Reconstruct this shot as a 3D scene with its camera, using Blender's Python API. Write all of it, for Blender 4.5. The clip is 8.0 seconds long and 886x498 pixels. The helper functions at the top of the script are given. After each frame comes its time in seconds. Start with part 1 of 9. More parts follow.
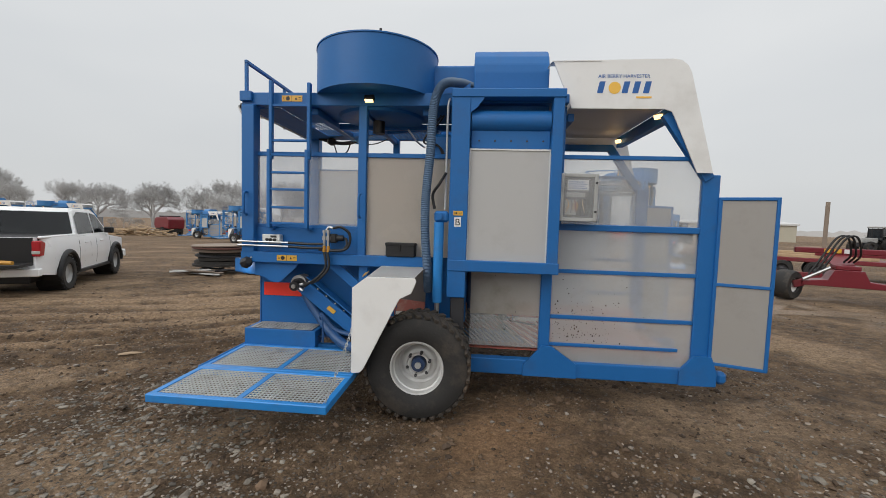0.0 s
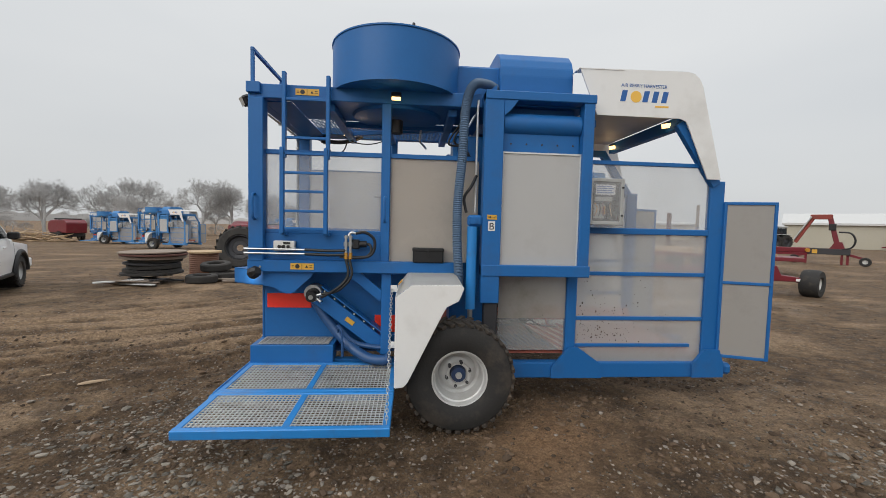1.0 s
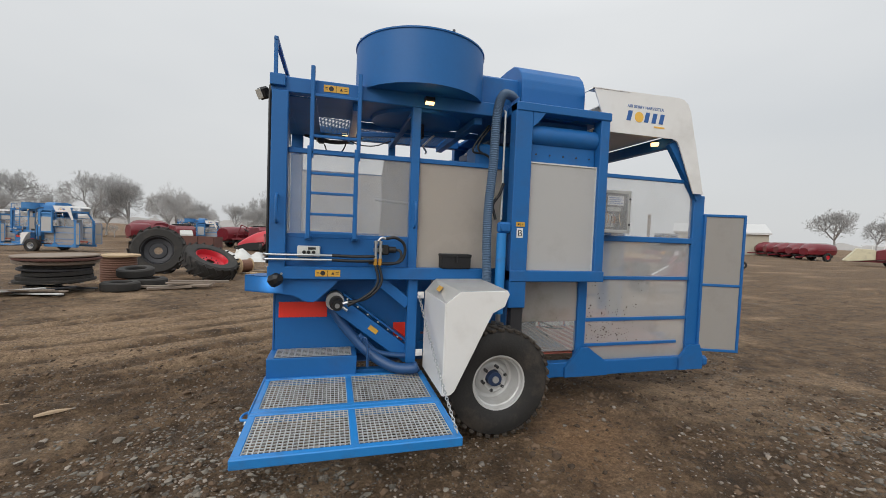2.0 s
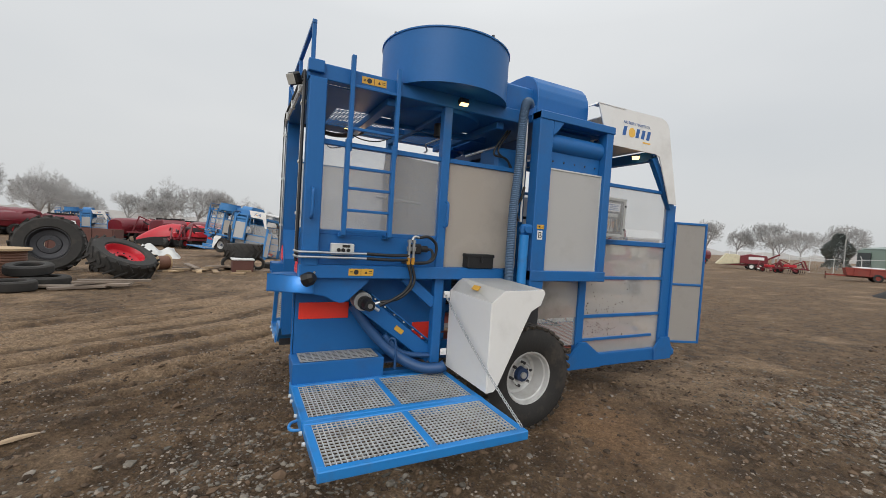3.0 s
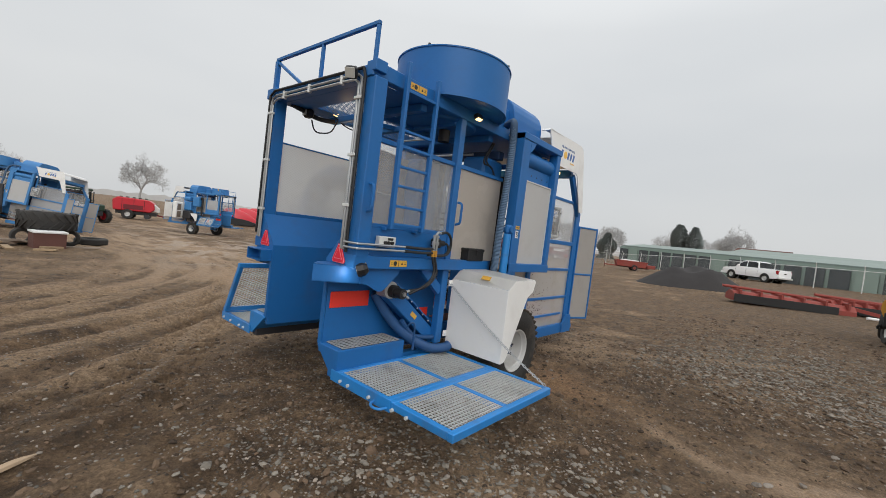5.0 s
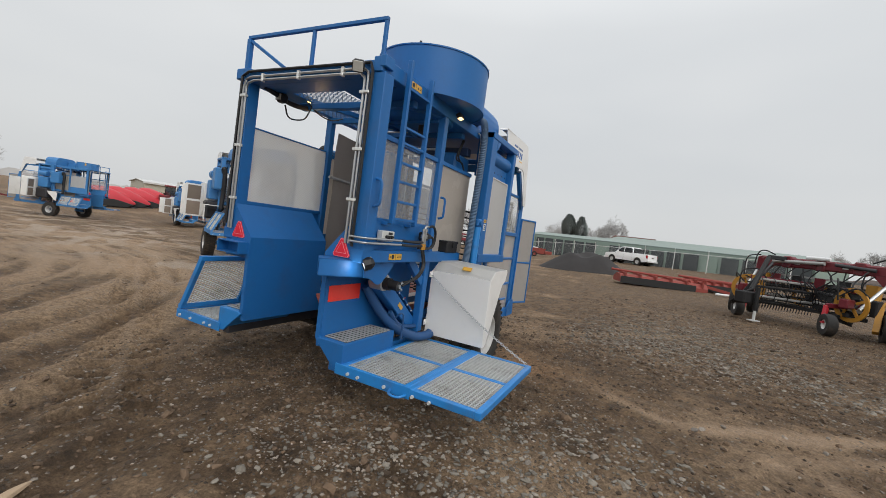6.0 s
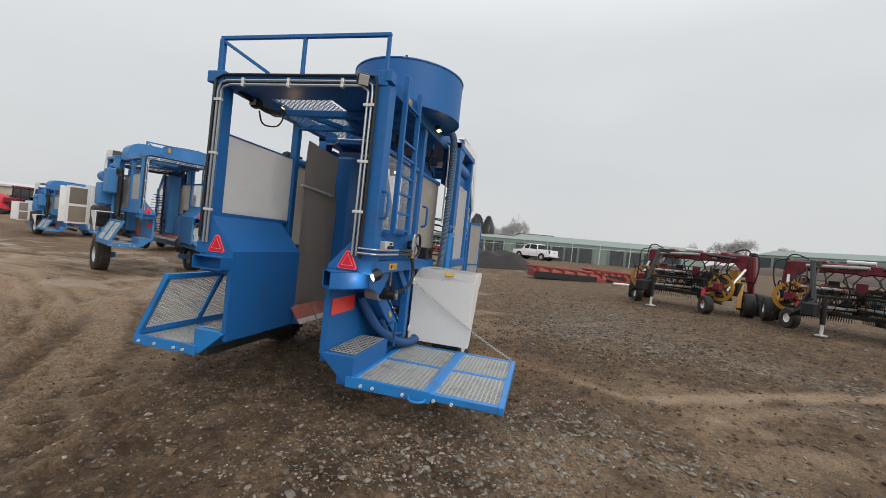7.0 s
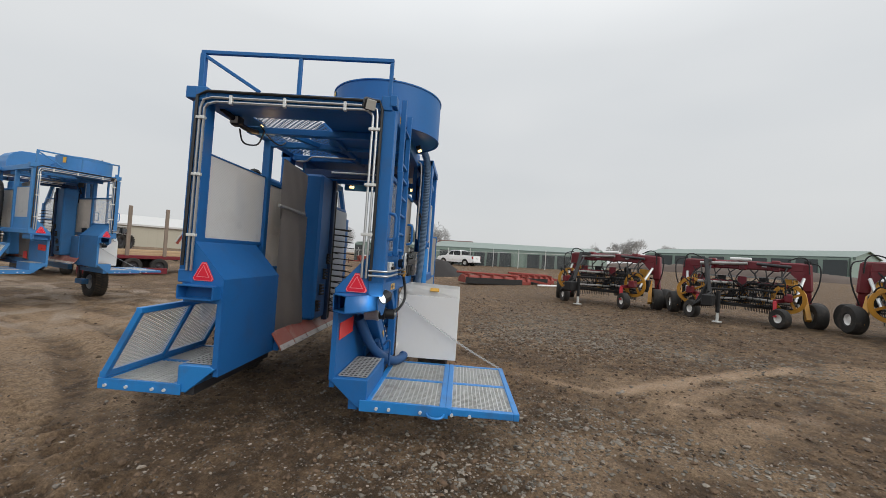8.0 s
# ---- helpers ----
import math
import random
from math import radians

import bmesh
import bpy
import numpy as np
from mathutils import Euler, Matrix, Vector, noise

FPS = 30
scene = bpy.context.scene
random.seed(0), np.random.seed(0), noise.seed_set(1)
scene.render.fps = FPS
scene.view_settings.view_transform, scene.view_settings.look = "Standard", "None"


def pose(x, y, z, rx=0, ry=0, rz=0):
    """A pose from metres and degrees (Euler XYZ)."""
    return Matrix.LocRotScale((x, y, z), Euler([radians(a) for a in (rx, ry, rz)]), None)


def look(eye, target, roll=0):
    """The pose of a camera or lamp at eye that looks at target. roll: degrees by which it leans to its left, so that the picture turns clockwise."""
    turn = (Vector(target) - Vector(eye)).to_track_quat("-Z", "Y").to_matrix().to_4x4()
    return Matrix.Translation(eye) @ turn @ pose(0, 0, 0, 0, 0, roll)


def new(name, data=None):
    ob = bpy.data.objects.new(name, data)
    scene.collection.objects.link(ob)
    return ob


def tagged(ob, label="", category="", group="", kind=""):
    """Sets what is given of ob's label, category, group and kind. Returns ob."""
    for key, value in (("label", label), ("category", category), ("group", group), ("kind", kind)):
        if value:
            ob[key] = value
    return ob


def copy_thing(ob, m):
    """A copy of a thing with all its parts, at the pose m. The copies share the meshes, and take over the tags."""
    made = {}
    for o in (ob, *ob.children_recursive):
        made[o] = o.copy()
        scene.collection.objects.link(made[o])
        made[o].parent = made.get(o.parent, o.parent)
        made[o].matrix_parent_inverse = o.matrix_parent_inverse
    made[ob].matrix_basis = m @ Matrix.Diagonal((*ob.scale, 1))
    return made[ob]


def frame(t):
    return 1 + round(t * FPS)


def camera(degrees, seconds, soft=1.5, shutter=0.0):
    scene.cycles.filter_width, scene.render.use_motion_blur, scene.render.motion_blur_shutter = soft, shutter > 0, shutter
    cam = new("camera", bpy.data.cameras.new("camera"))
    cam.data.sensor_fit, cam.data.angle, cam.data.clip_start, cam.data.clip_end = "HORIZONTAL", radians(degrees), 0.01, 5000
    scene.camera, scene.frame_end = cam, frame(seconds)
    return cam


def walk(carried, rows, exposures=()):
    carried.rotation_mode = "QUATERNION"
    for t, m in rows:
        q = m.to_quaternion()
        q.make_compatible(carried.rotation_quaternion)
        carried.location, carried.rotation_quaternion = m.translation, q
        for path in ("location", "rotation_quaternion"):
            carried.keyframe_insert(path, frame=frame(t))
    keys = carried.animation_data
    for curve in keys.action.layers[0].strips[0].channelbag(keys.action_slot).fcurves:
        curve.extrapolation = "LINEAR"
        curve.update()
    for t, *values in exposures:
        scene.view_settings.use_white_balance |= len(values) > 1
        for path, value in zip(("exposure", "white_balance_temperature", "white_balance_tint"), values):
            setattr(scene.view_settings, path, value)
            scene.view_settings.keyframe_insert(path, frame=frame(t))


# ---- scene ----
cam = camera(95.3, 8.0, soft=0.8)
METRES, EYE, TILT, LEAN, TURN = 6.849, 1.5, 0.0, 0.0, 4.9
ROWS = [
    (0.0, 0.0, 0.0, 0.0, 0.11, -3.77, -1.73),
    (0.5, -0.0632, 0.0069, -0.0007, -4.64, -2.92, -1.56),
    (1.0, -0.1253, 0.0273, 0.0001, -9.26, -3.3, -1.41),
    (1.5, -0.1924, 0.0392, 0.0009, -14.58, -2.87, -1.72),
    (3.0, -0.3855, 0.1178, -0.0071, -31.44, -2.0, -3.63),
    (3.5, -0.4493, 0.1353, -0.0083, -37.02, -1.72, -4.57),
    (4.0, -0.5084, 0.1628, -0.0127, -41.93, -1.97, -5.41),
    (4.5, -0.5571, 0.1941, -0.0113, -47.79, -2.12, -6.19),
    (6.0, -0.684, 0.3169, -0.0148, -67.95, -2.57, -7.62),
    (6.5, -0.7116, 0.3725, -0.0181, -74.43, -2.37, -7.11),
    (7.0, -0.7375, 0.4209, -0.0175, -80.95, -0.96, -6.11),
    (7.5, -0.7572, 0.4708, -0.014, -86.94, 0.11, -4.97),
    (8.0, -0.7639, 0.5252, -0.0124, -92.43, 1.1, -4.0),
]
walk(cam, [(t, pose(0, 0, EYE, TILT, LEAN, TURN) @ pose(METRES * x, METRES * y, METRES * z, 90 + pitch, roll, yaw)) for t, x, y, z, yaw, pitch, roll in ROWS])

# ---- world and sun: a high overcast with thin mist ----
world = bpy.data.worlds.new("overcast_sky")
scene.world = world
world.use_nodes = True
wn = world.node_tree
wn.nodes.clear()
w_out = wn.nodes.new("ShaderNodeOutputWorld")
w_bg = wn.nodes.new("ShaderNodeBackground")
w_bg2 = wn.nodes.new("ShaderNodeBackground")
w_add = wn.nodes.new("ShaderNodeAddShader")
w_sky = wn.nodes.new("ShaderNodeTexSky")
w_sky.sky_type = "NISHITA"
w_sky.sun_disc = False
w_sky.sun_elevation = radians(35)
w_sky.sun_rotation = radians(219)
w_sky.dust_density = 4.0
w_bg.inputs["Strength"].default_value = 0.006
w_tc = wn.nodes.new("ShaderNodeTexCoord")
w_map = wn.nodes.new("ShaderNodeMapping")
w_map.inputs["Scale"].default_value = (1.0, 1.0, 3.0)
w_noise = wn.nodes.new("ShaderNodeTexNoise")
w_noise.inputs["Scale"].default_value = 1.3
w_noise.inputs["Detail"].default_value = 3.0
w_ramp = wn.nodes.new("ShaderNodeValToRGB")
w_ramp.color_ramp.elements[0].position = 0.25
w_ramp.color_ramp.elements[0].color = (0.80, 0.83, 0.855, 1)
w_ramp.color_ramp.elements[1].position = 0.75
w_ramp.color_ramp.elements[1].color = (0.93, 0.945, 0.95, 1)
w_bg2.inputs["Strength"].default_value = 0.80
w_sep = wn.nodes.new("ShaderNodeSeparateXYZ")
w_el = wn.nodes.new("ShaderNodeMapRange")
w_el.inputs["From Min"].default_value = 0.0
w_el.inputs["From Max"].default_value = 0.55
w_el.inputs["To Min"].default_value = 0.86
w_el.inputs["To Max"].default_value = 1.08
w_top = wn.nodes.new("ShaderNodeMapRange")
w_top.inputs["From Min"].default_value = 0.45
w_top.inputs["From Max"].default_value = 1.0
w_top.inputs["To Min"].default_value = 0.0
w_top.inputs["To Max"].default_value = 0.8
w_sum = wn.nodes.new("ShaderNodeMath")
w_sum.operation = "ADD"
w_mul = wn.nodes.new("ShaderNodeVectorMath")
w_mul.operation = "SCALE"
wn.links.new(w_tc.outputs["Generated"], w_sep.inputs["Vector"])
wn.links.new(w_sep.outputs["Z"], w_el.inputs["Value"])
wn.links.new(w_sep.outputs["Z"], w_top.inputs["Value"])
wn.links.new(w_el.outputs["Result"], w_sum.inputs[0])
wn.links.new(w_top.outputs["Result"], w_sum.inputs[1])
wn.links.new(w_sum.outputs[0], w_mul.inputs["Scale"])
wn.links.new(w_ramp.outputs["Color"], w_mul.inputs[0])
wn.links.new(w_tc.outputs["Generated"], w_map.inputs["Vector"])
wn.links.new(w_map.outputs["Vector"], w_noise.inputs["Vector"])
wn.links.new(w_noise.outputs["Fac"], w_ramp.inputs["Fac"])
wn.links.new(w_mul.outputs["Vector"], w_bg2.inputs["Color"])
wn.links.new(w_sky.outputs["Color"], w_bg.inputs["Color"])
wn.links.new(w_bg.outputs["Background"], w_add.inputs[0])
wn.links.new(w_bg2.outputs["Background"], w_add.inputs[1])
wn.links.new(w_add.outputs["Shader"], w_out.inputs["Surface"])

sun = new("sun", bpy.data.lights.new("sun", "SUN"))
sun.data.energy = 1.2
sun.data.angle = radians(50)
sun.data.color = (1.0, 0.97, 0.93)
sun.matrix_world = look((-9, -11, 10), (0, 0, 0))
scene.view_settings.exposure = 0.0

# the machine's own work lamps that are switched on
for at, watts in (((-1.03, 3.645, 2.52), 0.25), ((-1.55, 5.14, 2.38), 0.8), ((1.58, 4.01, 2.50), 0.2), ((1.58, 5.12, 2.49), 0.28)):
    lamp = new("work_light", bpy.data.lights.new("work_light", "POINT"))
    lamp.data.energy, lamp.data.color, lamp.data.shadow_soft_size = watts, (1.0, 0.62, 0.28), 0.04
    lamp.location = at
lamp = new("work_light", bpy.data.lights.new("work_light", "POINT"))
lamp.data.energy, lamp.data.color, lamp.data.shadow_soft_size = 0.6, (1.0, 0.95, 0.88), 0.03
lamp.location = (-2.335, 3.775, 1.015)

# ---- materials ----
def material(name, color, rough=0.5, metal=0.0, vary=0.15, scale=3.0, grain=40.0, bump=0.05, dirt=None, dirt_amount=0.3, dirt_scale=2.0, coat=0.0, clear=0.0, random_tint=0.0, through_light=0.0):
    """A painted or plain surface: two scales of variation, dirt patches, fine relief; clear lets some light straight through."""
    m = bpy.data.materials.new(name)
    m.use_nodes = True
    nt = m.node_tree
    bsdf = nt.nodes["Principled BSDF"]
    tc = nt.nodes.new("ShaderNodeTexCoord")
    n1 = nt.nodes.new("ShaderNodeTexNoise")
    n1.inputs["Scale"].default_value = scale
    n1.inputs["Detail"].default_value = 5
    n2 = nt.nodes.new("ShaderNodeTexNoise")
    n2.inputs["Scale"].default_value = grain
    n2.inputs["Detail"].default_value = 3
    for n in (n1, n2):
        nt.links.new(tc.outputs["Object"], n.inputs["Vector"])
    mixv = nt.nodes.new("ShaderNodeMix")
    mixv.data_type = "RGBA"
    mixv.inputs["A"].default_value = (*[c * (1 - vary) for c in color], 1)
    mixv.inputs["B"].default_value = (*[min(1, c * (1 + vary)) for c in color], 1)
    add = nt.nodes.new("ShaderNodeMath")
    add.operation = "MULTIPLY_ADD"
    add.inputs[1].default_value = 0.35
    nt.links.new(n2.outputs["Fac"], add.inputs[0])
    sc = nt.nodes.new("ShaderNodeMath")
    sc.operation = "MULTIPLY"
    sc.inputs[1].default_value = 0.65
    nt.links.new(n1.outputs["Fac"], sc.inputs[0])
    nt.links.new(sc.outputs[0], add.inputs[2])
    nt.links.new(add.outputs[0], mixv.inputs["Factor"])
    last = mixv.outputs["Result"]
    if dirt:
        n3 = nt.nodes.new("ShaderNodeTexNoise")
        n3.inputs["Scale"].default_value = dirt_scale
        n3.inputs["Detail"].default_value = 8
        n3.inputs["Roughness"].default_value = 0.65
        nt.links.new(tc.outputs["Object"], n3.inputs["Vector"])
        ramp = nt.nodes.new("ShaderNodeValToRGB")
        ramp.color_ramp.elements[0].position = 0.52
        ramp.color_ramp.elements[1].position = 0.72
        ramp.color_ramp.elements[1].color = (dirt_amount, dirt_amount, dirt_amount, 1)
        nt.links.new(n3.outputs["Fac"], ramp.inputs["Fac"])
        md = nt.nodes.new("ShaderNodeMix")
        md.data_type = "RGBA"
        md.inputs["B"].default_value = (*dirt, 1)
        nt.links.new(last, md.inputs["A"])
        nt.links.new(ramp.outputs["Color"], md.inputs["Factor"])
        last = md.outputs["Result"]
    if random_tint:
        info = nt.nodes.new("ShaderNodeObjectInfo")
        hsv = nt.nodes.new("ShaderNodeHueSaturation")
        mr = nt.nodes.new("ShaderNodeMapRange")
        mr.inputs["To Min"].default_value = 1 - random_tint
        mr.inputs["To Max"].default_value = 1 + random_tint
        nt.links.new(info.outputs["Random"], mr.inputs["Value"])
        nt.links.new(mr.outputs["Result"], hsv.inputs["Value"])
        nt.links.new(last, hsv.inputs["Color"])
        last = hsv.outputs["Color"]
    nt.links.new(last, bsdf.inputs["Base Color"])
    rr = nt.nodes.new("ShaderNodeMapRange")
    rr.inputs["To Min"].default_value = max(0.03, rough - 0.1)
    rr.inputs["To Max"].default_value = min(1, rough + 0.12)
    nt.links.new(n1.outputs["Fac"], rr.inputs["Value"])
    nt.links.new(rr.outputs["Result"], bsdf.inputs["Roughness"])
    bsdf.inputs["Metallic"].default_value = metal
    bsdf.inputs["Coat Weight"].default_value = coat
    if bump:
        b = nt.nodes.new("ShaderNodeBump")
        b.inputs["Strength"].default_value = bump
        b.inputs["Distance"].default_value = 0.01
        nt.links.new(n2.outputs["Fac"], b.inputs["Height"])
        nt.links.new(b.outputs["Normal"], bsdf.inputs["Normal"])
    surface = bsdf.outputs["BSDF"]
    if through_light:
        # a milky sheet passes light on, scattered
        tl = nt.nodes.new("ShaderNodeBsdfTranslucent")
        nt.links.new(last, tl.inputs["Color"])
        ml = nt.nodes.new("ShaderNodeMixShader")
        ml.inputs["Fac"].default_value = through_light
        nt.links.new(surface, ml.inputs[1])
        nt.links.new(tl.outputs["BSDF"], ml.inputs[2])
        surface = ml.outputs["Shader"]
        nt.links.new(surface, nt.nodes["Material Output"].inputs["Surface"])
    if clear:
        tr = nt.nodes.new("ShaderNodeBsdfTransparent")
        mx = nt.nodes.new("ShaderNodeMixShader")
        mx.inputs["Fac"].default_value = clear
        nt.links.new(surface, mx.inputs[1])
        nt.links.new(tr.outputs["BSDF"], mx.inputs[2])
        nt.links.new(mx.outputs["Shader"], nt.nodes["Material Output"].inputs["Surface"])
    return m


def glowing(name, color, strength):
    m = bpy.data.materials.new(name)
    m.use_nodes = True
    b = m.node_tree.nodes["Principled BSDF"]
    b.inputs["Base Color"].default_value = (*color, 1)
    b.inputs["Emission Color"].default_value = (*color, 1)
    b.inputs["Emission Strength"].default_value = strength
    return m


MUD = (0.085, 0.06, 0.045)
BLUE = material("blue_paint", (0.014, 0.126, 0.37), 0.46, vary=0.12, bump=0.03, dirt=(0.05, 0.08, 0.14), dirt_amount=0.35, dirt_scale=3.0)
BLUE.node_tree.nodes["Principled BSDF"].inputs["Specular IOR Level"].default_value = 0.35
BLUE_LIGHT = material("bright_blue_paint", (0.018, 0.21, 0.56), 0.4, vary=0.12, bump=0.03, dirt=MUD, dirt_amount=0.35, dirt_scale=5.0, coat=0.15)
BLUE_OLD = material("faded_blue_paint", (0.045, 0.20, 0.46), 0.5, vary=0.15, dirt=MUD, dirt_amount=0.3)
WHITE = material("white_paint", (0.78, 0.775, 0.755), 0.4, vary=0.04, bump=0.02, dirt=(0.45, 0.42, 0.38), dirt_amount=0.3, dirt_scale=2.5, coat=0.1)
GREY_SHEET = material("grey_perforated_sheet", (0.47, 0.465, 0.455), 0.5, vary=0.05, grain=260, bump=0.07, dirt=(0.28, 0.25, 0.22), dirt_amount=0.35, dirt_scale=1.5, clear=0.06)
MILKY = material("milky_plastic_sheet", (0.78, 0.72, 0.64), 0.25, vary=0.04, grain=200, bump=0.1, dirt=(0.35, 0.32, 0.28), dirt_amount=0.3, dirt_scale=1.6, clear=0.16, through_light=0.6)
CLEAR = material("clear_plastic_sheet", (0.70, 0.71, 0.71), 0.12, vary=0.04, bump=0.0, dirt=(0.4, 0.36, 0.32), dirt_amount=0.35, dirt_scale=2.0, clear=0.68, through_light=0.4)
def woven(m, pitch, depth):
    """Add a fine diamond weave to a sheet that stands in the xz plane."""
    nt = m.node_tree
    bsdf = nt.nodes["Principled BSDF"]
    tc = nt.nodes.new("ShaderNodeTexCoord")
    waves = []
    for turn in (55, -55):
        mp = nt.nodes.new("ShaderNodeMapping")
        mp.inputs["Rotation"].default_value = (0, radians(turn), 0)
        w = nt.nodes.new("ShaderNodeTexWave")
        w.inputs["Scale"].default_value = 0.314 / pitch
        nt.links.new(tc.outputs["Object"], mp.inputs["Vector"])
        nt.links.new(mp.outputs["Vector"], w.inputs["Vector"])
        waves.append(w)
    low = nt.nodes.new("ShaderNodeMath")
    low.operation = "MULTIPLY"
    nt.links.new(waves[0].outputs["Fac"], low.inputs[0])
    nt.links.new(waves[1].outputs["Fac"], low.inputs[1])
    mr = nt.nodes.new("ShaderNodeMapRange")
    mr.inputs["To Min"].default_value, mr.inputs["To Max"].default_value = 1.0, 1.0 - depth
    nt.links.new(low.outputs[0], mr.inputs["Value"])
    hsv = nt.nodes.new("ShaderNodeHueSaturation")
    nt.links.new(mr.outputs["Result"], hsv.inputs["Value"])
    nt.links.new(bsdf.inputs["Base Color"].links[0].from_socket, hsv.inputs["Color"])
    nt.links.new(hsv.outputs["Color"], bsdf.inputs["Base Color"])


SHEET_FAR = material("scratched_plastic_sheet", (0.78, 0.775, 0.755), 0.3, vary=0.05, bump=0.02, dirt=(0.55, 0.5, 0.45), dirt_amount=0.25, clear=0.30, through_light=0.5)
woven(SHEET_FAR, 0.022, 0.18)
CURTAIN = material("grey_rubber_curtain", (0.37, 0.335, 0.305), 0.55, vary=0.12, bump=0.1, dirt=(0.30, 0.26, 0.22), dirt_amount=0.5, dirt_scale=2.0)
GALV = material("galvanised_steel", (0.68, 0.69, 0.67), 0.45, metal=0.3, vary=0.15, grain=90, bump=0.1)
GALV_DULL = material("dull_galvanised_steel", (0.42, 0.42, 0.41), 0.5, metal=0.3, vary=0.2, dirt=MUD, dirt_amount=0.5, dirt_scale=4.0)
GRATE = material("zinc_grating", (0.56, 0.57, 0.56), 0.45, metal=0.35, vary=0.2, grain=90, bump=0.1, dirt=MUD, dirt_amount=0.45, dirt_scale=5.0)
DECK_BLUE = material("dull_blue_mesh", (0.045, 0.10, 0.19), 0.5, vary=0.15)
CHROME = material("chromed_steel", (0.50, 0.51, 0.51), 0.36, metal=1.0, vary=0.05, bump=0.0)
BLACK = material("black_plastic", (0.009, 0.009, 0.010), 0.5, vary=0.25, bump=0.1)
BLACK_MATT = material("matt_black_paint", (0.010, 0.010, 0.011), 0.7, vary=0.25, bump=0.1)
RUBBER = material("black_rubber", (0.022, 0.021, 0.02), 0.75, vary=0.3, grain=60, bump=0.3, dirt=(0.11, 0.085, 0.065), dirt_amount=0.55, dirt_scale=3.5)
RUBBER_OLD = material("dusty_old_rubber", (0.03, 0.028, 0.026), 0.8, vary=0.3, bump=0.3, dirt=(0.10, 0.08, 0.065), dirt_amount=0.4, dirt_scale=2.5)
HOSE_BLUE = material("blue_hose", (0.02, 0.075, 0.20), 0.4, vary=0.15, bump=0.05)
HOSE_GREY = material("grey_blue_ribbed_hose", (0.085, 0.145, 0.23), 0.45, vary=0.2, bump=0.05)
TREAD = material("mud_caked_tread", (0.045, 0.036, 0.028), 0.85, vary=0.4, grain=50, bump=0.4, dirt=(0.13, 0.09, 0.06), dirt_amount=0.8, dirt_scale=6.0)
DOOR_SHEET = material("dusty_grey_mesh_sheet", (0.34, 0.322, 0.30), 0.55, vary=0.06, grain=260, bump=0.07, dirt=(0.2, 0.175, 0.15), dirt_amount=0.4, dirt_scale=1.5, clear=0.10)
INNER_BLUE = material("pale_blue_inner_panel", (0.42, 0.47, 0.55), 0.4, vary=0.06, dirt=(0.4, 0.36, 0.33), dirt_amount=0.3)
SHEET_LOW = material("smeared_clear_sheet", (0.74, 0.745, 0.74), 0.10, vary=0.06, bump=0.0, dirt=(0.55, 0.50, 0.45), dirt_amount=0.4, dirt_scale=3.0, clear=0.62, through_light=0.4)
SHEET_SMEAR = material("mud_smeared_milky_sheet", (0.60, 0.57, 0.53), 0.2, vary=0.08, grain=120, bump=0.05, dirt=(0.3, 0.26, 0.22), dirt_amount=0.5, dirt_scale=2.4, clear=0.50, through_light=0.3)
SLAT_DULL = material("dull_grey_slat", (0.16, 0.145, 0.135), 0.55, vary=0.2, dirt=MUD, dirt_amount=0.4, dirt_scale=6.0)
CATCH_WHITE = material("worn_white_slat", (0.55, 0.38, 0.31), 0.5, vary=0.12, dirt=(0.35, 0.22, 0.17), dirt_amount=0.6, dirt_scale=5.0)
RIM = material("silver_painted_rim", (0.58, 0.58, 0.57), 0.4, metal=0.25, vary=0.06, bump=0.03, dirt=(0.3, 0.26, 0.22), dirt_amount=0.4, dirt_scale=4.0)
RED_REFLECT = material("red_reflector", (0.92, 0.05, 0.03), 0.3, vary=0.15, bump=0.05)
RED_SIGN = material("red_reflective_film", (0.72, 0.01, 0.035), 0.35, vary=0.05, bump=0.0)
PINK_EDGE = material("pale_red_film", (0.8, 0.30, 0.32), 0.35, vary=0.05, bump=0.0)
YELLOW = material("yellow_sticker", (0.66, 0.37, 0.05), 0.4, vary=0.06, bump=0.0)
INK = material("black_ink", (0.02, 0.02, 0.02), 0.5, vary=0.05, bump=0.0)
PAPER = material("white_sticker", (0.75, 0.75, 0.75), 0.5, vary=0.03, bump=0.0)
INK_BLUE = material("blue_print", (0.02, 0.11, 0.36), 0.4, vary=0.05, bump=0.0)
INK_AMBER = material("amber_print", (0.85, 0.50, 0.08), 0.4, vary=0.05, bump=0.0)
BURLAP_EDGE = material("worn_white_lip", (0.62, 0.57, 0.53), 0.5, vary=0.2, dirt=MUD, dirt_amount=0.8, dirt_scale=9.0)
FISH_PLATE = material("salmon_plastic_plate", (0.40, 0.11, 0.075), 0.45, vary=0.12, dirt=(0.5, 0.4, 0.33), dirt_amount=0.6, dirt_scale=4.0)
LIT_LENS = glowing("lit_lamp_lens", (1.0, 0.66, 0.28), 2.6)
LIT_WHITE = glowing("lit_white_lens", (0.9, 0.95, 1.0), 0.25)
LENS = material("lamp_lens", (0.45, 0.45, 0.42), 0.15, vary=0.1, bump=0.1, coat=0.5)
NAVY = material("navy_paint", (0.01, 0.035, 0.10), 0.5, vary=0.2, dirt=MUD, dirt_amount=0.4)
DARK_STEEL = material("dark_steel", (0.05, 0.05, 0.055), 0.5, metal=0.4, vary=0.2)
RUST = material("rusty_steel", (0.115, 0.05, 0.04), 0.8, vary=0.35, bump=0.2)
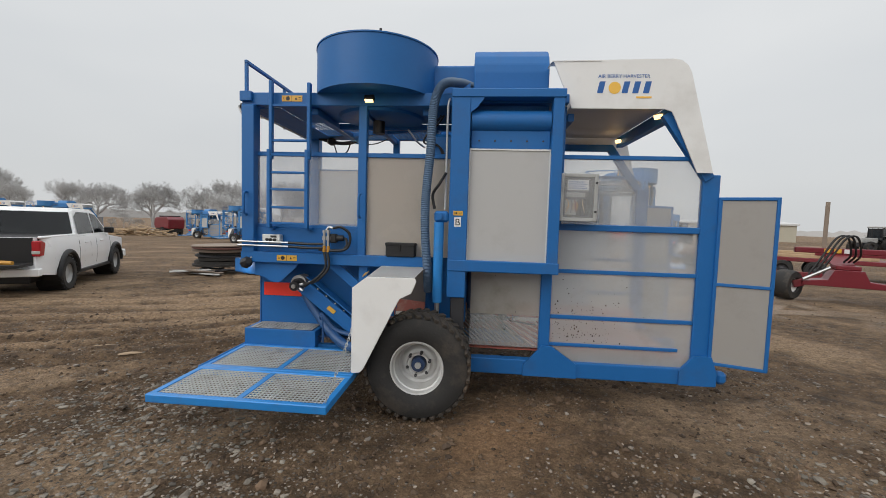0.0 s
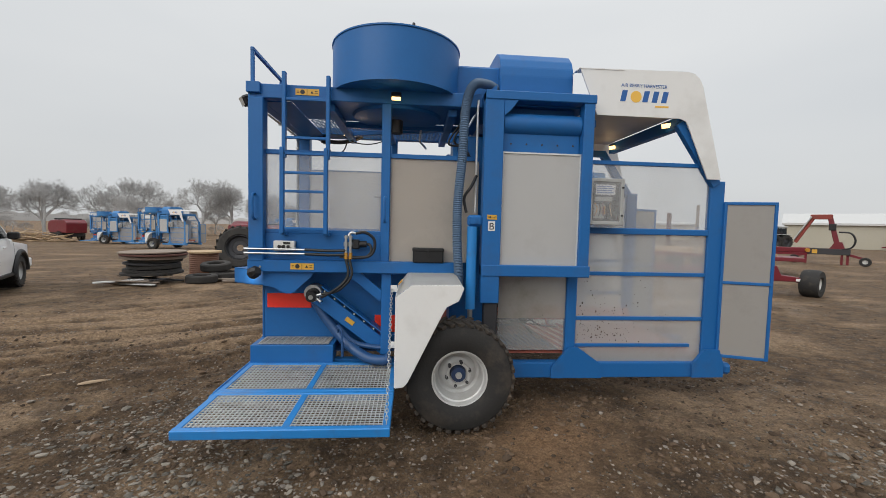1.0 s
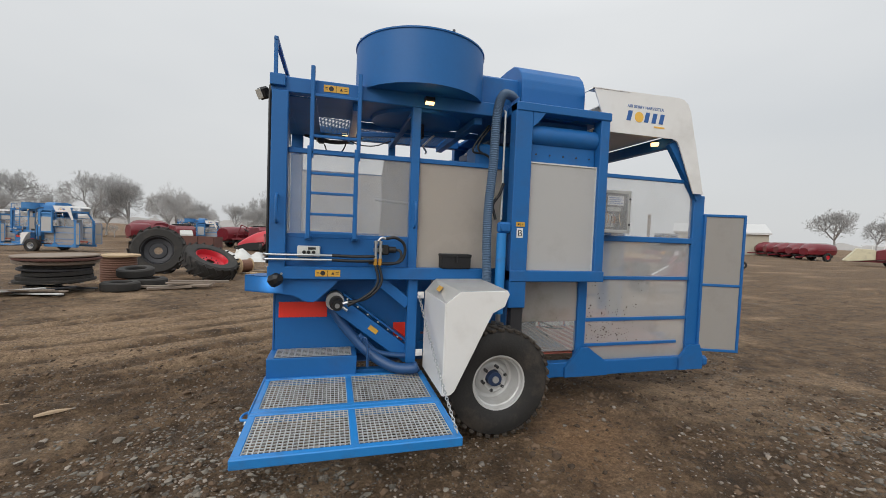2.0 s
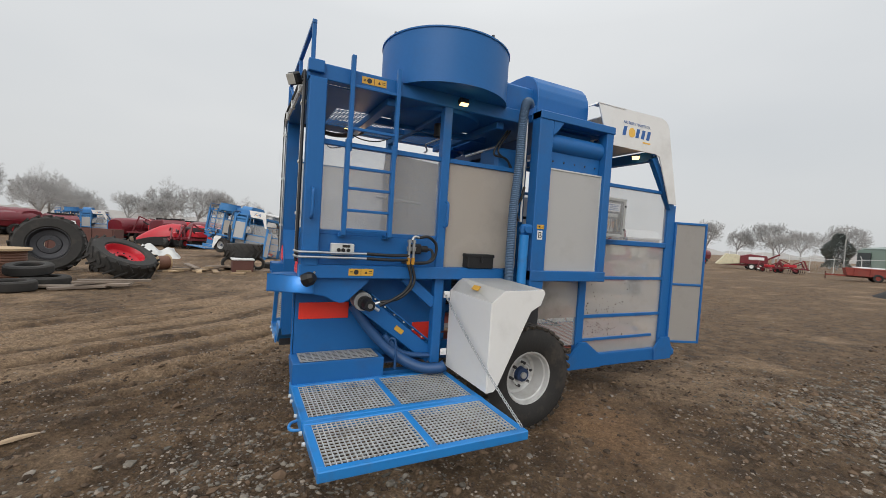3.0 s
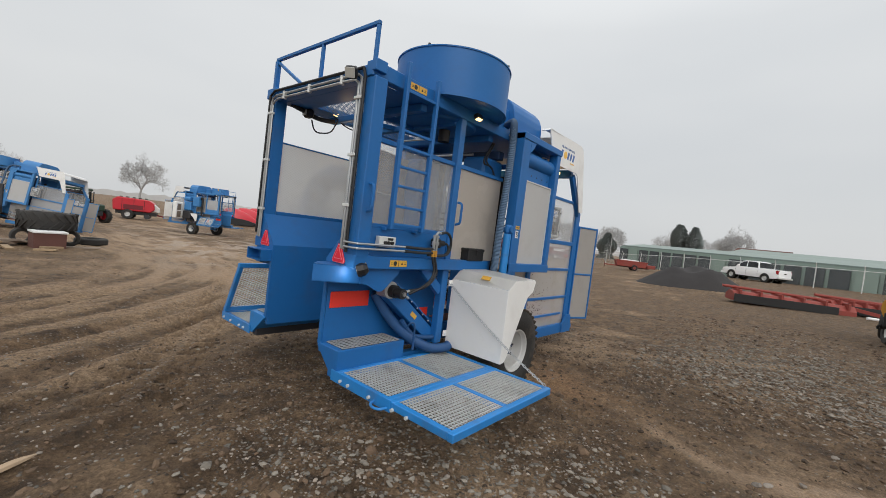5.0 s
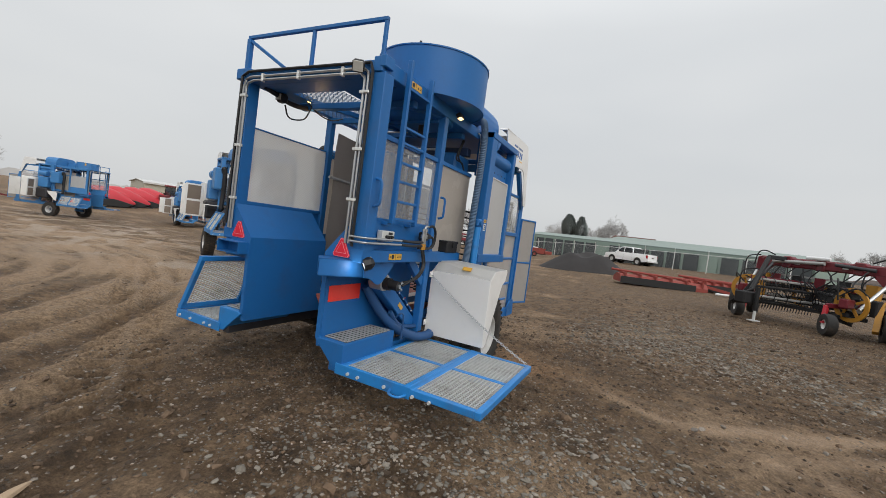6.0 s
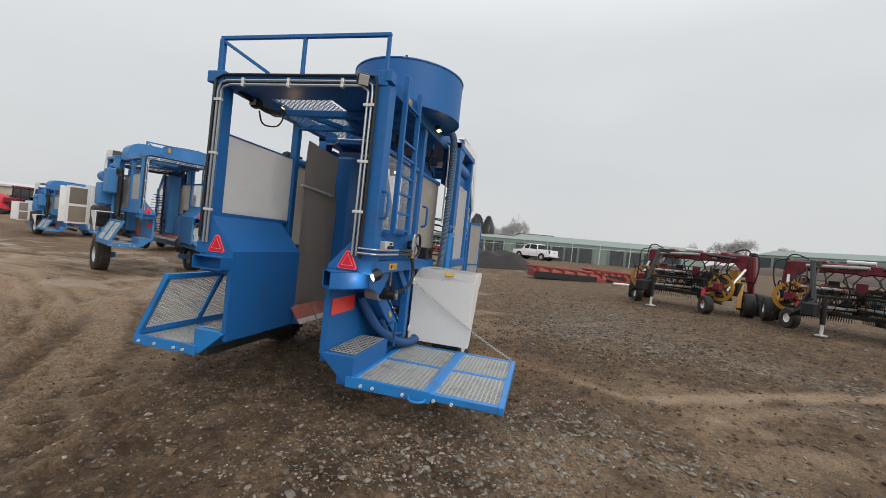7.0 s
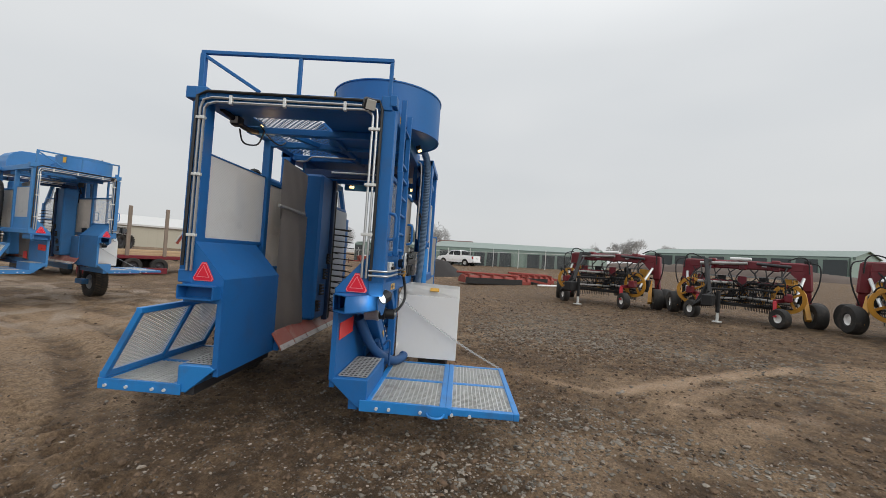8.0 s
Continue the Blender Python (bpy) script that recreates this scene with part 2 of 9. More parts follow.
RED = material("red_machine_paint", (0.155, 0.009, 0.018), 0.4, vary=0.12, dirt=MUD, dirt_amount=0.35, coat=0.2)
RED_BRIGHT = material("bright_red_paint", (0.50, 0.016, 0.03), 0.4, vary=0.1, coat=0.2)
RED_FADED = material("faded_orange_red_paint", (0.25, 0.040, 0.028), 0.6, vary=0.2, dirt=MUD, dirt_amount=0.4)
YELLOW_PAINT = material("yellow_machine_paint", (0.50, 0.24, 0.025), 0.45, vary=0.12, dirt=MUD, dirt_amount=0.35)
WOOD = material("weathered_planks", (0.42, 0.30, 0.18), 0.75, vary=0.3, grain=30, bump=0.2, random_tint=0.3)
WOOD_GREY = material("grey_weathered_wood", (0.24, 0.19, 0.15), 0.8, vary=0.3, grain=30, bump=0.2, random_tint=0.25)
GREEN_WALL = material("pale_green_metal_siding", (0.25, 0.33, 0.285), 0.5, vary=0.06)
GREEN_ROOF = material("green_metal_roof", (0.20, 0.255, 0.228), 0.45, vary=0.06)
CREAM_WALL = material("cream_metal_siding", (0.44, 0.41, 0.33), 0.55, vary=0.06)
WHITE_ROOF = material("white_metal_roof", (0.56, 0.56, 0.55), 0.5, vary=0.04)
DOOR_DARK = material("dark_roller_door", (0.055, 0.066, 0.07), 0.5, vary=0.15)
GLASS_DARK = material("dark_tinted_glass", (0.02, 0.024, 0.028), 0.08, vary=0.1, bump=0.0, coat=1.0)
TAIL_RED = material("tail_light_red", (0.40, 0.012, 0.02), 0.15, vary=0.1, bump=0.0, coat=0.6)
CAR_WHITE = material("white_car_paint", (0.90, 0.905, 0.91), 0.3, vary=0.02, bump=0.0, dirt=(0.6, 0.56, 0.52), dirt_amount=0.06, coat=0.5)
# bark lightened to grey so the far trees carry the mist in their colour
BARK = material("mist_paled_bark", (0.41, 0.405, 0.40), 0.9, vary=0.2, bump=0.2, random_tint=0.12)
# needle green raised to a pale grey that stands for mist
CONIFER = material("conifer_needles", (0.27, 0.30, 0.29), 0.8, vary=0.4, bump=0.0)
EARTH = material("dug_brown_earth", (0.10, 0.075, 0.062), 0.9, vary=0.3, grain=6, bump=0.5)
GRAVEL_DARK = material("dark_gravel_heap", (0.032, 0.029, 0.029), 0.9, vary=0.4, grain=12, bump=0.6)
BURLAP = material("white_tarpaulin", (0.6, 0.6, 0.58), 0.6, vary=0.15)
COPPER_WRAP = material("brown_cable", (0.17, 0.08, 0.05), 0.6, vary=0.2, grain=60, bump=0.3)


# ---- mesh helpers ----
def part(name, bm, mat, parent=None, label="", smooth=False):
    """Link a bmesh as one mesh object, under a thing or a part."""
    me = bpy.data.meshes.new(name)
    bmesh.ops.recalc_face_normals(bm, faces=bm.faces)
    bm.to_mesh(me)
    bm.free()
    me.materials.append(mat)
    if smooth:
        for p in me.polygons:
            p.use_smooth = True
        me.set_sharp_from_angle(angle=radians(35))
    ob = new(name, me)
    if parent is not None:
        ob.parent = parent
        ob.matrix_parent_inverse = Matrix.Identity(4)
    if label:
        ob["label"] = label
    return ob


def thing(name, label, category, at=(0, 0, 0), turn=0.0, group=""):
    ob = new(name)
    ob.empty_display_size = 0.2
    ob.matrix_world = pose(*at, 0, 0, turn)
    return tagged(ob, label, category, group)


def box(bm, x0, x1, y0, y1, z0, z1, bevel=0.0, m=None):
    size = (abs(x1 - x0), abs(y1 - y0), abs(z1 - z0))
    mat = Matrix.Translation(((x0 + x1) / 2, (y0 + y1) / 2, (z0 + z1) / 2)) @ Matrix.Diagonal((*size, 1))
    if m is not None:
        mat = m @ mat
    made = bmesh.ops.create_cube(bm, size=1.0, matrix=mat)
    if bevel:
        edges = list({e for v in made["verts"] for e in v.link_edges})
        bmesh.ops.bevel(bm, geom=edges, offset=min(bevel, 0.45 * min(size)), segments=1, affect="EDGES", clamp_overlap=True)
    return bm


def B(x0, x1, y0, y1, z0, z1, bevel=0.006):
    return box(bmesh.new(), x0, x1, y0, y1, z0, z1, bevel)


def frame_of(p, q, up=(0, 0, 1)):
    """A pose at p whose z axis runs to q."""
    d = (Vector(q) - Vector(p)).normalized()
    u = Vector(up)
    if abs(d.dot(u)) > 0.98:
        u = Vector((1, 0, 0))
    a = u.cross(d).normalized()
    b = d.cross(a)
    return Matrix(((a.x, b.x, d.x, p[0]), (a.y, b.y, d.y, p[1]), (a.z, b.z, d.z, p[2]), (0, 0, 0, 1)))


def beam(bm, p, q, w, h, bevel=0.004, up=(0, 0, 1)):
    """A square bar from p to q: w across, h along up."""
    length = (Vector(q) - Vector(p)).length
    return box(bm, -w / 2, w / 2, -h / 2, h / 2, 0, length, bevel, frame_of(p, q, up))


def rod(bm, p, q, r, n=10, r2=None):
    length = (Vector(q) - Vector(p)).length
    bmesh.ops.create_cone(bm, cap_ends=True, segments=n, radius1=r, radius2=r if r2 is None else r2, depth=length, matrix=frame_of(p, q) @ Matrix.Translation((0, 0, length / 2)))
    return bm


def smooth_path(pts, n=8):
    out = []
    pts = [Vector(p) for p in pts]
    ext = [2 * pts[0] - pts[1]] + pts + [2 * pts[-1] - pts[-2]]
    for i in range(1, len(ext) - 2):
        a, b, c, d = ext[i - 1], ext[i], ext[i + 1], ext[i + 2]
        for k in range(n):
            t = k / n
            out.append(0.5 * (2 * b + (c - a) * t + (2 * a - 5 * b + 4 * c - d) * t * t + (3 * b - a - 3 * c + d) * t ** 3))
    out.append(pts[-1])
    return out


def tube(bm, pts, r, n=8, ribs=0.0, curve=8):
    """A hose along points; ribs swells every second ring."""
    path = smooth_path(pts, curve) if curve else [Vector(p) for p in pts]
    rings = []
    for i, p in enumerate(path):
        d = (path[min(i + 1, len(path) - 1)] - path[max(i - 1, 0)]).normalized()
        f = frame_of(p, p + d)
        rr = r * (1 + ribs * (1 if i % 2 else -1))
        rings.append([bm.verts.new(f @ Vector((rr * math.cos(a * 2 * math.pi / n), rr * math.sin(a * 2 * math.pi / n), 0))) for a in range(n)])
    for a, b in zip(rings, rings[1:]):
        best = min(range(n), key=lambda s: sum((a[k].co - b[(k + s) % n].co).length for k in range(n)))
        for k in range(n):
            bm.faces.new((a[k], a[(k + 1) % n], b[(k + 1 + best) % n], b[(k + best) % n]))
    bm.faces.new(rings[0])
    bm.faces.new(rings[-1])
    return bm


def plate(bm, outline, axis, at, thick, bevel=0.0):
    """A flat sheet: outline in the two other axes, from at to at + thick along axis."""
    def p3(u, v, w):
        return {"x": (w, u, v), "y": (u, w, v), "z": (u, v, w)}[axis]
    a = [bm.verts.new(p3(u, v, at)) for u, v in outline]
    b = [bm.verts.new(p3(u, v, at + thick)) for u, v in outline]
    fs = [bm.faces.new(a), bm.faces.new(b[::-1])]
    for i in range(len(a)):
        j = (i + 1) % len(a)
        fs.append(bm.faces.new((a[j], a[i], b[i], b[j])))
    if bevel:
        bmesh.ops.recalc_face_normals(bm, faces=fs)
        bmesh.ops.bevel(bm, geom=list({e for f in fs for e in f.edges}), offset=bevel, segments=1, affect="EDGES", clamp_overlap=True)
    return bm


def spun(bm, profile, m, n=32, closed=False):
    """Turn a profile of (radius, height) about the z axis of m."""
    rings = [[bm.verts.new(m @ Vector((r * math.cos(2 * math.pi * k / n), r * math.sin(2 * math.pi * k / n), h))) for k in range(n)] for r, h in profile]
    pairs = list(zip(rings, rings[1:])) + ([(rings[-1], rings[0])] if closed else [])
    for a, b in pairs:
        for k in range(n):
            bm.faces.new((a[k], a[(k + 1) % n], b[(k + 1) % n], b[k]))
    return bm


def sweep(bm, outline, axis, a, b, thick):
    """A bent sheet: an open outline in two axes drawn out from a to b along the third, with a thickness inwards."""
    pts = [Vector(p) for p in outline]
    inner = []
    for i, p in enumerate(pts):
        d = (pts[min(i + 1, len(pts) - 1)] - pts[max(i - 1, 0)]).normalized()
        inner.append(p + Vector((d.y, -d.x)) * thick)
    ring = pts + inner[::-1]
    return plate(bm, [(p.x, p.y) for p in ring], axis, a, b - a)


def mesh_sheet(bm, origin, u, v, nu, nv, bar, depth):
    """A grating of bars in the plane of u and v."""
    o, u, v = Vector(origin), Vector(u), Vector(v)
    w = u.cross(v).normalized() * depth
    for k in range(nu + 1):
        p = o + u * (k / nu)
        _bar(bm, p, v, u.normalized() * bar, w)
    for k in range(nv + 1):
        p = o + v * (k / nv)
        _bar(bm, p, u, v.normalized() * bar, w * 0.9)
    return bm


def _bar(bm, p, along, across, deep):
    c = [bm.verts.new(p + s * across / 2 + d * deep / 2 + e * along) for e in (0, 1) for s, d in ((-1, -1), (1, -1), (1, 1), (-1, 1))]
    for q in ((0, 1, 5, 4), (1, 2, 6, 5), (2, 3, 7, 6), (3, 0, 4, 7)):
        bm.faces.new([c[i] for i in q])


def diamond_sheet(bm, origin, u, v, nu, nv, bar, depth):
    """Expanded metal: zigzag strands in the plane of u and v."""
    o, u, v = Vector(origin), Vector(u), Vector(v)
    w = u.cross(v).normalized() * depth
    du, dv = u / nu, v / nv
    for j in range(nv):
        for i in range(nu):
            a = o + du * i + dv * j
            for p, q in ((a + dv / 2, a + du / 2), (a + du / 2, a + du + dv / 2), (a + du + dv / 2, a + du / 2 + dv), (a + du / 2 + dv, a + dv / 2)):
                s = (q - p).cross(w).normalized() * bar
                _bar(bm, p, q - p, s, w)
    return bm


def ground_z(x, y):
    """The yard: it falls gently to the north, less so farther out, and rises a little far to the east."""
    z = -0.036 * max(-25.0, min(8.5, y))
    z -= 0.024 * max(0.0, min(52.0, y) - 8.5) * max(0.0, min(1.0, (22 - x) / 12))
    k = max(0.0, min(1.0, (x - 14) / 34)) * max(0.0, min(1.0, (22 - y) / 14))
    return z + 0.62 * k * k * (3 - 2 * k)


# ---- ground ----
def ground_material():
    m = bpy.data.materials.new("muddy_yard")
    m.use_nodes = True
    nt = m.node_tree
    N, L = nt.nodes, nt.links
    bsdf = N["Principled BSDF"]
    tc = N.new("ShaderNodeTexCoord")

    def noise_node(scale, detail, rough=0.55, stretch=None):
        n = N.new("ShaderNodeTexNoise")
        n.inputs["Scale"].default_value = scale
        n.inputs["Detail"].default_value = detail
        n.inputs["Roughness"].default_value = rough
        if stretch:
            mp = N.new("ShaderNodeMapping")
            mp.inputs["Scale"].default_value = stretch
            mp.inputs["Rotation"].default_value = (0, 0, radians(-12))
            L.new(tc.outputs["Object"], mp.inputs["Vector"])
            L.new(mp.outputs["Vector"], n.inputs["Vector"])
        else:
            L.new(tc.outputs["Object"], n.inputs["Vector"])
        return n

    def ramp(src, stops):
        r = N.new("ShaderNodeValToRGB")
        while len(r.color_ramp.elements) < len(stops):
            r.color_ramp.elements.new(0.5)
        for e, (p, c) in zip(r.color_ramp.elements, stops):
            e.position, e.color = p, (*c, 1)
        L.new(src, r.inputs["Fac"])
        return r

    def mix(fac, a, b):
        x = N.new("ShaderNodeMix")
        x.data_type = "RGBA"
        L.new(fac, x.inputs["Factor"])
        L.new(a, x.inputs["A"])
        L.new(b, x.inputs["B"])
        return x.outputs["Result"]

    mid = noise_node(4.5, 10, 0.72)
    fine = noise_node(18, 9, 0.78)
    grit = noise_node(55, 6, 0.7)
    att = N.new("ShaderNodeAttribute")
    att.attribute_name = "soil"
    sep = N.new("ShaderNodeSeparateColor")
    L.new(att.outputs["Color"], sep.inputs["Color"])
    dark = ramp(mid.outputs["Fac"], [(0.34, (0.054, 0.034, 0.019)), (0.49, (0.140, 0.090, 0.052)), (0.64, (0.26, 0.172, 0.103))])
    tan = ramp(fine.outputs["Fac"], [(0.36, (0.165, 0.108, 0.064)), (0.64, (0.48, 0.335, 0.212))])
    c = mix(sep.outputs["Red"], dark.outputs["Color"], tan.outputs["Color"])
    clay = ramp(fine.outputs["Fac"], [(0.36, (0.19, 0.105, 0.051)), (0.64, (0.46, 0.285, 0.16))])
    c = mix(sep.outputs["Blue"], c, clay.outputs["Color"])
    silt = ramp(fine.outputs["Fac"], [(0.3, (0.34, 0.225, 0.135)), (0.7, (0.56, 0.39, 0.255))])
    c = mix(att.outputs["Alpha"], c, silt.outputs["Color"])
    # pale wheel tracks that cross one another where the yard is driven on most
    lane = N.new("ShaderNodeAttribute")
    lane.attribute_name = "lane"
    rings = []
    for cx, cy, scale in ((-14.0, 31.0, 0.165), (23.0, 12.0, 0.14), (2.0, 66.0, 0.12)):
        mp = N.new("ShaderNodeMapping")
        mp.inputs["Location"].default_value = (-cx, -cy, 0)
        L.new(tc.outputs["Object"], mp.inputs["Vector"])
        w = N.new("ShaderNodeTexWave")
        w.wave_type, w.rings_direction = "RINGS", "Z"
        w.inputs["Scale"].default_value = scale
        w.inputs["Distortion"].default_value = 2.2
        w.inputs["Detail"].default_value = 2.0
        w.inputs["Detail Scale"].default_value = 0.5
        L.new(mp.outputs["Vector"], w.inputs["Vector"])
        rings.append(ramp(w.outputs["Fac"], [(0.80, (0, 0, 0)), (0.93, (1, 1, 1))]).outputs["Color"])
    wide = noise_node(0.45, 3, 0.6)
    worn = ramp(wide.outputs["Fac"], [(0.42, (0, 0, 0)), (0.58, (1, 1, 1))])
    most = rings[0]
    for other in rings[1:]:
        top = N.new("ShaderNodeMath")
        top.operation = "MAXIMUM"
        L.new(most, top.inputs[0])
        L.new(other, top.inputs[1])
        most = top.outputs[0]
    for factor in (worn.outputs["Color"], lane.outputs["Fac"]):
        k = N.new("ShaderNodeMath")
        k.operation = "MULTIPLY"
        L.new(most, k.inputs[0])
        L.new(factor, k.inputs[1])
        most = k.outputs[0]
    # the tracks' wet sheen, put into a pale grey-brown
    track_sheen = ramp(fine.outputs["Fac"], [(0.3, (0.30, 0.22, 0.155)), (0.7, (0.50, 0.39, 0.29))])
    c = mix(most, c, track_sheen.outputs["Color"])
    top = N.new("ShaderNodeMath")
    top.operation = "MAXIMUM"
    L.new(most, top.inputs[0])
    L.new(att.outputs["Alpha"], top.inputs[1])
    shine = top.outputs[0]
    # small stones bedded in the mud: cells of their own tint
    vor = N.new("ShaderNodeTexVoronoi")
    vor.inputs["Scale"].default_value = 34
    L.new(tc.outputs["Object"], vor.inputs["Vector"])
    vsep = N.new("ShaderNodeSeparateColor")
    L.new(vor.outputs["Color"], vsep.inputs["Color"])
    inside = ramp(vor.outputs["Distance"], [(0.30, (1, 1, 1)), (0.42, (0, 0, 0))])
    chosen = N.new("ShaderNodeMath")
    chosen.operation = "LESS_THAN"
    L.new(vsep.outputs["Red"], chosen.inputs[0])
    L.new(sep.outputs["Green"], chosen.inputs[1])
    stone_mask = N.new("ShaderNodeMath")
    stone_mask.operation = "MULTIPLY"
    L.new(chosen.outputs[0], stone_mask.inputs[0])
    L.new(inside.outputs["Color"], stone_mask.inputs[1])
    stone_col = ramp(vsep.outputs["Green"], [(0.0, (0.08, 0.060, 0.045)), (0.6, (0.19, 0.155, 0.125)), (1.0, (0.38, 0.33, 0.28))])
    c = mix(stone_mask.outputs[0], c, stone_col.outputs["Color"])
    grain = ramp(grit.outputs["Fac"], [(0.34, (0.66, 0.66, 0.66)), (0.66, (1.32, 1.32, 1.32))])
    mul = N.new("ShaderNodeMix")
    mul.data_type, mul.blend_type = "RGBA", "MULTIPLY"
    mul.inputs["Factor"].default_value = 1.0
    L.new(c, mul.inputs["A"])
    L.new(grain.outputs["Color"], mul.inputs["B"])
    L.new(mul.outputs["Result"], bsdf.inputs["Base Color"])
    # trodden silt stays wet and shines a little
    wet = ramp(mid.outputs["Fac"], [(0.35, (0.62, 0.62, 0.62)), (0.6, (0.9, 0.9, 0.9))])
    damp = N.new("ShaderNodeRGB")
    damp.outputs[0].default_value = (0.46, 0.46, 0.46, 1)
    L.new(mix(shine, wet.outputs["Color"], damp.outputs[0]), bsdf.inputs["Roughness"])
    bsdf.inputs["Specular IOR Level"].default_value = 0.25
    h = N.new("ShaderNodeMath")
    h.operation = "MULTIPLY_ADD"
    h.inputs[1].default_value = 1.1
    soft = N.new("ShaderNodeMath")
    soft.operation = "MULTIPLY"
    soft.inputs[1].default_value = 0.9
    L.new(mid.outputs["Fac"], soft.inputs[0])
    L.new(fine.outputs["Fac"], h.inputs[0])
    L.new(soft.outputs[0], h.inputs[2])
    h2 = N.new("ShaderNodeMath")
    h2.operation = "MULTIPLY_ADD"
    h2.inputs[1].default_value = 0.30
    L.new(stone_mask.outputs[0], h2.inputs[0])
    L.new(h.outputs[0], h2.inputs[2])
    b = N.new("ShaderNodeBump")
    b.inputs["Strength"].default_value = 1.0
    b.inputs["Distance"].default_value = 0.05
    L.new(h2.outputs[0], b.inputs["Height"])
    L.new(b.outputs["Normal"], bsdf.inputs["Normal"])
    return m


def rut(x, y):
    """Wheel ruts along a bending lane west and north of the machine, and the hollow under its near wheel."""
    z = -0.055 * math.exp(-((x + 0.45) ** 2 + (y - 3.38) ** 2) / 0.35)
    r = math.hypot(x + 12, y - 18)
    if 10 < r < 18.5 and y < 30:
        keep = 1.0 - max(0.0, min(1.0, (x + 3.3) / 0.8)) * max(0.0, min(1.0, (7.6 - y) / 0.8))
        keep *= 1.0 - 0.4 * max(0.0, min(1.0, (y - 9.0) / 3.0))
        a = math.atan2(y - 18, x + 12)
        for k, (rr, depth) in enumerate(((10.9, 0.03), (11.6, 0.035), (12.3, 0.045), (12.9, 0.035), (13.5, 0.065), (14.05, 0.03), (14.6, 0.06), (15.4, 0.04), (16.2, 0.045), (17.0, 0.035), (17.7, 0.03))):
            d = r - rr - 0.25 * math.sin(3.1 * a + k) - 0.1 * math.sin(9 * a + 2 * k)
            if abs(d) < 0.6:
                z -= 1.05 * keep * depth * (math.exp(-(d / 0.15) ** 2) - 0.6 * math.exp(-((abs(d) - 0.27) / 0.10) ** 2))
    # bar-tread prints that bend north
    for off in (-2.17, -2.60):
        d = x - off - 0.51 * (y - 6.75) - 0.05 * math.sin(0.9 * y)
        if 4.8 < y < 15 and abs(d) < 0.15:
            z += -0.042 + 0.046 * (1 if math.sin(31 * y + 9 * d) > 0.1 else 0)
        elif 4.8 < y < 15 and off < -2.5 and 0.15 <= d < 0.32:
            z += 0.012
    return z


def clods(x, y):
    """Small lumps and hollows of the trodden mud."""
    n = 0.020 * noise.noise((x * 0.5, y * 0.5, 1.0)) + 0.012 * noise.noise((x * 1.7, y * 1.7, 5.0))
    a = noise.noise((x * 4.2, y * 4.2, 9.0))
    b = noise.noise((x * 9, y * 9, 2.0))
    return n + 0.018 * (abs(a) * 1.6 - 0.35) + 0.014 * b + 0.012 * noise.noise((x * 19, y * 19, 4.0))


def far_lane(x, y):
    return 9.0 < y < 45 and -2.5 < x < 18


def clip01(v):
    return max(0.0, min(1.0, v))


# where gravel lies thick: x, y and spread of each drift
DRIFTS = [(2.5, 2.1, 0.6), (2.8, 1.1, 0.8), (2.5, 0.2, 0.7), (2.0, -0.4, 0.5), (1.4, -0.85, 0.4), (1.0, -1.4, 0.45), (3.8, 1.6, 0.9), (5.2, 0.6, 1.1), (0.9, -2.3, 0.5),
          (-1.4, 1.95, 0.25), (-1.65, 1.6, 0.25), (-1.95, 1.3, 0.25), (-2.25, 0.95, 0.28), (-2.45, 0.5, 0.3), (-1.8, 2.5, 0.35), (-2.1, 2.1, 0.3), (-2.8, 2.6, 0.4), (-2.3, 2.9, 0.5), (-0.1, -0.65, 0.3), (-0.3, -1.35, 0.35), (-2.9, 3.3, 0.5)]
# small spots of pale dried silt
SILT = [(-0.95, 0.66, 0.13), (-1.10, 0.36, 0.14), (-1.47, 0.10, 0.22), (-1.27, -0.49, 0.22), (0.75, -1.85, 0.22), (-0.35, 1.86, 0.10)]


def blobs(x, y, spots):
    return max(math.exp(-((x - a) ** 2 + (y - b) ** 2) / (r * r)) for a, b, r in spots)


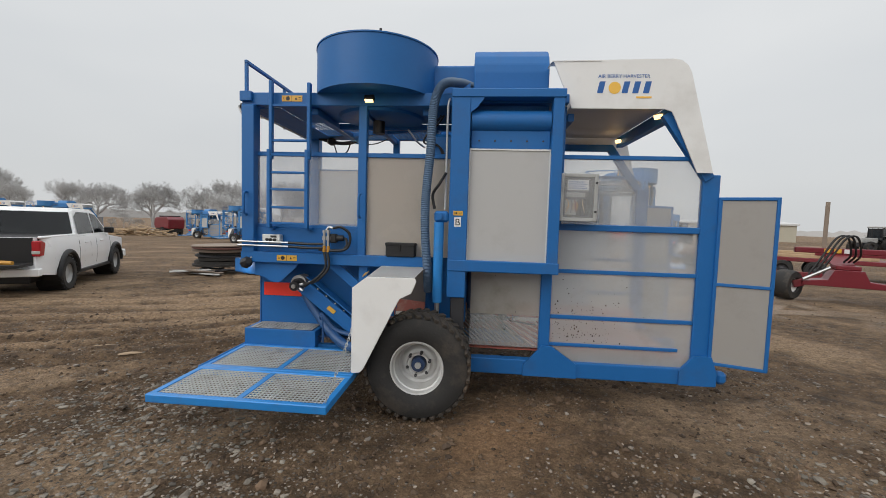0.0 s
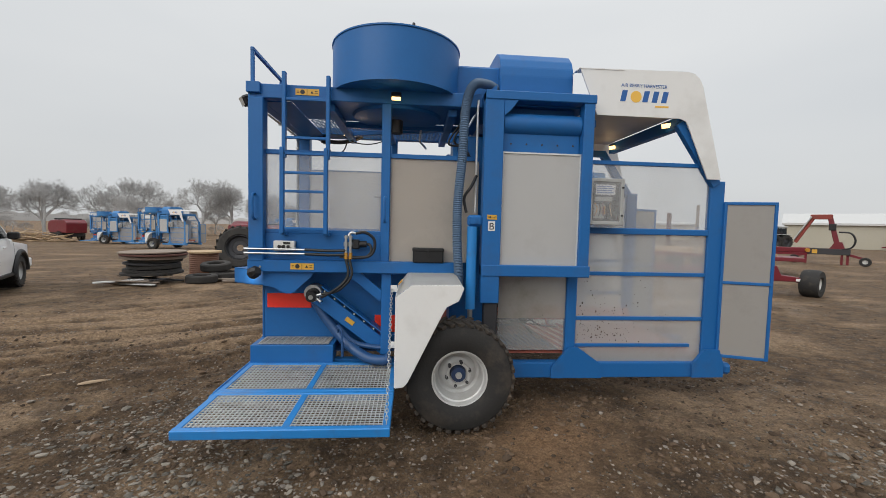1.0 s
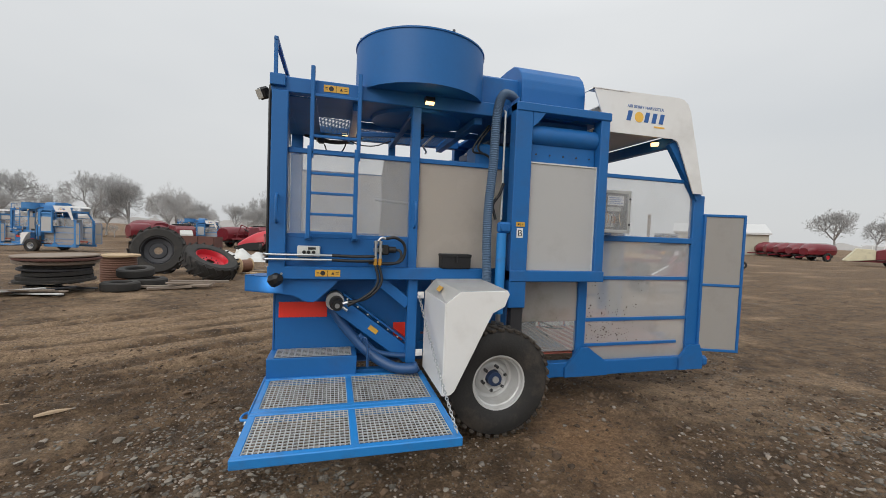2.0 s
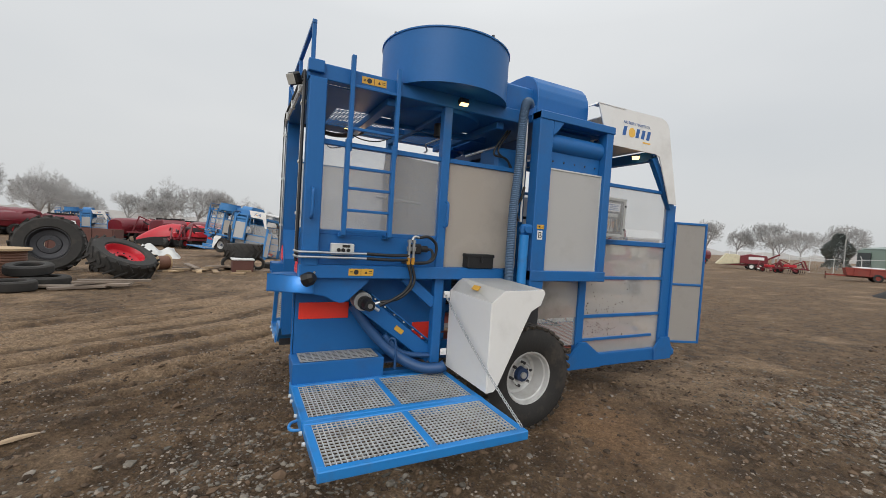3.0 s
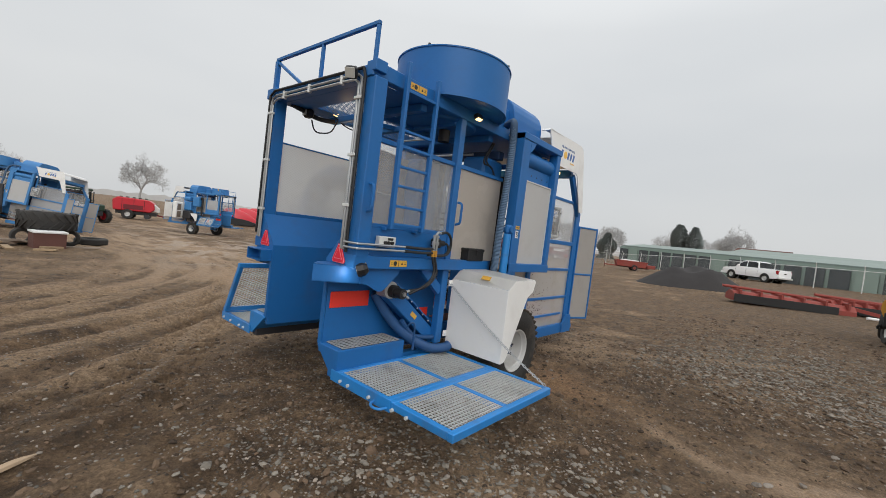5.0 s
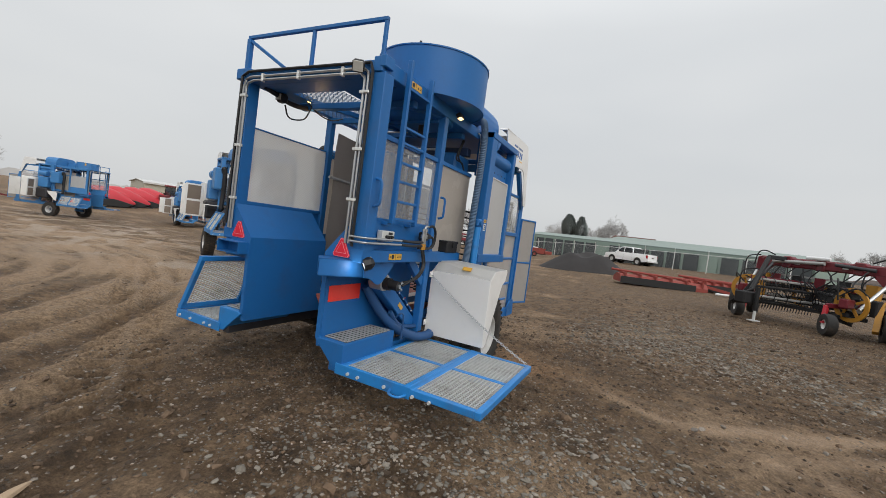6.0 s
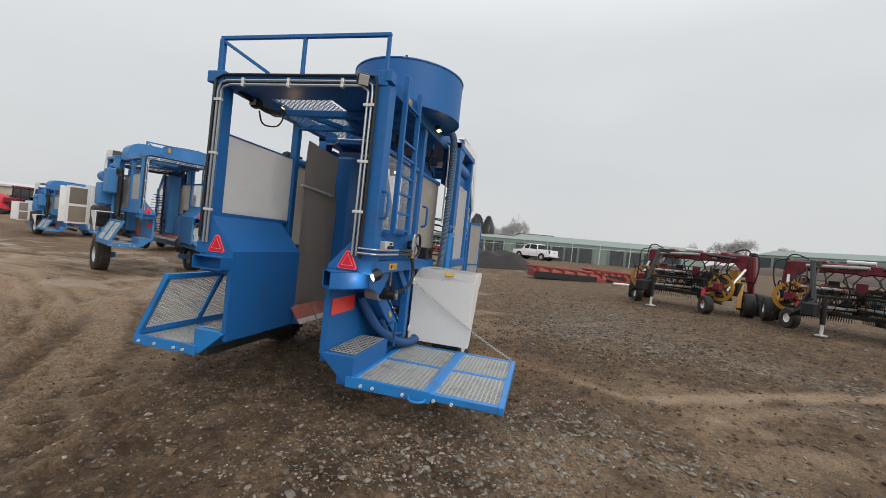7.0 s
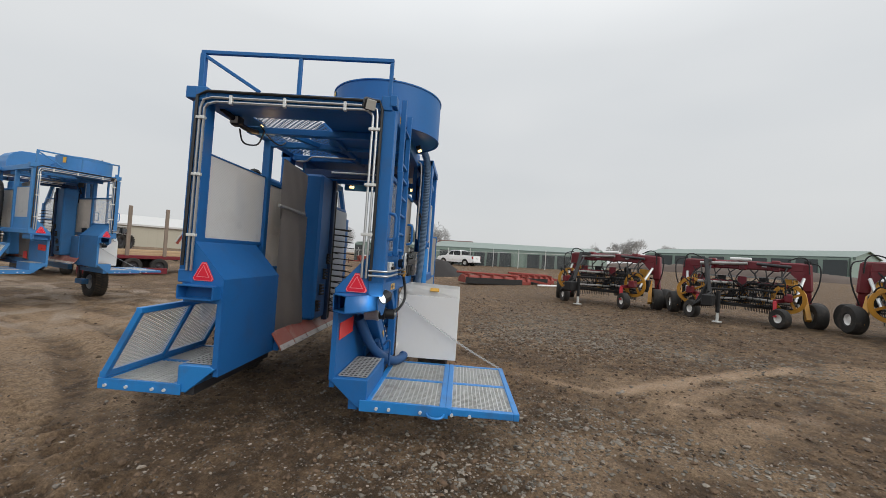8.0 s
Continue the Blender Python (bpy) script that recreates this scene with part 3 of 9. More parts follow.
def soil(x, y):
    """Shares of dry tan earth, bedded stones, orange clay and pale silt at a place."""
    r = math.hypot(x + 12, y - 18)
    lane = math.exp(-((r - 14.0) / 3.0) ** 2) if y < 40 else 0.0
    n = noise.noise((x * 0.7, y * 0.7, 7.0)) + 0.6 * noise.noise((x * 2.1, y * 2.1, 3.0)) + 0.35 * noise.noise((x * 6.0, y * 6.0, 6.0))
    # ridges take more of the tan earth, hollows more of the dark
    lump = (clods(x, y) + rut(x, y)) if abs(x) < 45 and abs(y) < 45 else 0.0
    # darker earth: shade painted under the machine, plus a wet patch behind it
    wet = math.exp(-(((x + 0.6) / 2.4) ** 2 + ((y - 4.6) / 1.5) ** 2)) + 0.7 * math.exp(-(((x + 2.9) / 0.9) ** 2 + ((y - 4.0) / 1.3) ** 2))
    east = clip01((x - 0.8) / 2.0) * clip01((4.5 - y) / 2.0)
    plain = clip01((x - 3.0) / 5.0) * clip01((x + 40 - y) / 20.0)
    road = clip01((-1.2 - x) / 1.5) * clip01((y - 4.2) / 1.5)
    turn = math.atan2(y - 18, x + 12)
    streak = noise.noise((r * 2.6, turn * 4.0, 2.0)) + 0.7 * noise.noise((r * 6.5, turn * 7.0, 6.0))
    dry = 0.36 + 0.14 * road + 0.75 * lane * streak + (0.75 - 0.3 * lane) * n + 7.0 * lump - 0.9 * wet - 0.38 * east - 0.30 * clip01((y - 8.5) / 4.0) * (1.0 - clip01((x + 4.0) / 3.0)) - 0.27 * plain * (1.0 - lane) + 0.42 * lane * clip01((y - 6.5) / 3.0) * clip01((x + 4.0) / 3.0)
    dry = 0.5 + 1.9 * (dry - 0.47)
    # a strip of pale orange earth that crosses the yard south of the machine, and its fork
    t = x + 0.11 + 0.45 * (y - 0.2) + 0.05 * math.sin(2.2 * y) + 0.03 * math.sin(7 * y)
    strip = math.exp(-(t / (0.16 + 0.03 * math.sin(5 * y))) ** 4) * clip01((1.45 - y) / 0.4) * clip01((y + 2.3) / 0.3)
    t0 = x + 0.66 - 0.51 * (y - 1.24) + 0.04 * math.sin(9 * y)
    strip = max(strip, 0.7 * math.exp(-(t0 / 0.11) ** 2) * clip01((2.1 - y) / 0.2) * clip01((y - 1.1) / 0.2))
    t1 = x + 0.55 + 0.40 * (y - 0.2) + 0.08 * math.sin(3 * y)
    strip = max(strip, 0.55 * math.exp(-(t1 / 0.12) ** 2) * clip01((0.6 - y) / 0.3) * clip01((y + 1.3) / 0.5))
    pale = strip
    t2 = x - 2.4 + 0.9 * (y - 3.0) + 0.1 * math.sin(3 * y)
    strip = max(strip, 0.7 * math.exp(-(t2 / 0.22) ** 2) * clip01((4.8 - y) / 0.6) * clip01((y - 0.6) / 0.6))
    t4 = x + 0.40 - 0.48 * (y - 1.35) + 0.06 * math.sin(6 * y)
    strip = max(strip, 0.6 * math.exp(-(t4 / 0.13) ** 2) * clip01((3.0 - y) / 0.5) * clip01((y - 1.2) / 0.3))
    clay = 1.15 * math.exp(-(((x - 0.1 - 0.3 * (y - 2.8)) / 0.48) ** 2 + ((y - 2.85) / 0.75) ** 2)) * (0.8 + 0.7 * n)
    dry = max(dry, strip * (1.05 + 0.3 * n))
    stones = 0.20 - 0.34 * n + 0.16 * noise.noise((x * 1.4, y * 1.4, 8.0)) + 0.35 * math.exp(-((x + 2.2) ** 2 + (y - 2.9) ** 2) / 2.0) + 0.30 * east + 0.12 * plain
    near = abs(x) < 12 and abs(y) < 12
    silt = max(pale, 0.8 * blobs(x, y, SILT)) * (0.85 + 0.5 * n) if near else 0.0
    # north lane: wet sheen painted pale, here and in dry's last term
    if far_lane(x, y):
        silt = max(silt, 0.5 * lane * clip01(0.5 + 1.6 * streak) * clip01((y - 9.0) / 3.0))
    stones *= 1.0 - clip01(1.2 * max(clay, strip, silt))
    if near and x > -3.5 and y < 3.6:
        stones = 0.55 * stones + 0.30 * blobs(x, y, DRIFTS)
    return clip01(dry) * 0.95, max(0.02, min(0.75, stones)), clip01(clay) * 0.95, clip01(silt)


def build_ground():
    def steps(lo, hi, fine_lo, fine_hi, d):
        out = list(np.arange(fine_lo, fine_hi, d))
        s, p = d, fine_hi
        while p < hi:
            out.append(p)
            s *= 1.08
            p += s
        out.append(hi)
        s, p = d, fine_lo - d
        while p > lo:
            out.insert(0, p)
            s *= 1.08
            p -= s
        out.insert(0, lo)
        return out
    xs, ys = steps(-900, 900, -7.5, 4.6, 0.048), steps(-900, 900, -2.6, 10.5, 0.048)
    verts, shares = [], []
    for y in ys:
        for x in xs:
            z = ground_z(x, y)
            if abs(x) < 45 and abs(y) < 45:
                z += clods(x, y) + rut(x, y)
            verts.append((x, y, z))
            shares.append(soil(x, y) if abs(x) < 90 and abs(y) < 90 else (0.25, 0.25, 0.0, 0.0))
    nx = len(xs)
    faces = [(j * nx + i, j * nx + i + 1, (j + 1) * nx + i + 1, (j + 1) * nx + i) for j in range(len(ys) - 1) for i in range(nx - 1)]
    me = bpy.data.meshes.new("ground")
    me.from_pydata(verts, [], faces)
    me.polygons.foreach_set("use_smooth", [True] * len(me.polygons))
    layer = me.color_attributes.new("soil", "FLOAT_COLOR", "POINT")
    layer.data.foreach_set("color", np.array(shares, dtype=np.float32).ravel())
    driven = me.attributes.new("lane", "FLOAT", "POINT")
    driven.data.foreach_set("value", np.array([0.85 * clip01((y - 7.5) / 3.0) * clip01((x + 2.5 - 0.12 * (y - 8)) / 3.0) * clip01((12 - x) / 5.0) * clip01((50 - y) / 10.0) for x, y, z in verts], dtype=np.float32))
    me.materials.append(ground_material())
    return tagged(new("ground", me), "wet brown mud and gravel yard with wheel ruts", "ground", kind="structure")


ground = build_ground()


STONE = material("pale_gravel", (0.25, 0.215, 0.18), 0.8, vary=0.3, scale=8, grain=60, bump=0.3, dirt=(0.09, 0.07, 0.055), dirt_amount=0.8, dirt_scale=6.0, random_tint=0.3)


def stone_shape(seed):
    rnd = random.Random(seed)
    bm = bmesh.new()
    bmesh.ops.create_icosphere(bm, subdivisions=1, radius=1.0)
    sx, sy, sz = rnd.uniform(0.7, 1.3), rnd.uniform(0.6, 1.0), rnd.uniform(0.30, 0.55)
    for v in bm.verts:
        k = 1 + 0.42 * rnd.uniform(-1, 1)
        v.co = (v.co.x * sx * k, v.co.y * sy * k, v.co.z * sz * k)
    return bm


def scatter(name, label, mat, seed, count, share, low, spread, rare, jitter, drifts=None):
    """Many small lumps pressed into the yard as one mesh; share gives how likely one lies at a place."""
    rnd = np.random.RandomState(seed)
    shapes = []
    for s in range(10):
        bm = stone_shape(s + seed)
        bm.verts.index_update()
        shapes.append((np.array([v.co[:] for v in bm.verts]), np.array([[v.index for v in f.verts] for f in bm.faces])))
        bm.free()
    verts, faces, base = [], [], 0
    if drifts:
        weight = np.array([r * r for a, b, r in drifts])
        weight = weight / weight.sum()
    for k in range(count):
        u = rnd.rand()
        if drifts:
            a, b, r = drifts[rnd.choice(len(drifts), p=weight)]
            x, y = rnd.normal(a, 1.0 * r), rnd.normal(b, 1.0 * r)
        elif u < 0.60:
            x, y = rnd.uniform(-6.5, 3.5), rnd.uniform(-0.6, 6.5)
        elif u < 0.90:
            x, y = rnd.uniform(-3, 10), rnd.uniform(-5, 3.6)
        else:
            x, y = rnd.uniform(-12, 10), rnd.uniform(2, 16)
        if share(x, y) < rnd.rand():
            continue
        size = low + spread * rnd.rand() ** 3 + (rare if rnd.rand() < 0.05 else 0)
        size *= 1.2 if x > 1.0 and y < 3.0 else 1.0
        vs, fs = shapes[k % 10]
        a = rnd.rand() * 6.283
        c, s = math.cos(a), math.sin(a)
        z = ground_z(x, y) + clods(x, y) + rut(x, y)
        p = vs * size
        verts.append(np.stack([p[:, 0] * c - p[:, 1] * s + x, p[:, 0] * s + p[:, 1] * c + y, p[:, 2] * jitter + z + size * 0.05], 1))
        faces.append(fs + base)
        base += len(vs)
    v, f = np.concatenate(verts), np.concatenate(faces)
    me = bpy.data.meshes.new(name)
    me.from_pydata(v.tolist(), [], f.tolist())
    me.materials.append(mat)
    tagged(new(name, me), label, name, kind="stuff")


def island_tint(m, low, high):
    nt = m.node_tree
    g = nt.nodes.new("ShaderNodeNewGeometry")
    hsv = nt.nodes.new("ShaderNodeHueSaturation")
    mr = nt.nodes.new("ShaderNodeMapRange")
    mr.inputs["To Min"].default_value, mr.inputs["To Max"].default_value = low, high
    bsdf = nt.nodes["Principled BSDF"]
    src = bsdf.inputs["Base Color"].links[0].from_socket
    nt.links.new(g.outputs["Random Per Island"], mr.inputs["Value"])
    nt.links.new(mr.outputs["Result"], hsv.inputs["Value"])
    nt.links.new(src, hsv.inputs["Color"])
    nt.links.new(hsv.outputs["Color"], bsdf.inputs["Base Color"])


def crumb_share(x, y):
    d, g, c, p = soil(x, y)
    return (0.25 + 0.6 * clip01(0.75 - d - c)) * (1.0 - 0.9 * p)


STONE_LOOSE = material("loose_gravel", (0.20, 0.167, 0.135), 0.8, vary=0.3, scale=8, grain=60, bump=0.2, dirt=(0.14, 0.11, 0.085), dirt_amount=0.6, dirt_scale=5.0)
island_tint(STONE_LOOSE, 0.5, 1.7)
STONE_COARSE = material("coarse_gravel", (0.165, 0.145, 0.118), 0.8, vary=0.3, scale=8, grain=60, bump=0.2, dirt=(0.12, 0.095, 0.073), dirt_amount=0.6, dirt_scale=5.0)
island_tint(STONE_COARSE, 0.5, 1.6)
CRUMB = material("mud_crumbs", (0.105, 0.068, 0.042), 0.9, vary=0.35, scale=8, grain=60, bump=0.3)
island_tint(CRUMB, 0.40, 1.45)
scatter("gravel", "loose pale gravel pressed into the mud", STONE_LOOSE, 7, 120000, lambda x, y: 1.15 * soil(x, y)[1], 0.004, 0.011, 0.010, 1.0)
scatter("coarse_gravel", "drifts of coarse olive-grey gravel on the mud", STONE_COARSE, 53, 8000, lambda x, y: 1.0 - soil(x, y)[3], 0.009, 0.018, 0.012, 1.0, DRIFTS)
scatter("mud_clods", "brown crumbs and clods of trodden mud", CRUMB, 31, 34000, crumb_share, 0.008, 0.022, 0.014, 1.15)

rnd = random.Random(12)
stone_meshes = []
for s in range(6):
    bm = stone_shape(100 + s)
    bmesh.ops.subdivide_edges(bm, edges=bm.edges[:], cuts=1, use_grid_fill=True, smooth=0.6)
    me = bpy.data.meshes.new("stone")
    bm.to_mesh(me)
    bm.free()
    me.materials.append(STONE)
    stone_meshes.append(me)
for k in range(220):
    x, y = (rnd.uniform(-6.5, 4.0), rnd.uniform(0.0, 7.0)) if k % 3 else (rnd.uniform(-3, 9), rnd.uniform(-4, 4))
    r = rnd.uniform(0.013, 0.026) if k % 12 else rnd.uniform(0.03, 0.042)
    ob = new("stone", stone_meshes[k % 6])
    ob.matrix_basis = pose(x, y, ground_z(x, y) + clods(x, y) + rut(x, y) + 0.25 * r, rnd.uniform(-12, 12), rnd.uniform(-12, 12), rnd.uniform(0, 360)) @ Matrix.Scale(r, 4)
    tagged(ob, "pale loose stone lying on the mud", "stone", "loose stones")


# ---- the berry harvester ----
NEAR, FAR = 3.78, 5.40          # the two long sides
MID = (NEAR + FAR) / 2


def mirror(y):
    return NEAR + FAR - y


def tyre_parts(add, parent, cx, y_out, cz, radius, width, side, rim_mat, rim_r, name="wheel", hub_mat=None):
    """A wheel with a lugged tyre: y_out is the outer face, side is +1 where the outside faces +y."""
    hub_y = y_out - side * width / 2
    m = Matrix.Translation((cx, hub_y, cz)) @ pose(0, 0, 0, -90 * side)
    wheel = add(name, spun(bmesh.new(), [(rim_r * 0.35, width * 0.1), (rim_r * 0.42, width * 0.1), (rim_r * 0.45, width * 0.14)], m, 24), hub_mat or rim_mat, parent)
    w = width / 2
    prof = [(rim_r * 0.96, -w * 0.78), (rim_r * 1.12, -w * 0.95), (radius * 0.80, -w), (radius * 0.93, -w * 0.88), (radius * 0.975, -w * 0.6), (radius * 0.98, 0), (radius * 0.975, w * 0.6), (radius * 0.93, w * 0.88), (radius * 0.80, w), (rim_r * 1.12, w * 0.95), (rim_r * 0.96, w * 0.78)]
    bm = spun(bmesh.new(), prof, m, 48)
    H_tread = bmesh.new()
    lugs = 36
    for k in range(lugs):
        for s in (-1, 1):
            a = 2 * math.pi * (k + (0.25 if s > 0 else -0.25)) / lugs
            lm = m @ Matrix.Rotation(a, 4, "Z") @ Matrix.Translation((radius * 0.975, 0, s * w * 0.52)) @ Matrix.Rotation(radians(24 * s), 4, "X")
            box(H_tread, -0.018, 0.008, -0.021, 0.021, -w * 0.46, w * 0.46, 0.004, lm)
    tyre = add("tyre", bm, RUBBER, wheel, "black lugged rubber tyre with dried mud", smooth=True)
    tagged(add("tread", H_tread, TREAD, wheel, "mud-caked tread lugs"), kind="stuff")
    rim = [(rim_r * 1.02, w * 0.80), (rim_r * 1.0, w * 0.86), (rim_r * 0.95, w * 0.84), (rim_r * 0.91, w * 0.62), (rim_r * 0.86, w * 0.58), (rim_r * 0.83, w * 0.2), (rim_r * 0.80, -0.02), (rim_r * 0.70, -0.035), (rim_r * 0.58, -0.005), (rim_r * 0.52, 0.0), (rim_r * 0.30, 0.0), (rim_r * 0.30, -0.02)]
    add("rim", spun(bmesh.new(), rim, m, 40), rim_mat, wheel, "silver painted steel rim", smooth=True)
    back = [(rim_r * 0.80, -0.02), (rim_r * 0.92, -w * 0.8)]
    add("rim_back", spun(bmesh.new(), back, m, 32), rim_mat, wheel, smooth=True)
    bm = bmesh.new()
    rod(bm, m @ Vector((0, 0, -0.05)), m @ Vector((0, 0, w * 0.35)), rim_r * 0.29, 20, rim_r * 0.26)
    add("hub", bm, NAVY if hub_mat is None else hub_mat, wheel, "navy blue hub", smooth=True)
    add("hub_cap", rod(bmesh.new(), m @ Vector((0, 0, w * 0.34)), m @ Vector((0, 0, w * 0.46)), rim_r * 0.12, 14), GALV_DULL, wheel, "steel hub cap", smooth=True)
    for k in range(6):
        a = 2 * math.pi * k / 6 + 0.3
        c = Vector((rim_r * 0.44 * math.cos(a), rim_r * 0.44 * math.sin(a), 0))
        add("wheel_nut", rod(bmesh.new(), m @ c, m @ (c + Vector((0, 0, 0.045))), 0.014, 6), DARK_STEEL, wheel)
    return wheel


def sticker(add, parent, x0, x1, z0, z1, y, bars=True):
    s = add("warning_sticker", B(x0, x1, y - 0.003, y, z0, z1, 0), YELLOW, parent, "yellow warning sticker with black marks")
    if bars:
        w, h = x1 - x0, z1 - z0
        bm = bmesh.new()
        plate(bm, [(x0 + w * (0.30 + 0.10 * math.cos(a)), (z0 + z1) / 2 + w * 0.10 * math.sin(a)) for a in np.linspace(0, 5.7, 12)], "y", y - 0.0045, 0.001)
        plate(bm, [(x0 + w * 0.64, z0 + h * 0.3), (x0 + w * 0.76, z0 + h * 0.3), (x0 + w * 0.70, z0 + h * 0.7)], "y", y - 0.0045, 0.001)
        for a, b, v in ((0.06, 0.16, 0.35), (0.06, 0.16, 0.55), (0.82, 0.94, 0.35), (0.82, 0.94, 0.60)):
            box(bm, x0 + w * a, x0 + w * b, y - 0.0045, y - 0.0035, z0 + h * v, z0 + h * (v + 0.08))
        box(bm, x0 + w * 0.485, x0 + w * 0.5, y - 0.0045, y - 0.0035, z0, z1)
        add("marks", bm, INK, s)
    return s


def lit_lamp(add, parent, at, toward, size=0.05):
    f = frame_of(at, Vector(at) + Vector(toward))
    body = add("work_lamp", box(bmesh.new(), -size, size, -size * 0.6, size * 0.6, -0.05, 0.0, 0.008, f), BLACK, parent, "small black work lamp, switched on")
    add("lens", box(bmesh.new(), -size * 0.85, size * 0.85, -size * 0.45, size * 0.45, 0.001, 0.008, 0.002, f), LIT_LENS, body, "glowing warm lamp lens")
    return body


def build_harvester():
    root = thing("berry_harvester", "blue over-the-row berry harvester with plastic side sheets, on the muddy yard", "harvester", (-0.45, MID, -0.15))
    inv = root.matrix_basis.inverted()

    def H(name, bm, mat, parent=None, label="", smooth=False):
        ob = part(name, bm, mat, parent or root, label, smooth)
        if parent is None or parent == root:
            ob.matrix_parent_inverse = inv
        return ob

    # rear cage: posts and beams on both sides
    for far in (False, True):
        def Y(a, b):
            return (mirror(b), mirror(a)) if far else (a, b)
        y0, y1 = Y(3.74, 3.86)
        H("corner_post", B(-2.29, -2.165, y0, y1, 1.15, 2.565), BLUE)
        y0, y1 = Y(3.78, 3.86)
        H("post", B(-1.155, -1.075, y0, y1, 1.10, 2.57), BLUE)
        y0, y1 = Y(3.77, 3.86)
        H("roof_beam", B(-2.30, -0.26, y0, y1, 2.565, 2.685), BLUE)
        y0, y1 = Y(3.805, 3.845)
        if far:
            H("window_rail", B(-2.165, -1.155, y0 + 0.012, y1 - 0.012, 2.150, 2.165, 0.002), BLUE)
            H("window_rail", B(-1.075, -0.26, y0, y1, 2.095, 2.135, 0.003), BLUE)
        else:
            H("window_rail", B(-2.165, -0.26, y0, y1, 2.095, 2.135, 0.003), BLUE)
        H("window_sill", B(-2.165, -1.155, y0, y1, 1.40, 1.435, 0.003), BLUE)
        y0, y1 = Y(3.80, 3.815)
        H("side_plate", B(-2.165, -1.155, y0, y1, 1.165, 1.40, 0.002), BLUE)
        y0, y1 = Y(3.74, 3.86)
        H("side_beam", B(-2.30, -0.45 if not far else 0.0, y0, y1, 1.06, 1.165), BLUE)
        y0, y1 = Y(3.822, 3.828)
        H("window_sheet", B(-2.165, -1.155, y0, y1, 1.42, 2.10 if not far else 2.15, 0), CLEAR if not far else SHEET_FAR, None, "scratched see-through plastic sheet")
        H("side_sheet", B(-1.075, -0.27, y0, y1, 1.165, 2.10, 0), MILKY, None, "milky white plastic sheet")
        # lower skin along the tunnel
        y0, y1 = Y(4.085, 4.10)
        ys = 1 if not far else -1
        prof = [(NEAR + 0.08, 1.40), (4.13, 1.10), (4.13, 0.36)]
        prof = [(mirror(a) if far else a, b) for a, b in prof]
        H("tunnel_skin", sweep(bmesh.new(), prof, "x", -2.285, -1.30, 0.012 * ys), BLUE)
        if not far:
            wall = [(-1.30, 0.36), (-0.85, 0.36), (-0.85, 1.06), (-1.30, 1.06)]
            H("tunnel_plate", plate(bmesh.new(), wall, "y", 4.13, 0.012), BLUE)
        # rear cheek of the bay, with the triangle sign above the square duct
        cheek = [(3.86, 1.40), (4.13, 1.10), (4.128, 0.90), (3.80, 0.90), (3.78, 1.06), (3.78, 1.40)]
        if not far:
            cheek = [(3.86, 1.40), (4.13, 1.10), (4.128, 1.072), (3.78, 1.072), (3.78, 1.40)]
        cheek = [(mirror(a) if far else a, b) for a, b in cheek]
        H("rear_cheek", plate(bmesh.new(), cheek, "x", -2.292, 0.010), BLUE)
        low = [(4.115, 0.90), (4.128, 0.90), (4.128, 0.38), (3.88, 0.19), (3.84, 0.19), (3.84, 0.24), (4.085, 0.40), (4.085, 0.90)]
        low = [(mirror(a) if far else a, b) for a, b in low]
        H("bay_edge", plate(bmesh.new(), low, "x", -2.292, 0.012), BLUE)
        bm = bmesh.new()
        ya, yb = Y(3.815, 4.105)
        x_end, z_low, z_top = (-2.40, 0.94, 1.045) if far else (-2.49, 0.935, 1.065)
        if far:
            for z in (z_low, z_top):
                box(bm, x_end, -1.75, ya, yb, z - 0.004, z + 0.004)
            for y in (ya, yb):
                box(bm, x_end, -1.75, y - 0.004, y + 0.004, z_low, z_top)
            box(bm, -1.76, -1.75, ya, yb, z_low, z_top)
        else:
            # the near one narrows to its open end, its outer sheet bent inwards
            bend = smooth_path([Vector(p) for p in ((-2.505, 3.978, 0), (-2.42, 3.915, 0), (-2.30, 3.845, 0), (-2.18, 3.806, 0), (-2.04, 3.792, 0))], 5)
            plan = [(p.x, p.y) for p in bend]
            back = [(-2.04, yb), (-2.385, yb)]
            for z in (z_low, z_top):
                plate(bm, plan + back, "z", z - 0.004, 0.008)
            for (xa, y_a), (xb, y_b) in zip(plan, plan[1:]):
                vs = [bm.verts.new((xa, y_a, z_low - 0.004)), bm.verts.new((xb, y_b, z_low - 0.004)), bm.verts.new((xb, y_b, z_top + 0.004)), bm.verts.new((xa, y_a, z_top + 0.004))]
                ws = [bm.verts.new((v.co.x + 0.004, v.co.y + 0.006, v.co.z)) for v in vs]
                bm.faces.new(vs)
                bm.faces.new(ws[::-1])
            box(bm, -2.385, -2.04, yb - 0.004, yb + 0.004, z_low, z_top)
            box(bm, -2.05, -2.04, 3.80, yb, z_low, z_top)
            bmesh.ops.remove_doubles(bm, verts=bm.verts[:], dist=0.0001)
        H("square_duct", bm, BLUE, None, "open-ended blue square duct", not far)
        # triangle sign
        yc = Y(3.955, 3.955)[0]
        tri = [(0, 0.08), (-0.018, 0.08), (-0.088, -0.055), (-0.075, -0.075), (0.075, -0.075), (0.088, -0.055), (0.018, 0.08)]
        edge = H("triangle_sign", plate(bmesh.new(), [(yc + a, 1.155 + b) for a, b in tri], "x", -2.298, 0.005), RED_SIGN, None, "red slow-vehicle triangle with a pale edge")
        H("sign_face", plate(bmesh.new(), [(yc + a * 0.95, 1.154 + b * 0.95) for a, b in tri], "x", -2.3005, 0.002), PINK_EDGE, edge)
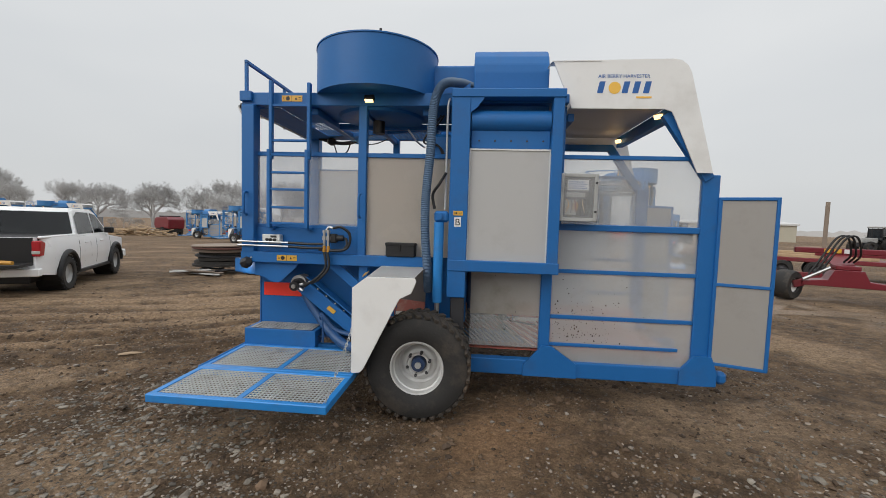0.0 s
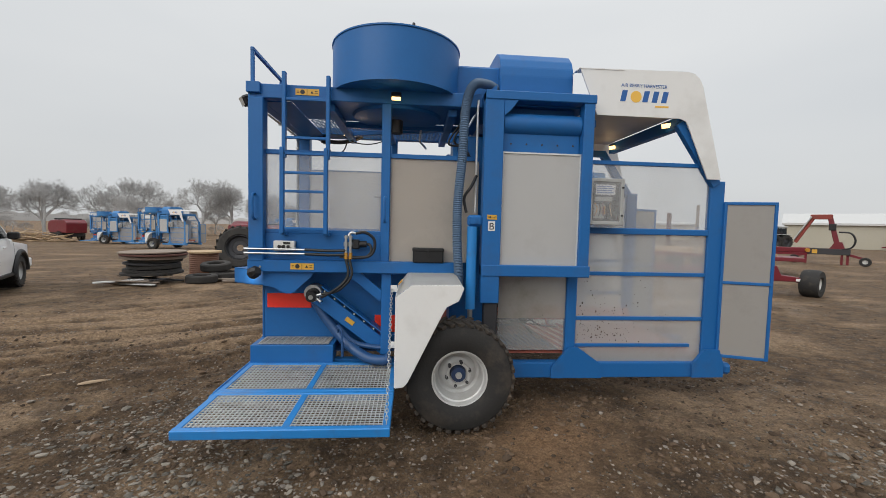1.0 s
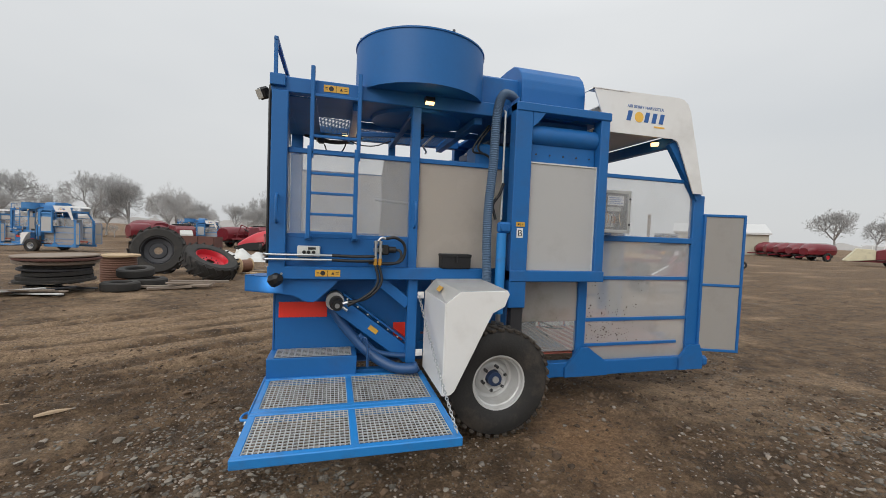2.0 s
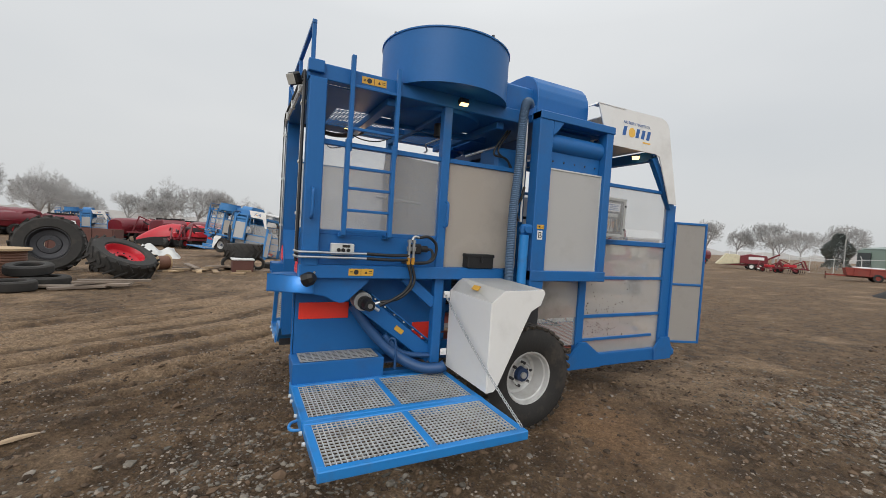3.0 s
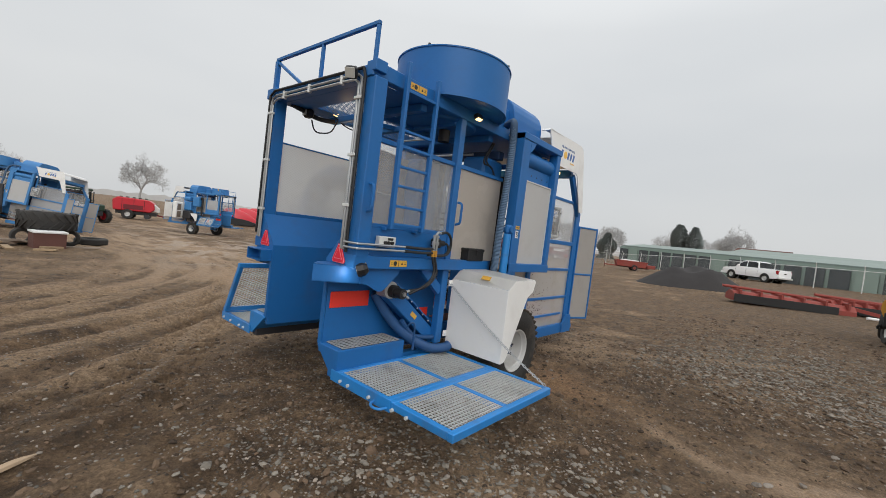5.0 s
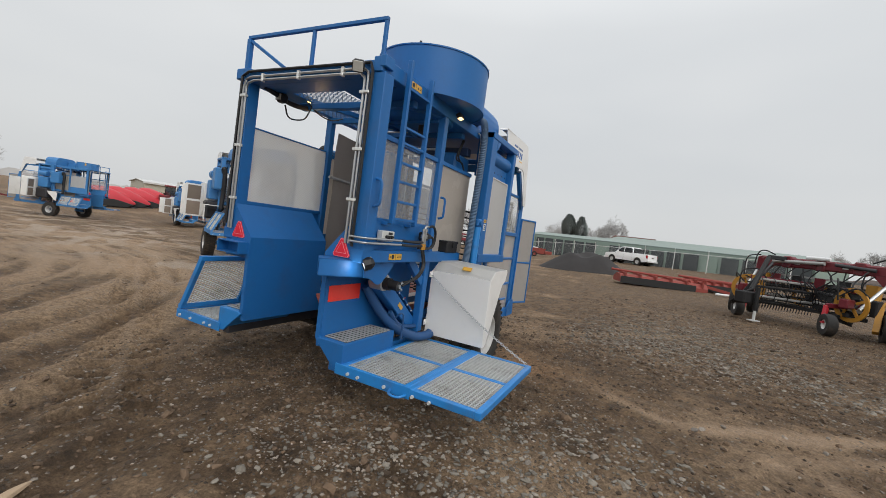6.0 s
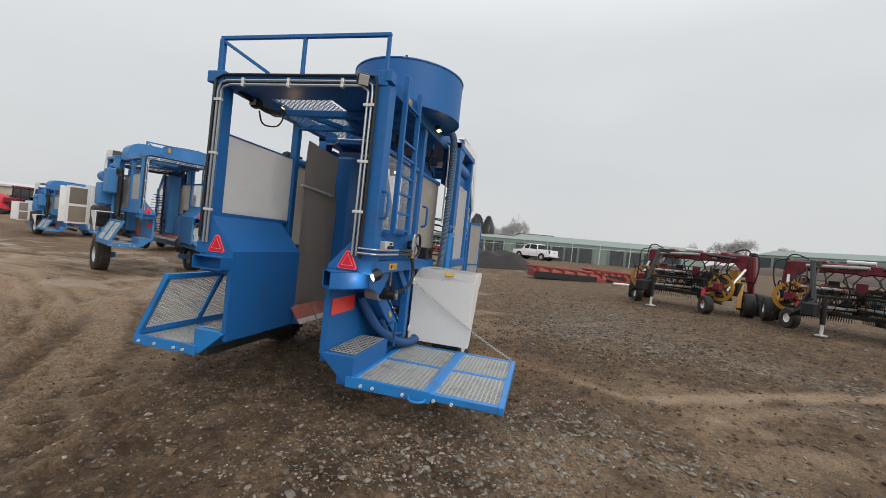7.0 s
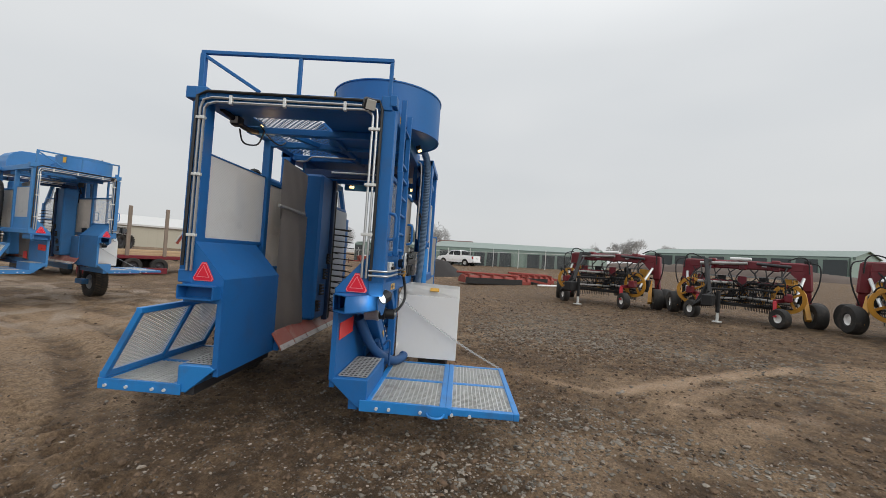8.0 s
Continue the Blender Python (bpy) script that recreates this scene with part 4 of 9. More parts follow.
        H("sign_band", plate(bmesh.new(), [(yc + a * 0.88, 1.153 + b * 0.88) for a, b in tri], "x", -2.302, 0.001), RED_SIGN, edge)
        H("sign_line", plate(bmesh.new(), [(yc, 1.212), (yc - 0.055, 1.112), (yc + 0.055, 1.112)], "x", -2.3035, 0.001), PINK_EDGE, edge)
        H("sign_core", plate(bmesh.new(), [(yc, 1.203), (yc - 0.047, 1.117), (yc + 0.047, 1.117)], "x", -2.305, 0.001), RED_SIGN, edge)
        # reflector on the bay wall
        y0, y1 = Y(4.076, 4.082)
        H("reflector", B(-2.245, -1.83, y0, y1, 0.675, 0.815, 0.002), RED_REFLECT, None, "rectangular red reflector")
        H("reflector", B(-1.22, -1.0, y0, y1, 0.44, 0.61, 0.002), RED_REFLECT, None, "rectangular red reflector")
        y0, y1 = Y(4.084, 4.128)
        H("bay_wall", B(-2.275, -0.95 if not far else -1.30, y0, y1, 0.30, 1.06, 0.002), BLUE)
        # step
        y0, y1 = Y(3.81, 4.08)
        prof = [(3.81, 0.385), (4.08, 0.385), (4.112, 0.365), (3.885, 0.165), (3.81, 0.165)]
        prof = [(mirror(a) if far else a, b) for a, b in prof]
        step = H("step", plate(bmesh.new(), prof, "x", -2.303, 0.733, 0.004), BLUE_LIGHT if far else BLUE, None, "blue boarding step with a punched tread")
        bm = bmesh.new()
        ya, yb = Y(3.835, 4.06)
        mesh_sheet(bm, (-2.24, ya, 0.392), (0.62, 0, 0), (0, yb - ya, 0), 12, 6, 0.013, 0.005)
        # black sheet just below the tread paints the shade in its holes
        H("tread_hole_shade", B(-2.245, -1.615, min(ya, yb), max(ya, yb), 0.3852, 0.3865, 0), BLACK, step, "black sheet that paints the shade in the tread holes")
        H("tread", bm, GALV_DULL, step, "muddy punched steel tread over the blackened holes")
        # lower frame rails
        y0, y1 = Y(3.78, 3.88)
        H("base_beam", B(-0.05, 2.20, y0, y1, 0.085, 0.23), BLUE)
        H("bumper_end", B(2.20, 2.30, y0, y1, 0.10, 0.215, 0.03), BLUE)
        y0, y1 = Y(3.80, 3.86)
        H("front_post", B(1.975, 2.12, y0, y1, 0.21, 1.99), BLUE)
        y0, y1 = Y(3.795, 3.86)
        H("front_rail", B(0.70, 1.975, y0, y1, 1.462, 1.52), BLUE)
        y0, y1 = Y(3.81, 3.85)
        for z, x1 in ((1.083, 1.975), (0.652, 1.975), (2.13, 1.93)):
            H("front_rail", B(0.70, x1, y0, y1, z - 0.018, z + 0.018, 0.003), BLUE)
        H("front_rail", B(0.70, 1.86, y0, y1, 0.375, 0.405, 0.003), BLUE)
        y0, y1 = Y(3.80, 3.86)
        H("middle_post", B(0.60, 0.70, y0, y1, 0.20, 1.10), BLUE)
        H("middle_post", B(0.70, 0.76, y0, y1, 1.50, 2.58), BLUE)
        y0, y1 = Y(3.826, 3.832)
        for z0, z1 in ((0.23, 0.635), (0.67, 1.065), (1.10, 1.462)):
            H("front_sheet", B(0.70, 1.975, y0, y1, z0, z1, 0), SHEET_LOW, None, "mud-flecked plastic sheet")
        H("front_window", B(0.76, 1.99, y0, y1, 1.52, 2.115, 0), CLEAR, None, "see-through plastic window sheet")
        H("lower_sheet", B(-0.05, 0.60, y0, y1, 0.645, 1.07, 0), SHEET_SMEAR, None, "smeared milky sheet with splashed mud")
        H("lower_sheet", B(-0.05, 0.60, y0, y1, 0.34, 0.643, 0), CLEAR, None, "clear sheet before the catch slats")
        for k in range(40):
            xk = -0.05 + k * 0.05
            ya, yb = Y(3.87, 4.12)
            bm = bmesh.new()
            dull = xk < 0.60
            _bar(bm, Vector((xk, ya if not far else yb, 0.33)), Vector((-0.42, (yb - ya) * (1 if not far else -1), 0.29 if dull else 0.19)), Vector((0.022, 0, 0)), Vector((0, 0, 0.012)))
            H("catch_slat", bm, SLAT_DULL if dull else (CATCH_WHITE if k % 2 else FISH_PLATE), None, "dull grey catch slat" if dull else "worn pink and white catch slat")
        if not far:
            bm, srnd = bmesh.new(), random.Random(21)
            for k in range(170):
                u, v = 0.72 + abs(srnd.gauss(0, 0.34)), 0.41 + abs(srnd.gauss(0, 0.24))
                if not (0.70 < u < 1.96 and v < 1.44) or 0.63 < v < 0.68 or 1.06 < v < 1.11:
                    continue
                size = 0.0018 + 0.0055 * srnd.random() ** 3
                ring = [(u + size * srnd.uniform(0.6, 1.4) * math.cos(a), v + size * srnd.uniform(0.7, 2.0) * math.sin(a)) for a in np.linspace(0, 5.24, 6)]
                plate(bm, ring, "y", 3.8225, 0.003)
            tagged(H("mud_splash", bm, TREAD, None, "dried mud flecks on the sheets"), kind="stuff")
        H("catch_bed", B(-0.05, 1.97, *Y(3.865, 4.12), 0.30, 0.31, 0), FISH_PLATE)
        # gussets
        y0, y1 = Y(3.755, 3.785)
        H("gusset", plate(bmesh.new(), [(0.46, 0.09), (0.46, 0.19), (0.63, 0.38), (0.72, 0.38), (0.95, 0.22), (0.95, 0.09)], "y", y0, 0.03), BLUE)
        H("gusset", plate(bmesh.new(), [(1.86, 0.09), (1.86, 0.22), (1.98, 0.36), (2.13, 0.36), (2.18, 0.22), (2.18, 0.09)], "y", y0, 0.03), BLUE)
        # raised middle frame
        y0, y1 = Y(3.58, 3.70)
        H("lift_post", B(-0.265, -0.10, y0, y1, 0.83, 2.66), BLUE)
        H("lift_post", B(0.605, 0.70, y0, y1, 1.08, 2.60), BLUE)
        H("lift_beam", B(-0.265, 0.71, *Y(3.57, 3.71), 2.59, 2.665), BLUE)
        H("lift_beam", B(-0.265, 0.71, *Y(3.57, 3.70), 1.07, 1.17), BLUE)
        H("corner_gusset", plate(bmesh.new(), [(-0.10, 2.59), (0.02, 2.59), (-0.05, 2.50), (-0.10, 2.46)], "y", Y(3.58, 3.60)[0], 0.02), BLUE)
        y0, y1 = Y(3.625, 3.632)
        sheet = H("middle_sheet", B(-0.10, 0.605, y0, y1, 1.17, 2.15, 0), GREY_SHEET, None, "grey perforated sheet in a thin frame")
        bm = bmesh.new()
        for x in (-0.095, 0.60):
            box(bm, x - 0.005, x + 0.005, y0 - 0.008, y1 + 0.008, 1.17, 2.155)
        box(bm, -0.10, 0.605, y0 - 0.008, y1 + 0.008, 2.145, 2.158)
        H("sheet_edging", bm, GALV, sheet)
        yc = Y(3.70, 3.70)[0]
        roller = H("blower_roll", rod(bmesh.new(), (-0.09, yc, 2.41), (0.60, yc, 2.41), 0.095, 28), BLUE, None, "blue rolled blower duct", smooth=True)
        H("blower_flange", B(-0.09, 0.60, *Y(3.66, 3.78), 2.155, 2.325, 0.004), BLUE)
        bm = bmesh.new()
        for k in range(5):
            rod(bm, (-0.02 + k * 0.14, Y(3.655, 3.655)[0], 2.235), (-0.02 + k * 0.14, Y(3.665, 3.665)[0], 2.235), 0.009, 6)
        H("flange_bolts", bm, DARK_STEEL, roller)
        H("blower_back", B(-0.09, 0.60, *Y(3.80, 3.85), 2.155, 2.60, 0.004), BLUE)
        # hydraulic lift cylinder
        yc = Y(3.60, 3.60)[0]
        cyl = H("lift_cylinder", rod(bmesh.new(), (-0.35, yc, 0.78), (-0.35, yc, 1.50), 0.044, 20), BLUE_LIGHT, None, "blue hydraulic lift cylinder", smooth=True)
        H("piston_rod", rod(bmesh.new(), (-0.35, yc, 0.30), (-0.35, yc, 0.78), 0.022, 12), CHROME, cyl, smooth=True)
        bm = B(-0.395, -0.265, yc - 0.03, yc + 0.03, 1.50, 1.60, 0.02)
        rod(bm, (-0.35, yc - 0.05, 1.55), (-0.35, yc + 0.05, 1.55), 0.03, 12)
        H("clevis", bm, BLUE, cyl)
        # lift leg behind the wheel
        H("lift_leg", B(-0.23, -0.105, *Y(3.605, 3.675), 0.25, 1.55, 0.01), DARK_STEEL, None, "dark greased steel lift leg")
        H("axle_arm", B(-0.55, -0.12, *Y(3.56, 3.72), 0.22, 0.36, 0.01), BLUE)
        tyre_parts(H, root, -0.468, Y(3.22, 3.22)[0], 0.285, 0.45, 0.33, 1 if far else -1, RIM, 0.225)

    # rear cross members, roof deck
    H("rear_beam", B(-2.295, -2.20, 3.86, 5.32, 2.555, 2.66), BLUE)
    H("beam_stub", B(-2.30, -2.16, 5.405, 5.50, 2.585, 2.685), BLUE)
    H("post_cap", B(-2.305, -2.19, 3.735, 3.79, 2.60, 2.69, 0.004), BLUE)
    H("cross_beam", B(-1.66, -1.58, 3.86, 5.32, 2.50, 2.565), BLUE)
    H("cross_beam", B(-1.16, -1.10, 3.86, 5.32, 2.50, 2.565), BLUE)
    H("cross_beam", B(-0.56, -0.48, 3.86, 5.32, 2.50, 2.565), BLUE)
    H("long_beam", B(-1.58, -0.30, 4.46, 4.52, 2.50, 2.565), BLUE)
    H("roof_plate", B(-2.20, -1.96, 3.86, 5.32, 2.556, 2.566, 0), BLUE, None, "blue roof edge plate")
    H("roof_plate", B(-1.96, -1.66, 3.86, 4.46, 2.568, 2.576, 0), BLUE, None, "blue roof plate")
    H("roof_plate", B(-1.66, -0.30, 3.86, 4.46, 2.568, 2.576, 0), BLUE, None, "blue roof plate under the drum")
    H("deck_grating", diamond_sheet(bmesh.new(), (-1.96, 4.50, 2.575), (0.34, 0, 0), (0, 0.62, 0), 5, 11, 0.0045, 0.006), DECK_BLUE, None, "blue expanded metal walkway")
    H("roof_plate", B(-1.96, -1.66, 5.12, 5.32, 2.566, 2.575, 0), BLUE, None, "blue roof edge plate")
    H("fan_shroud", spun(bmesh.new(), [(0.001, 2.535), (0.38, 2.535), (0.42, 2.543), (0.44, 2.566)], Matrix.Translation((-1.04, 4.24, 0)), 40), BLUE, None, "dark round shroud under the fan drum", smooth=True)
    deck = H("deck_grating", diamond_sheet(bmesh.new(), (-1.58, 4.52, 2.575), (0.46, 0, 0), (0, 0.86, 0), 7, 14, 0.0045, 0.006), DECK_BLUE, None, "blue expanded metal walkway")
    H("deck_grating", diamond_sheet(bmesh.new(), (-1.10, 4.52, 2.575), (0.54, 0, 0), (0, 0.86, 0), 7, 14, 0.0045, 0.006), DECK_BLUE, None, "blue expanded metal walkway")
    bm = bmesh.new()
    beam(bm, (-1.57, 4.95, 2.54), (-0.5, 4.52, 2.54), 0.05, 0.05)
    H("roof_brace", bm, BLUE)
    # switched-off lamp under the far roof corner, with its cable
    rl = H("roof_lamp", B(-2.00, -1.91, 5.20, 5.30, 2.47, 2.56, 0.02), BLACK, None, "black work lamp under the roof, switched off")
    H("lens", B(-2.010, -1.998, 5.215, 5.285, 2.485, 2.545, 0.003), LENS, rl)
    H("lamp_cable", tube(bmesh.new(), [(-1.92, 5.24, 2.46), (-1.88, 5.23, 2.36), (-1.82, 5.20, 2.34), (-1.72, 5.16, 2.38), (-1.66, 5.14, 2.52)], 0.008, 6), BLACK, rl, "", True)
    # hand rail on the roof
    rail = H("roof_rail", beam(bmesh.new(), (-2.27, 3.785, 2.98), (-2.27, 5.405, 2.98), 0.032, 0.032), BLUE, None, "square-tube hand rail on the roof")
    for y in (3.80, 4.56, 5.385):
        w = 0.03 if y != 5.385 else 0.045
        H("rail_post", B(-2.27 - w / 2, -2.27 + w / 2, y - w / 2, y + w / 2, 2.66, 2.965, 0.004), BLUE, rail)
    H("brace", beam(bmesh.new(), (-2.27, 5.37, 2.95), (-2.27, 4.89, 2.67), 0.028, 0.028), BLUE, rail)

    # vacuum drum on the roof
    m = Matrix.Translation((-1.045, 4.06, 2.672))
    drum = H("fan_drum", spun(bmesh.new(), [(0.56, 0.02), (0.57, 0.0), (0.592, 0.0), (0.592, 0.012), (0.586, 0.014), (0.586, 0.428), (0.594, 0.430), (0.594, 0.442), (0.575, 0.442), (0.575, 0.40), (0.0, 0.39)], m, 72), BLUE, None, "large round blue sheet-metal fan drum", smooth=True)
    H("drum_floor", spun(bmesh.new(), [(0.0, 0.012), (0.30, 0.008), (0.565, 0.006)], m, 48), BLUE, drum, "dark underside of the drum", smooth=True)
    bm = bmesh.new()
    for a in (15, 105, 195, 285, 60):
        c, s = math.cos(radians(a)), math.sin(radians(a))
        rod(bm, (-1.04 + 0.58 * c, 4.06 + 0.58 * s, 3.10), (-1.04 + 0.58 * c, 4.06 + 0.58 * s, 3.135), 0.012, 8)
    H("drum_bolts", bm, DARK_STEEL, drum)
    H("drum_sticker", box(bmesh.new(), 0.590, 0.598, -0.04, 0.04, 2.93, 3.07, 0.001, pose(-1.045, 4.06, 0, 0, 0, 118)), YELLOW, drum, "upright yellow sticker")
    H("drum_motor", rod(bmesh.new(), (-1.04, 4.10, 2.38), (-1.04, 4.10, 2.50), 0.06, 16), BLACK, drum, "black hydraulic fan motor", smooth=True)
    # duct from the drum to the blower housing
    H("duct", B(-0.56, -0.06, 3.95, 4.45, 2.68, 3.00, 0.02), BLUE)
    prof = [(3.86, 2.66), (3.86, 2.90), (3.872, 2.98), (3.91, 3.06), (3.98, 3.13), (4.08, 3.175), (4.25, 3.19), (4.9, 3.19), (5.05, 3.175), (5.17, 3.12), (5.26, 3.02), (5.30, 2.86), (5.30, 2.66)]
    H("blower_housing", plate(bmesh.new(), prof, "x", -0.09, 0.69, 0.008), BLUE, None, "rounded blue blower housing on the roof")
    H("roof_step", plate(bmesh.new(), [(-0.30, 2.66), (-0.12, 2.66), (-0.12, 2.80)], "y", 3.84, 0.03), BLUE)
    H("front_roof_beam", B(-0.26, 0.76, 3.71, 3.80, 2.58, 2.66), BLUE)
    H("front_roof_beam", B(-0.26, 0.76, 5.38, 5.47, 2.58, 2.66), BLUE)
    H("blower_floor", B(-0.26, 0.72, 3.80, 5.38, 2.60, 2.63, 0), BLUE)

    # white hood over the front
    side = [(0.61, 2.953), (1.635, 2.968), (1.70, 2.952), (1.75, 2.912), (1.785, 2.848), (2.015, 1.997), (1.885, 1.997), (1.665, 2.475), (1.64, 2.52), (1.575, 2.543), (0.787, 2.543)]
    top = [(0.61, 2.953), (1.635, 2.968), (1.70, 2.952), (1.75, 2.912), (1.785, 2.848)]
    hood = H("hood", plate(bmesh.new(), side, "y", 3.735, 0.012), WHITE, None, "white hood panel with a bevelled upper edge")
    H("hood_side", plate(bmesh.new(), [(1.0, 2.952)] + side[1:-1] + [(1.05, 2.545)], "y", mirror(3.747), 0.012), WHITE, hood)
    H("hood_top", sweep(bmesh.new(), [(1.0, 2.953)] + top[1:], "y", 3.747, mirror(3.747), 0.01), WHITE, hood)
    H("hood_lip", sweep(bmesh.new(), [(0.575, 2.925), (0.60, 2.952), (1.02, 2.956)], "y", 3.73, 3.84, 0.008), WHITE, hood)
    for y in (3.78, 5.34):
        if y > 4.5:
            H("hood_beam", beam(bmesh.new(), (0.76, y + 0.03, 2.50), (1.66, y + 0.03, 2.50), 0.07, 0.08), BLUE)
        H("hood_strut", beam(bmesh.new(), (1.62, y + 0.03, 2.52), (2.02, y + 0.03, 1.95), 0.062, 0.09), BLUE)
    H("hood_cross", B(1.69, 1.77, 3.86, 5.32, 2.50, 2.62), BLUE)
    H("hood_cross", B(0.78, 0.84, 3.86, 5.32, 2.46, 2.53), BLUE)
    H("hood_lining", B(0.84, 1.72, 3.752, 5.42, 2.64, 2.648, 0), GREY_SHEET)
    # print on the hood
    def words(text, x, z, size, mat, parent):
        cu = bpy.data.curves.new("lettering", "FONT")
        cu.body = text
        cu.size = size
        cu.extrude = 0.0008
        tmp = bpy.data.objects.new("lettering", cu)
        me = bpy.data.meshes.new_from_object(tmp)
        bpy.data.objects.remove(tmp)
        me.transform(pose(x, 3.7335, z, 90, 0, 0))
        me.materials.clear()
        me.materials.append(mat)
        ob = new("lettering", me)
        ob.parent = parent
        return ob
    words("AIR BERRY HARVESTER", 1.0, 2.805, 0.043, INK_BLUE, hood)
    for x in (0.995, 1.205, 1.295, 1.385):
        H("logo_block", plate(bmesh.new(), [(x, 2.675), (x + 0.05, 2.675), (x + 0.07, 2.775), (x + 0.02, 2.775)], "y", 3.7325, 0.002), INK_BLUE, hood, "dark blue printed shape")
    H("logo_disc", rod(bmesh.new(), (1.145, 3.7322, 2.72), (1.145, 3.7345, 2.72), 0.052, 24), INK_AMBER, hood, "amber printed disc")
    H("logo_line", B(1.33, 1.46, 3.7322, 3.7342, 2.632, 2.648, 0), INK_AMBER, hood)

    # open front door sheets
    def door(yh, s):
        hinge = (2.125, yh - s * 0.03)
        end = (2.51, yh - s * 0.175)
        bm = bmesh.new()
        for z in (0.30, 1.02, 1.78):
            beam(bm, (*hinge, z), (*end, z), 0.028, 0.028)
        for p in (hinge, end):
            beam(bm, (*p, 0.286), (*p, 1.794), 0.028, 0.028)
        d = H("front_door", bm, BLUE, None, "open blue-framed door with grey perforated sheets")
        for z0, z1 in ((0.31, 1.01), (1.03, 1.77)):
            bm = bmesh.new()
            beam(bm, (*hinge, (z0 + z1) / 2), (*end, (z0 + z1) / 2), 0.005, z1 - z0, 0)
            H("door_sheet", bm, DOOR_SHEET, d)
    door(3.82, 1)
    door(mirror(3.82), -1)

    # ladder
    bm = bmesh.new()
    for x in (-1.995, -1.625):
        box(bm, x - 0.017, x + 0.017, 3.69, 3.735, 1.40, 2.14, 0.004)
        box(bm, x - 0.002, x + 0.030, 3.700, 3.745, 2.05, 2.775 if x < -1.8 else 2.755, 0.004)
    lad = H("ladder", bm, BLUE, None, "blue steel ladder up to the roof")
    for z in (1.445, 1.596, 1.766, 1.925, 2.09):
        H("rung", B(-1.99, -1.63, 3.70, 3.725, z - 0.011, z + 0.011, 0.003), BLUE, lad)
    for z in (2.225, 2.55):
        H("rung", B(-1.975, -1.60, 3.71, 3.735, z - 0.011, z + 0.011, 0.003), BLUE, lad)
    for x in (-1.995, -1.625):
        H("ladder_foot", B(x - 0.03, x + 0.03, 3.735, 3.80, 1.385, 1.415, 0.004), BLUE, lad)
    # grab handles
    for x in (-2.235, -1.115):
        H("grab_handle", tube(bmesh.new(), [(x, 3.74, 1.52), (x, 3.69, 1.54), (x, 3.685, 1.62), (x, 3.69, 1.72), (x, 3.74, 1.74)], 0.012), BLUE, None, "", True)

    # white wheel guard ahead of the tyre
    out = [(-0.975, 0.962), (-0.865, 1.05), (-0.485, 1.056), (-0.468, 1.03), (-0.506, 0.933), (-0.60, 0.884), (-0.635, 0.815), (-0.885, 0.30), (-0.915, 0.27), (-0.975, 0.262)]
    g = H("wheel_guard", plate(bmesh.new(), out, "y", 3.115, 0.012, 0.003), WHITE, None, "white painted sheet-metal wheel guard")
    H("guard_front", plate(bmesh.new(), [(3.117, 0.962), (3.795, 0.962), (3.795, 0.265), (3.117, 0.265)], "x", -0.985, 0.01, 0.002), WHITE, g)
    bm = bmesh.new()
    vs = [bm.verts.new(p) for p in ((-0.98, 3.117, 0.963), (-0.865, 3.117, 1.052), (-0.485, 3.117, 1.058), (-0.475, 3.76, 1.076), (-0.90, 3.76, 1.073), (-0.98, 3.79, 0.963))]
    bm.faces.new((vs[1], vs[2], vs[3], vs[4]))
    bm.faces.new((vs[0], vs[1], vs[4], vs[5]))
    bmesh.ops.solidify(bm, geom=bm.faces[:], thickness=0.01)
    H("guard_top", bm, WHITE, g)
    for x in (-0.845, -0.51):
        bm = B(x - 0.022, x + 0.022, 3.755, 3.765, 1.05, 1.125, 0.008)
        rod(bm, (x, 3.747, 1.105), (x, 3.757, 1.105), 0.010, 8)
        H("guard_bracket", bm, WHITE, g)
    for z in (0.92, 0.40):
        bm = B(-1.055, -0.995, 3.775, 3.785, z - 0.03, z + 0.03, 0.003)
        rod(bm, (-1.035, 3.765, z), (-1.035, 3.776, z), 0.012, 8)
        H("guard_bracket", bm, WHITE, g)
    bm = bmesh.new()
    f = Matrix(((0, 0.65, 0.76, -0.945), (-1, 0, 0, 3.40), (0, 0.76, -0.65, 1.025), (0, 0, 0, 1)))
    box(bm, -0.05, 0.05, -0.022, 0.022, -0.018, -0.012, 0, f)
    H("warning_sticker", bm, YELLOW, g, "yellow warning sticker")

    # fold-down platform
    pl = H("platform", B(-2.31, -0.985, 3.775, 3.825, 0.165, 0.225), BLUE_LIGHT, None, "fold-down work platform, bright blue frame with steel gratings")
    for y in (3.20, 3.15, 2.615):
        H("cross_bar", B(-2.31, -0.985, y - 0.025, y + 0.025, 0.165, 0.225), BLUE_LIGHT, pl)
    for x in (-2.285, -1.64, -1.01):
        H("side_bar", B(x - 0.024, x + 0.024, 3.225, 3.775, 0.168, 0.222, 0.004), BLUE_LIGHT, pl)
        H("side_bar", B(x - 0.024, x + 0.024, 2.64, 3.125, 0.168, 0.222, 0.004), BLUE_LIGHT, pl)
    for xa, xb in ((-2.26, -1.665), (-1.615, -1.035)):
        for ya, yb in ((2.64, 3.125), (3.225, 3.775)):
            H("grating", mesh_sheet(bmesh.new(), (xa, ya, 0.212), (xb - xa, 0, 0), (0, yb - ya, 0), 20, 14, 0.0062, 0.008), GRATE, pl, "galvanised bar grating")
    H("platform_skirt", B(-2.316, -2.306, 3.15, 3.86, 0.145, 0.232, 0.002), BLUE_LIGHT, pl)
